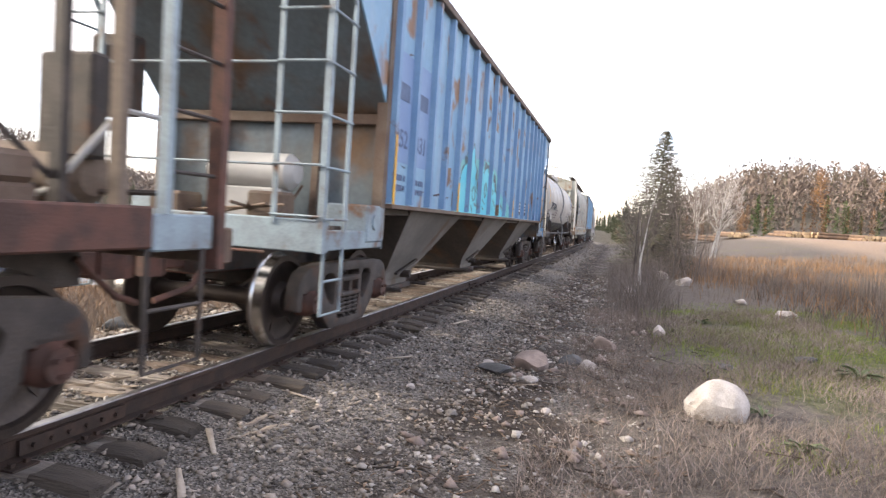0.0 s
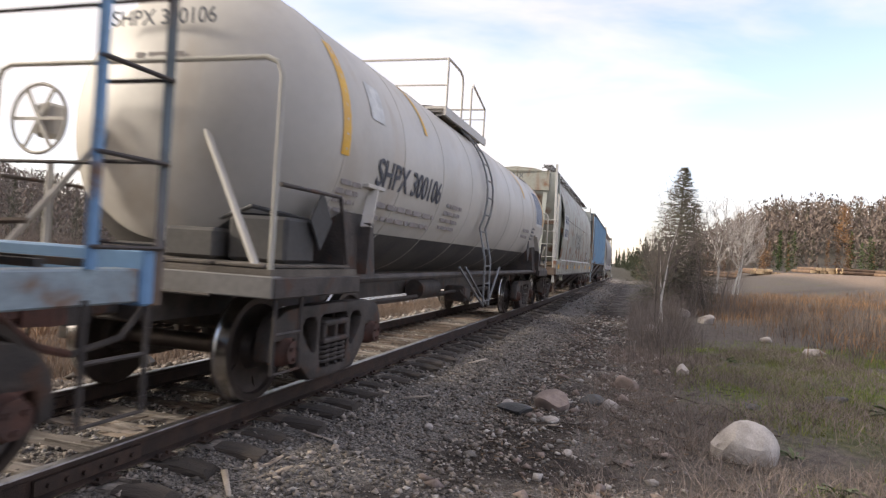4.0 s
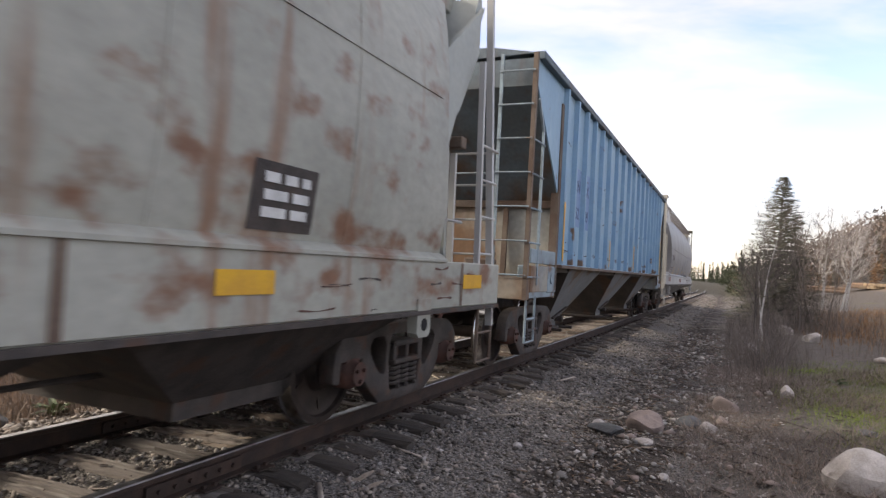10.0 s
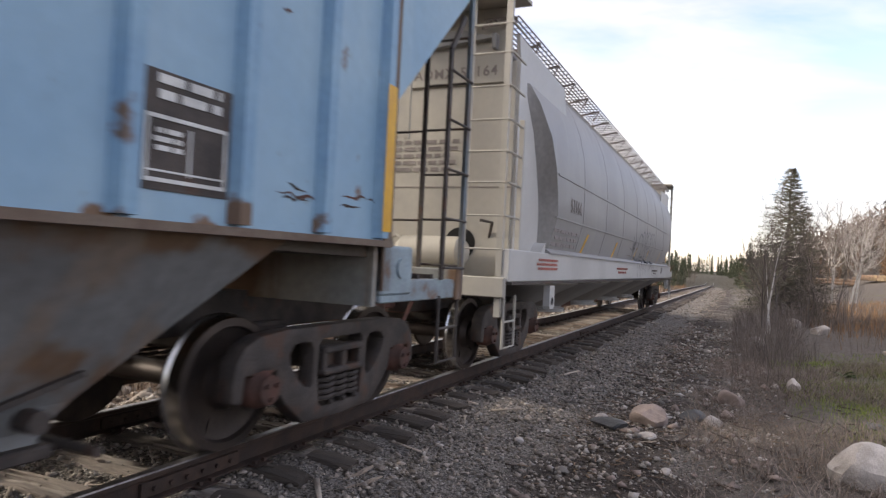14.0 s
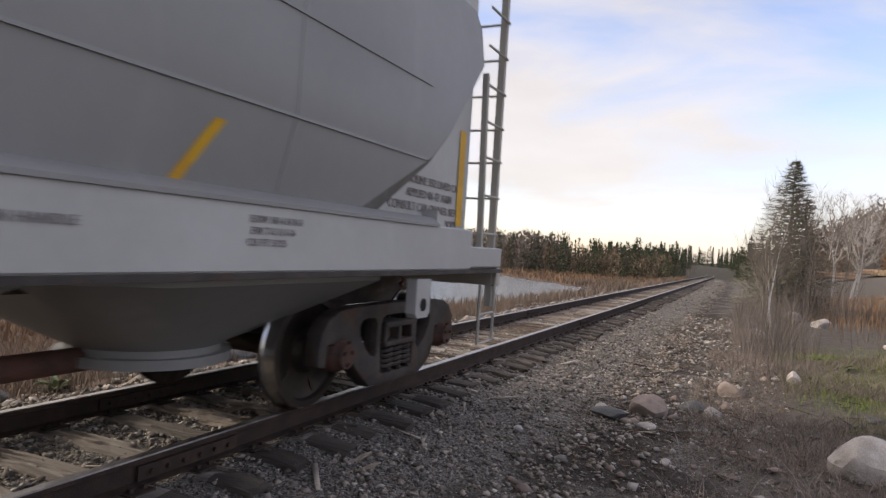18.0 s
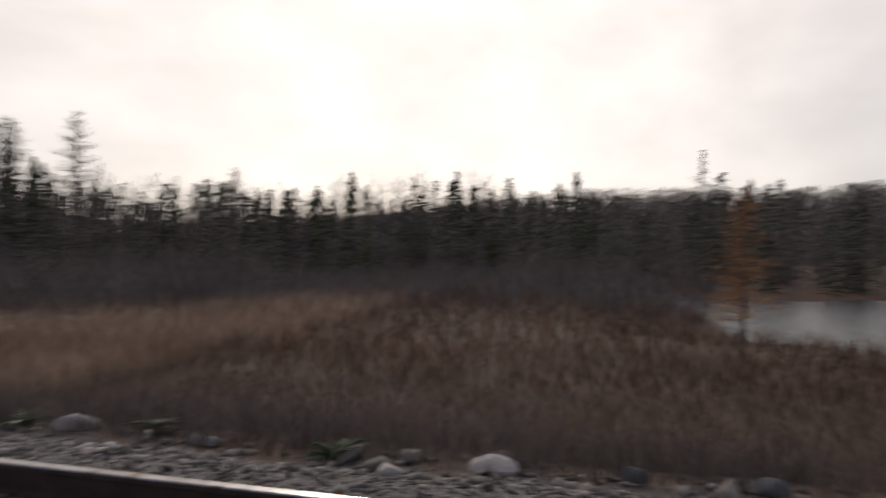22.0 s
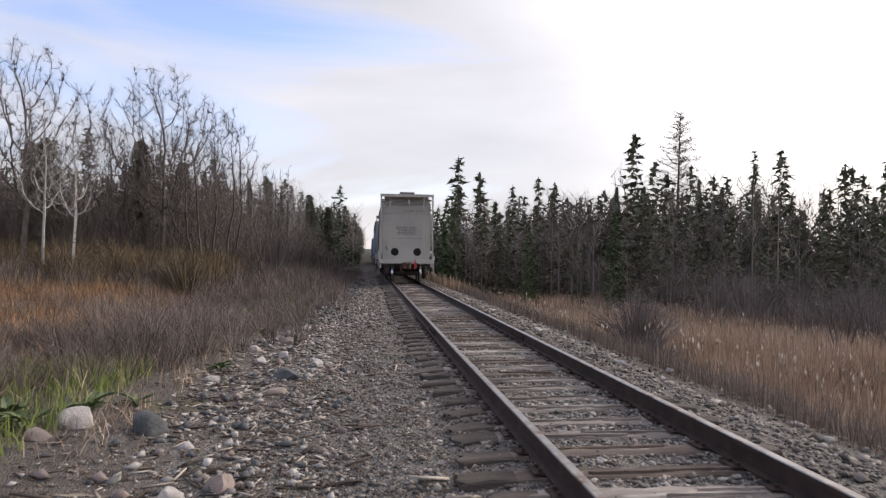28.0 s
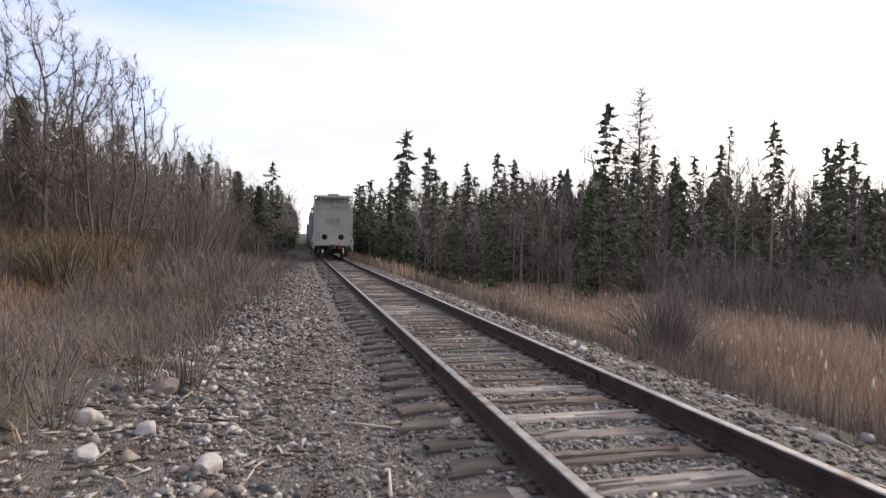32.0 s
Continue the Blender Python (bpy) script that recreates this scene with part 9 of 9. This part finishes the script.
LAR = grown("larch_tree", larch_soup(random.Random(105), 10, 2.1, 240, 0.26, 0.02, 0.7, 10), 10, M["larch_bare"], "tall bare larch with fine twigs", 0.8)
copies(LAR, [(-28.9, -66.2, 17.2), (-47.6, -53.9, 15.0), (-38.5, -37.8, 13.0), (-45.2, -50.6, 14.2), (-57, -40.4, 9.6), (-49, -31, 10), (-66, -25, 10), (-62, -36, 9.5)])
OLA = grown("larch_tree", larch_soup(random.Random(107), 10, 2.6, 170, 0.22, 0.025, 0.6, 12), 10, M["larch_orange"], "small larch with rusty needles", 0.8)
copies(OLA, [(-13.9, 3.0, 4.0), (62, 120, 11), (48, 128, 10), (70, 110, 11), (55, 118, 9), (38, 132, 9)])
for i, (x, y, h) in enumerate(((-6.6, -26.6, 2.9), (-7.3, -27.6, 2.5), (-5.9, -24.0, 1.5))):
    rnd = random.Random(300 + i)
    t = thing("willow_bush", "leafless grey willow bush standing in the reeds", "bush", "bushes")
    sp = Soup()
    for k in range(110):
        a, q = rnd.random() * 6.28, rnd.random()
        e = np.array((math.cos(a) * q * 0.6 * h, math.sin(a) * q * 0.6 * h, h * (1 - 0.4 * q) * rnd.uniform(0.6, 1)))
        b = np.array((math.cos(a), math.sin(a), 0)) * 0.18
        mid = b + (e - b) * 0.5 + np.array((0, 0, 0.12 * h))
        sp.limb(b, mid, 0.02, 0.011)
        sp.twig(mid, e, 0.011)
        for j in range(4):
            sp.twig(mid + (e - mid) * rnd.random() * 0.7, e + np.array((rnd.uniform(-1, 1), rnd.uniform(-1, 1), rnd.uniform(-0.4, 0.6))) * 0.22 * h, 0.006)
    shared("crown", soup_mesh("crown", sp, M["twig"]), t)
    stand(t, x, y)
def leafless(kind, label, soup, bark, twig):
    t = thing(kind, label, "tree", "trees")
    shared("trunk", soup_mesh("trunk", soup[0], M[bark]), t)
    shared("crown", soup_mesh("crown", soup[1], M[twig]), t)
    return t


copies(leafless("ash_tree", "tall leafless tree with an open spreading crown", branch_soup(109, 10, 0.30, 0.28, 0.36, 1200, 0.27, 0.012, fine=10), "bark", "twig"), [(11.9, -43.7, 11.2), (16.3, -38.5, 10.4), (21, -40, 9.3), (28, -42, 9.0), (16.6, -50, 9.4)])
copies(leafless("maple_tree", "leafless many-stemmed tree with a dense round crown", branch_soup(113, 10, 0.12, 0.06, 0.37, 1400, 0.26, 0.014, stems=5, fine=10), "bark", "wood_twig"), [(9.0, -42.2, 9.2), (24.5, -46, 9.6), (6.9, -50, 6.6), (12.9, -47, 8.4), (20, -34, 6.2), (32, -50, 9.6)])
copies(leafless("poplar_tree", "slim leafless tree with upright twigs", branch_soup(117, 10, 0.22, 0.14, 0.22, 640, 0.28, 0.017, fine=8), "bark", "twig"), [(8.1, -53.4, 6.2), (14.0, -44.5, 7.6), (18.5, -44, 8.4), (11.0, -52, 7.2), (10.0, -46.5, 6.4), (-14, -70, 8.4), (-10.4, -68, 8.0), (-17, -75, 8.8), (6.0, -58, 6.0), (7.2, -67, 7.0)])
copies(leafless("birch_tree", "slender leafless birch with a pale trunk", branch_soup(111, 10, 0.40, 0.34, 0.18, 460, 0.28, 0.013, fine=6), "birch_bark", "pale_twig"),
       [(7.4, -64.6, 9.3), (6.6, -58, 6.8), (-9.6, -73.8, 7.8), (-12, -73.4, 8.9), (12.9, -35.1, 6.9), (14.6, -36.5, 7.5), (9.0, -56, 7.5), (8.2, -62, 7.8), (6.6, -66, 7.8), (7.6, -72, 8.2), (-9.5, -66, 8.6), (-11, -70, 9.1), (-12.5, -66, 9.1), (-10.5, -76, 9.1), (-14.5, -69, 8.7), (-15, -77, 9.1), (-17, -72, 8.2),
        (-8.8, -80, 8.7), (-12, -84, 9.1), (-16, -64, 7.2), (-18, -80, 8.2), (23, -40, 8.2), (-27, -62, 7.7), (-22, -56, 6.8), (-35, -44, 7.2), (-30, -58, 8.2)])


for i, (x, y, h, ln) in enumerate(((8.9, 47.0, 7.0, 2.0), (9.8, 46.2, 6.6, 9.0), (10.3, 48.0, 6.4, 4.0))):
    stand(leafless("birch_tree", "white-barked leafless birch with fine pale twigs", branch_soup(80 + i, h, 0.34, 0.26, 0.23, 560, 0.2, 0.012, fine=8, twig=0.42), "birch_bark", "pale_twig"), x, y, 1.0, 0.0, ln)


# the woods beyond, as joined masses
def scatter_forest(name, places, make, variants, mat, label, seed):
    rnd = random.Random(seed)
    protos = [make(rnd) for _ in range(variants)]
    protos = [np.asarray(p.t, np.float32).reshape(-1, 3) for p in protos]
    parts = []
    z = ground_z(places[:, 0], places[:, 1])
    for i, (x, y, h) in enumerate(places):
        p = protos[i % variants]
        a = RNG.random() * 6.28
        c, s = math.cos(a), math.sin(a)
        k = h / 10
        parts.append(np.stack([(p[:, 0] * c - p[:, 1] * s) * k + x, (p[:, 0] * s + p[:, 1] * c) * k + y, p[:, 2] * k + z[i] - 0.1], 1))
    v = np.concatenate(parts)
    return big_mesh(name, v, np.arange(len(v)).reshape(-1, 3), [mat], "stuff", label, "forest")


def far_conifer(rnd):
    return spruce_soup(rnd, 10, rnd.uniform(1.0, 1.7), 95, start=0.03, width=0.19, spray=0.75, ragged=0.25, tufts=4)


def far_bare(rnd):
    s = Soup()
    s.limb((0, 0, 0), (0.1, 0, 7.5), 0.075, 0.02)

    def flat(p, q, w):
        a = rnd.random() * 3.14
        d = np.array((math.cos(a), math.sin(a), 0)) * w
        s.tri(p - d, p + d, q)

    for i in range(13):
        z = rnd.uniform(2.2, 7.2)
        a = rnd.random() * 6.28
        q = 2.0 * math.sin(math.pi * min(1.0, (z + 1.5) / 10.5)) ** 0.7 * rnd.uniform(0.6, 1.1)
        o = np.array((math.cos(a), math.sin(a), 0))
        b, e = np.array((0, 0, z)), o * q + np.array((0, 0, z + rnd.uniform(0.8, 2.2)))
        flat(b, e, 0.035)
        for k in range(6):
            p = b + (e - b) * rnd.uniform(0.25, 0.95)
            flat(p, p + np.array((rnd.uniform(-1, 1), rnd.uniform(-1, 1), rnd.uniform(0.1, 1.3))) * 0.9, 0.026)
    return s


def hill_bare(rnd):
    s = Soup()
    for i in range(105):
        z = 8.4 * rnd.random() ** 1.25
        a = rnd.random() * 6.28
        q = 2.4 * math.sin(math.pi * min(1.0, (z + 1.2) / 10.5)) ** 0.7 * rnd.uniform(0.2, 1.1)
        p = np.array((math.cos(a) * q, math.sin(a) * q, z))
        t = rnd.random() * 3.14
        d = np.array((math.cos(t), math.sin(t), rnd.uniform(-0.7, 0.7))) * 0.20
        s.tri(p - d, p + d, p + np.array((math.cos(a) * rnd.uniform(0, 1), math.sin(a) * rnd.uniform(0, 1), rnd.uniform(-0.3, 1.2))))
    return s


def forest_places(n, x0, x1, y0, y1, h0, h1, keep):
    xy = np.stack([RNG.uniform(x0, x1, n), RNG.uniform(y0, y1, n)], 1)
    xy = xy[(RNG.random(n) < keep(xy[:, 0], xy[:, 1])) & (lake_side(xy[:, 0], xy[:, 1]) > 1.8)]
    return np.concatenate([xy, RNG.uniform(h0, h1, (len(xy), 1))], 1)


def lakeward(x, y):
    """Woods behind the marsh on the lake side, from the far end round to the back."""
    d = np.hypot(x - 3, y)
    az = np.degrees(np.arctan2(y, x - 3))
    edge = np.interp(az, [-180, -160, -140, -125, -110, -100, -95], [50, 46, 42, 44, 48, 52, 56])
    edge = np.where(az > 0, np.interp(az, [90, 96, 104, 112, 120, 135, 150, 165, 180], [150, 125, 118, 112, 104, 66, 50, 45, 46]), edge)
    return ((d > edge) & (d < edge + 42) & (x < -6)).astype(float)


def hillside(x, y):
    d = np.hypot(x - 3, y)
    return ((d > 110) & (d < 235)).astype(float)


def backright(x, y):
    return (x - track_x(y) > np.interp(-y, [50, 62, 95, 150, 250], [14, 10, 6.5, 5.2, 5.0])).astype(float)


woods = forest_places(6200, -130, -6, -130, 20, 7.6, 11.6, lambda x, y: lakeward(x, y) * 0.9)
woods[:, 2] = (woods[:, 2] - 3.0 * smooth01(woods[:, 1], -62, -22)) * RNG.uniform(0.55, 1.1, len(woods))
scatter_forest("spruce_woods", np.concatenate([woods[::5], woods[4::10]]), far_conifer, 6, M["needle_far"], "dark spruce woods behind the marsh", 1)
scatter_forest("spruce_woods", woods[2::10] * np.array([1, 1, 0.75]), far_conifer, 5, M["needle_green"], "green firs at the edge of the marsh forest", 18)
scatter_forest("bare_woods", np.concatenate([woods[1::5], woods[3::5], woods[9::10]]), far_bare, 5, M["wood_twig"], "grey leafless woods behind the marsh", 2)
woods = forest_places(2600, -150, -6, 0, 190, 3.0, 5.8, lambda x, y: lakeward(x, y) * 0.9)
scatter_forest("spruce_woods", woods[::6], far_conifer, 5, M["needle"], "dark spruce woods along the far shore", 3)
scatter_forest("bare_woods", np.concatenate([woods[1::3], woods[2::3], woods[3::6]]), far_bare, 5, M["twig"], "grey leafless woods along the far shore", 4)
woods = forest_places(12000, -235, 60, -140, 235, 6.0, 9.0, lambda x, y: hillside(x, y) * ((np.degrees(np.arctan2(y, x - 3)) > 104) | (np.degrees(np.arctan2(y, x - 3)) < -125)) * 0.9)
scatter_forest("bare_woods", woods[::2], hill_bare, 6, M["twig"], "grey leafless hillside woods", 5)
scatter_forest("bare_woods", woods[1::4], hill_bare, 6, M["dull_twig"], "grey-brown leafless hillside woods", 6)
scatter_forest("spruce_woods", woods[3::12] * np.array([1, 1, 0.7]), far_conifer, 5, M["needle"], "dark spruces on the hillside", 7)
woods = forest_places(4200, 8, 235, 60, 235, 6.0, 10.0, lambda x, y: hillside(x, y) * (np.degrees(np.arctan2(y, x - 3)) < 86) * (np.degrees(np.arctan2(y, x - 3)) > 40))
scatter_forest("spruce_woods", woods[::5] * np.array([1, 1, 0.72]), far_conifer, 5, M["needle_far"], "dark spruces on the hillside", 8)
scatter_forest("bare_woods", np.concatenate([woods[1::3], woods[2::3]]), hill_bare, 6, M["dull_twig"], "grey leafless hillside woods", 10)
foot = forest_places(900, 14, 130, 60, 150, 3.0, 5.6, lambda x, y: ((np.hypot(x - 3, y) > 98) & (np.hypot(x - 3, y) < 116)).astype(float))
scatter_forest("larch_woods", foot[::3], far_conifer, 5, M["larch"], "rusty larches below the hill", 9)
scatter_forest("larch_woods", foot[1::3], far_bare, 5, M["larch_brown"], "fading brown larches below the hill", 19)
scatter_forest("pine_woods", foot[2::5] * np.array([1, 1, 1.05]), far_conifer, 5, M["needle_green"], "green pines below the hill", 20)
woods = forest_places(420, -30, 12, 110, 230, 4.0, 7.0, lambda x, y: ((np.abs(x - track_x(y)) > 5)).astype(float))
scatter_forest("spruce_woods", woods, far_conifer, 4, M["needle"], "dark spruces where the track vanishes", 11)
woods = forest_places(2500, -6, 90, -240, -50, 6.0, 9.4, backright)
scatter_forest("bare_woods", woods[::3], far_bare, 5, M["twig"], "grey leafless woods behind the brush", 12)
scatter_forest("bare_woods", woods[1::6], far_bare, 5, M["dull_twig"], "grey-brown leafless woods behind the brush", 13)
scatter_forest("spruce_woods", np.concatenate([woods[2::3], woods[4::6]]), far_conifer, 5, M["needle"], "dark spruces behind the brush", 14)
woods = forest_places(620, -70, -4.5, -240, -64, 6.5, 10.0, lambda x, y: (x - track_x(y) < -np.interp(-y, [64, 80, 110, 150], [8.5, 6.5, 5.5, 5.0])).astype(float))
scatter_forest("bare_woods", woods, far_bare, 5, M["twig"], "grey leafless woods beyond the reeds", 15)
woods = forest_places(900, -70, 12, -240, -95, 6.0, 9.5, lambda x, y: ((np.abs(x - track_x(y)) > 4.2) & (np.abs(x - track_x(y)) < 11)).astype(float))
scatter_forest("spruce_woods", woods[::2], far_conifer, 5, M["needle"], "dark spruces lining the track far back", 21)
scatter_forest("bare_woods", woods[1::2], far_bare, 5, M["dull_twig"], "leafless trees lining the track far back", 22)

# ---- log yard ----
LOGM = material("log_bark", (0.20, 0.13, 0.085), (0.13, 0.085, 0.06), 2, 0.9, 0, 0.4, 20, vary=0.3)
CUT = material("cut_log_end", (0.55, 0.42, 0.26), (0.45, 0.33, 0.2), 8, 0.8, 0, 0.1, 40, vary=0.3)
lg = Geo().tube([(0, 0, 0), (0, 5.0, 0.03)], [0.19, 0.16], 9)
lg.k[-2:] = [1, 1]
LOG = lg.mesh("log", [LOGM, CUT])
rl = random.Random(9)
for k, (x, y, turn, n) in enumerate(((24, 79, 12, 26), (31, 77, 18, 30), (38, 74, 22, 30), (45, 70, 28, 30), (15, 84, 75, 14), (18, 85, 10, 16), (52, 66, 32, 30), (41, 71, 110, 14), (29, 80, 100, 14))):
    zb = float(ground_z(np.array([x]), np.array([y]))[0])
    pile = thing("log_pile", "pile of cut logs in a bare timber yard", "log pile", "log piles", pose(x, y, zb, 0, 0, turn))
    for i in range(n):
        row, col = (0, i) if i < n * 0.6 else (1, i - int(n * 0.6))
        shared("log", LOG, pile, pose(col * 0.36 + row * 0.18 - n * 0.1, rl.uniform(-0.3, 0.3), 0.17 + row * 0.3, 0, rl.uniform(0, 90), rl.uniform(-3, 3)))

# ---- bark and wood scraps beside the track behind ----
SCRAP = material("rotten_wood", (0.085, 0.062, 0.048), (0.05, 0.038, 0.03), 3, 0.9, 0, 0.6, 30, vary=0.4, stretch=(0.5, 3, 3))
SCRAP2 = material("bleached_wood", (0.34, 0.28, 0.22), (0.24, 0.19, 0.15), 3, 0.9, 0, 0.5, 30, vary=0.3, stretch=(0.5, 3, 3))
ORANGE = material("rusty_split_wood", (0.40, 0.19, 0.07), (0.28, 0.13, 0.05), 3, 0.9, 0, 0.5, 30, stretch=(0.5, 3, 3))


def slab_mesh(seed, ln, w, h, mat):
    rnd = random.Random(seed)
    rings = []
    for i in range(7):
        f = i / 6
        k = 1 - 0.75 * abs(2 * f - 1) ** 3
        rings.append([(ln * (f - 0.5), a * w * k + rnd.uniform(-0.02, 0.02), b * h * k + 0.03 * math.sin(3 * f + seed) + rnd.uniform(-0.006, 0.006)) for a, b in ((-0.5, -0.5), (0.5, -0.5), (0.42, 0.3), (0.1, 0.5), (-0.3, 0.45))])
    return Geo().loft(rings).mesh("slab", [mat], 25)


SLABS = [slab_mesh(1, 0.62, 0.09, 0.035, SCRAP), slab_mesh(2, 0.42, 0.07, 0.03, SCRAP), slab_mesh(3, 0.8, 0.08, 0.035, SCRAP), slab_mesh(4, 0.45, 0.04, 0.02, SCRAP2), slab_mesh(5, 0.34, 0.13, 0.07, ORANGE)]
heap = thing("wood_heap", "heap of dark rotten ties and bark scraps on gravel", "wood scraps", "", pose(3.95, -8.3, float(ground_z(np.array([3.95]), np.array([-8.3]))[0])))
for i in range(54):
    shared("slab", SLABS[(i * 7) % 4 if i % 5 == 0 else i % 3], heap, pose(rl.gauss(0, 0.35), rl.gauss(0, 0.35), 0.03 + 0.20 * rl.random() * max(0, 1 - i / 60), rl.uniform(-15, 15), rl.uniform(-10, 10), rl.gauss(10, 40)))
shared("slab", SLABS[4], heap, pose(-0.1, 0.25, 0.22, 0, -20, 70), "split rusty orange wood")
for i, (x, y, a, k) in enumerate(((3.0, -9.2, 10, 0), (3.2, -9.35, 25, 2), (2.85, -9.6, -10, 3), (3.15, -11.1, 60, 1), (3.5, -12.9, 15, 2), (1.75, -14.1, 5, 2), (2.2, -12.6, -15, 1), (1.9, -6.9, 70, 3), (2.0, -6.3, -40, 1), (3.4, -10.4, 30, 3), (3.9, -12.5, 10, 3), (2.4, -10.4, 80, 3),
                                 (3.2, 13.6, 10, 2), (3.5, 13.2, -5, 2), (3.4, 16.0, 20, 2), (1.42, 4.35, 75, 3), (1.55, 4.2, 60, 3), (-0.2, 4.4, 20, 3), (0.1, 4.55, -10, 3), (-0.1, 4.7, 30, 3), (0.2, 4.3, 5, 3), (3.1, 6.9, 5, 3), (2.6, 11.5, 40, 1))):
    ob = new("wood_scrap", SLABS[k])
    ob.matrix_basis = pose(x, y, float(ground_z(np.array([x]), np.array([y]))[0]) + (0.05 if abs(x) < 0.5 else 0.02), 0, 0, a)
    tagged(ob, "bleached splintered wood scrap on gravel" if k == 3 else "dark rotten wood scrap on gravel", "wood scrap", "wood scraps")


# ---- broad-leaved weeds ----
def weed(x, y, s, n, seed, mat="leaf"):
    rnd = random.Random(seed)
    t = thing("weed", "low broad-leaved green weed", "weed", "weeds", pose(x, y, float(ground_z(np.array([x]), np.array([y]))[0])))
    for i in range(n):
        a, ln, w = rnd.random() * 360, s * rnd.uniform(0.6, 1.1), s * rnd.uniform(0.22, 0.34)
        v = [(0, 0, 0), (ln * 0.35, -w / 2, ln * 0.32), (ln * 0.75, -w * 0.4, ln * 0.36), (ln, 0, ln * 0.25), (ln * 0.75, w * 0.4, ln * 0.36), (ln * 0.35, w / 2, ln * 0.32), (ln * 0.5, 0, ln * 0.27)]
        ob = part("leaf", Geo().add(v, [(0, 1, 6), (1, 2, 6), (2, 3, 6), (3, 4, 6), (4, 5, 6), (5, 0, 6)]), M[mat], t, "", 0)
        ob.matrix_basis = pose(0, 0, 0, 0, rnd.uniform(-25, 10), a)


for i, (x, y, s, n) in enumerate(((6.95, 8.9, 0.27, 12), (5.55, 5.6, 0.22, 9), (5.45, 6.6, 0.16, 8), (5.6, 12.8, 0.2, 9), (4.95, -13.9, 0.34, 14), (5.25, -14.2, 0.34, 14), (4.7, -14.6, 0.3, 12), (5.4, -13.5, 0.3, 12), (4.35, -15.0, 0.26, 10), (4.0, -17.6, 0.3, 10), (3.9, -21.8, 0.3, 10), (-3.1, -6.0, 0.3, 12), (-3.2, -4.6, 0.3, 12), (-3.0, -2.6, 0.3, 12),
                                  (-3.3, 2.2, 0.34, 12), (-3.4, 3.0, 0.34, 12), (-3.3, 5.3, 0.3, 10))):
    weed(x, y, s, n, 400 + i)

# narrow young growth that closes in on the track further back
woods = forest_places(1100, -12, 12, -270, -80, 6.0, 11.0, lambda x, y: ((np.abs(x - track_x(y)) > 4.0) & (np.abs(x - track_x(y)) < 9)).astype(float))
scatter_forest("bare_woods", np.concatenate([woods[::2], woods[1::4]]), far_bare, 4, M["twig"], "grey leafless trees along the track", 16)
scatter_forest("spruce_woods", woods[3::4] * np.array([1, 1, 0.9]), far_conifer, 4, M["needle"], "dark spruces along the track", 17)

# depth behind the first rows of trees
back = forest_places(300, -32, -8.6, -98, -64, 6.5, 9.5, lambda x, y: np.ones(x.shape))
scatter_forest("bare_woods", back, far_bare, 5, M["twig"], "grey leafless trees beyond the reeds", 21)
back = forest_places(620, 9, 52, -84, -46, 5.5, 8.5, lambda x, y: np.ones(x.shape))
scatter_forest("bare_woods", back, far_bare, 5, M["wood_twig"], "grey leafless trees behind the brush", 22)
back = forest_places(1900, -110, -14, -120, -10, 9.5, 12.5, lambda x, y: (lakeward(x, y) > 0) * (np.hypot(x - 3, y) > 62))
scatter_forest("bare_woods", np.concatenate([back[::2], back[3::4]]), far_bare, 5, M["wood_twig"], "dark leafless woods deep behind the marsh", 23)
scatter_forest("spruce_woods", back[1::4] * np.array([1, 1, 0.85]), far_conifer, 5, M["needle"], "dark spruces deep behind the marsh", 24)

brush = forest_places(1300, -70, -7, -95, 5, 2.6, 4.8, lambda x, y: lakeward(x * 0.93, y * 0.93) + (lakeward(x * 1.12, y * 1.12) > 0) * (lakeward(x * 0.9, y * 0.9) < 1))
brush = brush[(brush[:, 0] - track_x(brush[:, 1]) < -9) & (np.hypot(brush[:, 0] - 3, brush[:, 1]) < 62)]
scatter_forest("bare_woods", brush, far_bare, 5, M["twig"], "grey leafless brush along the forest edge", 27)
shore = forest_places(5200, -66, -18, -6, 100, 1.5, 3.4, lambda x, y: ((lake_side(x, y) < 9) & (x < -34 - 0.1 * y + 22 * smooth01(y, 60, 90))).astype(float))
scatter_forest("bare_woods", shore, far_bare, 5, M["dull_twig"], "low leafless brush along the far shore", 28)

closing = forest_places(240, -60, 10, 300, 400, 6.0, 10.0, lambda x, y: np.ones(x.shape))
scatter_forest("spruce_woods", closing, far_conifer, 5, M["needle"], "dark woods where the track bends out of sight", 29)
ahead = forest_places(620, -70, 9, 104, 165, 4.2, 7.4, lambda x, y: (np.abs(x - track_x(y)) > 5.5).astype(float))
scatter_forest("spruce_woods", ahead[::2], far_conifer, 5, M["needle"], "dark spruces where the track vanishes", 25)
scatter_forest("bare_woods", ahead[1::2] * np.array([1, 1, 0.8]), hill_bare, 5, M["larch_brown"], "brown larches where the track vanishes", 26)

motions()
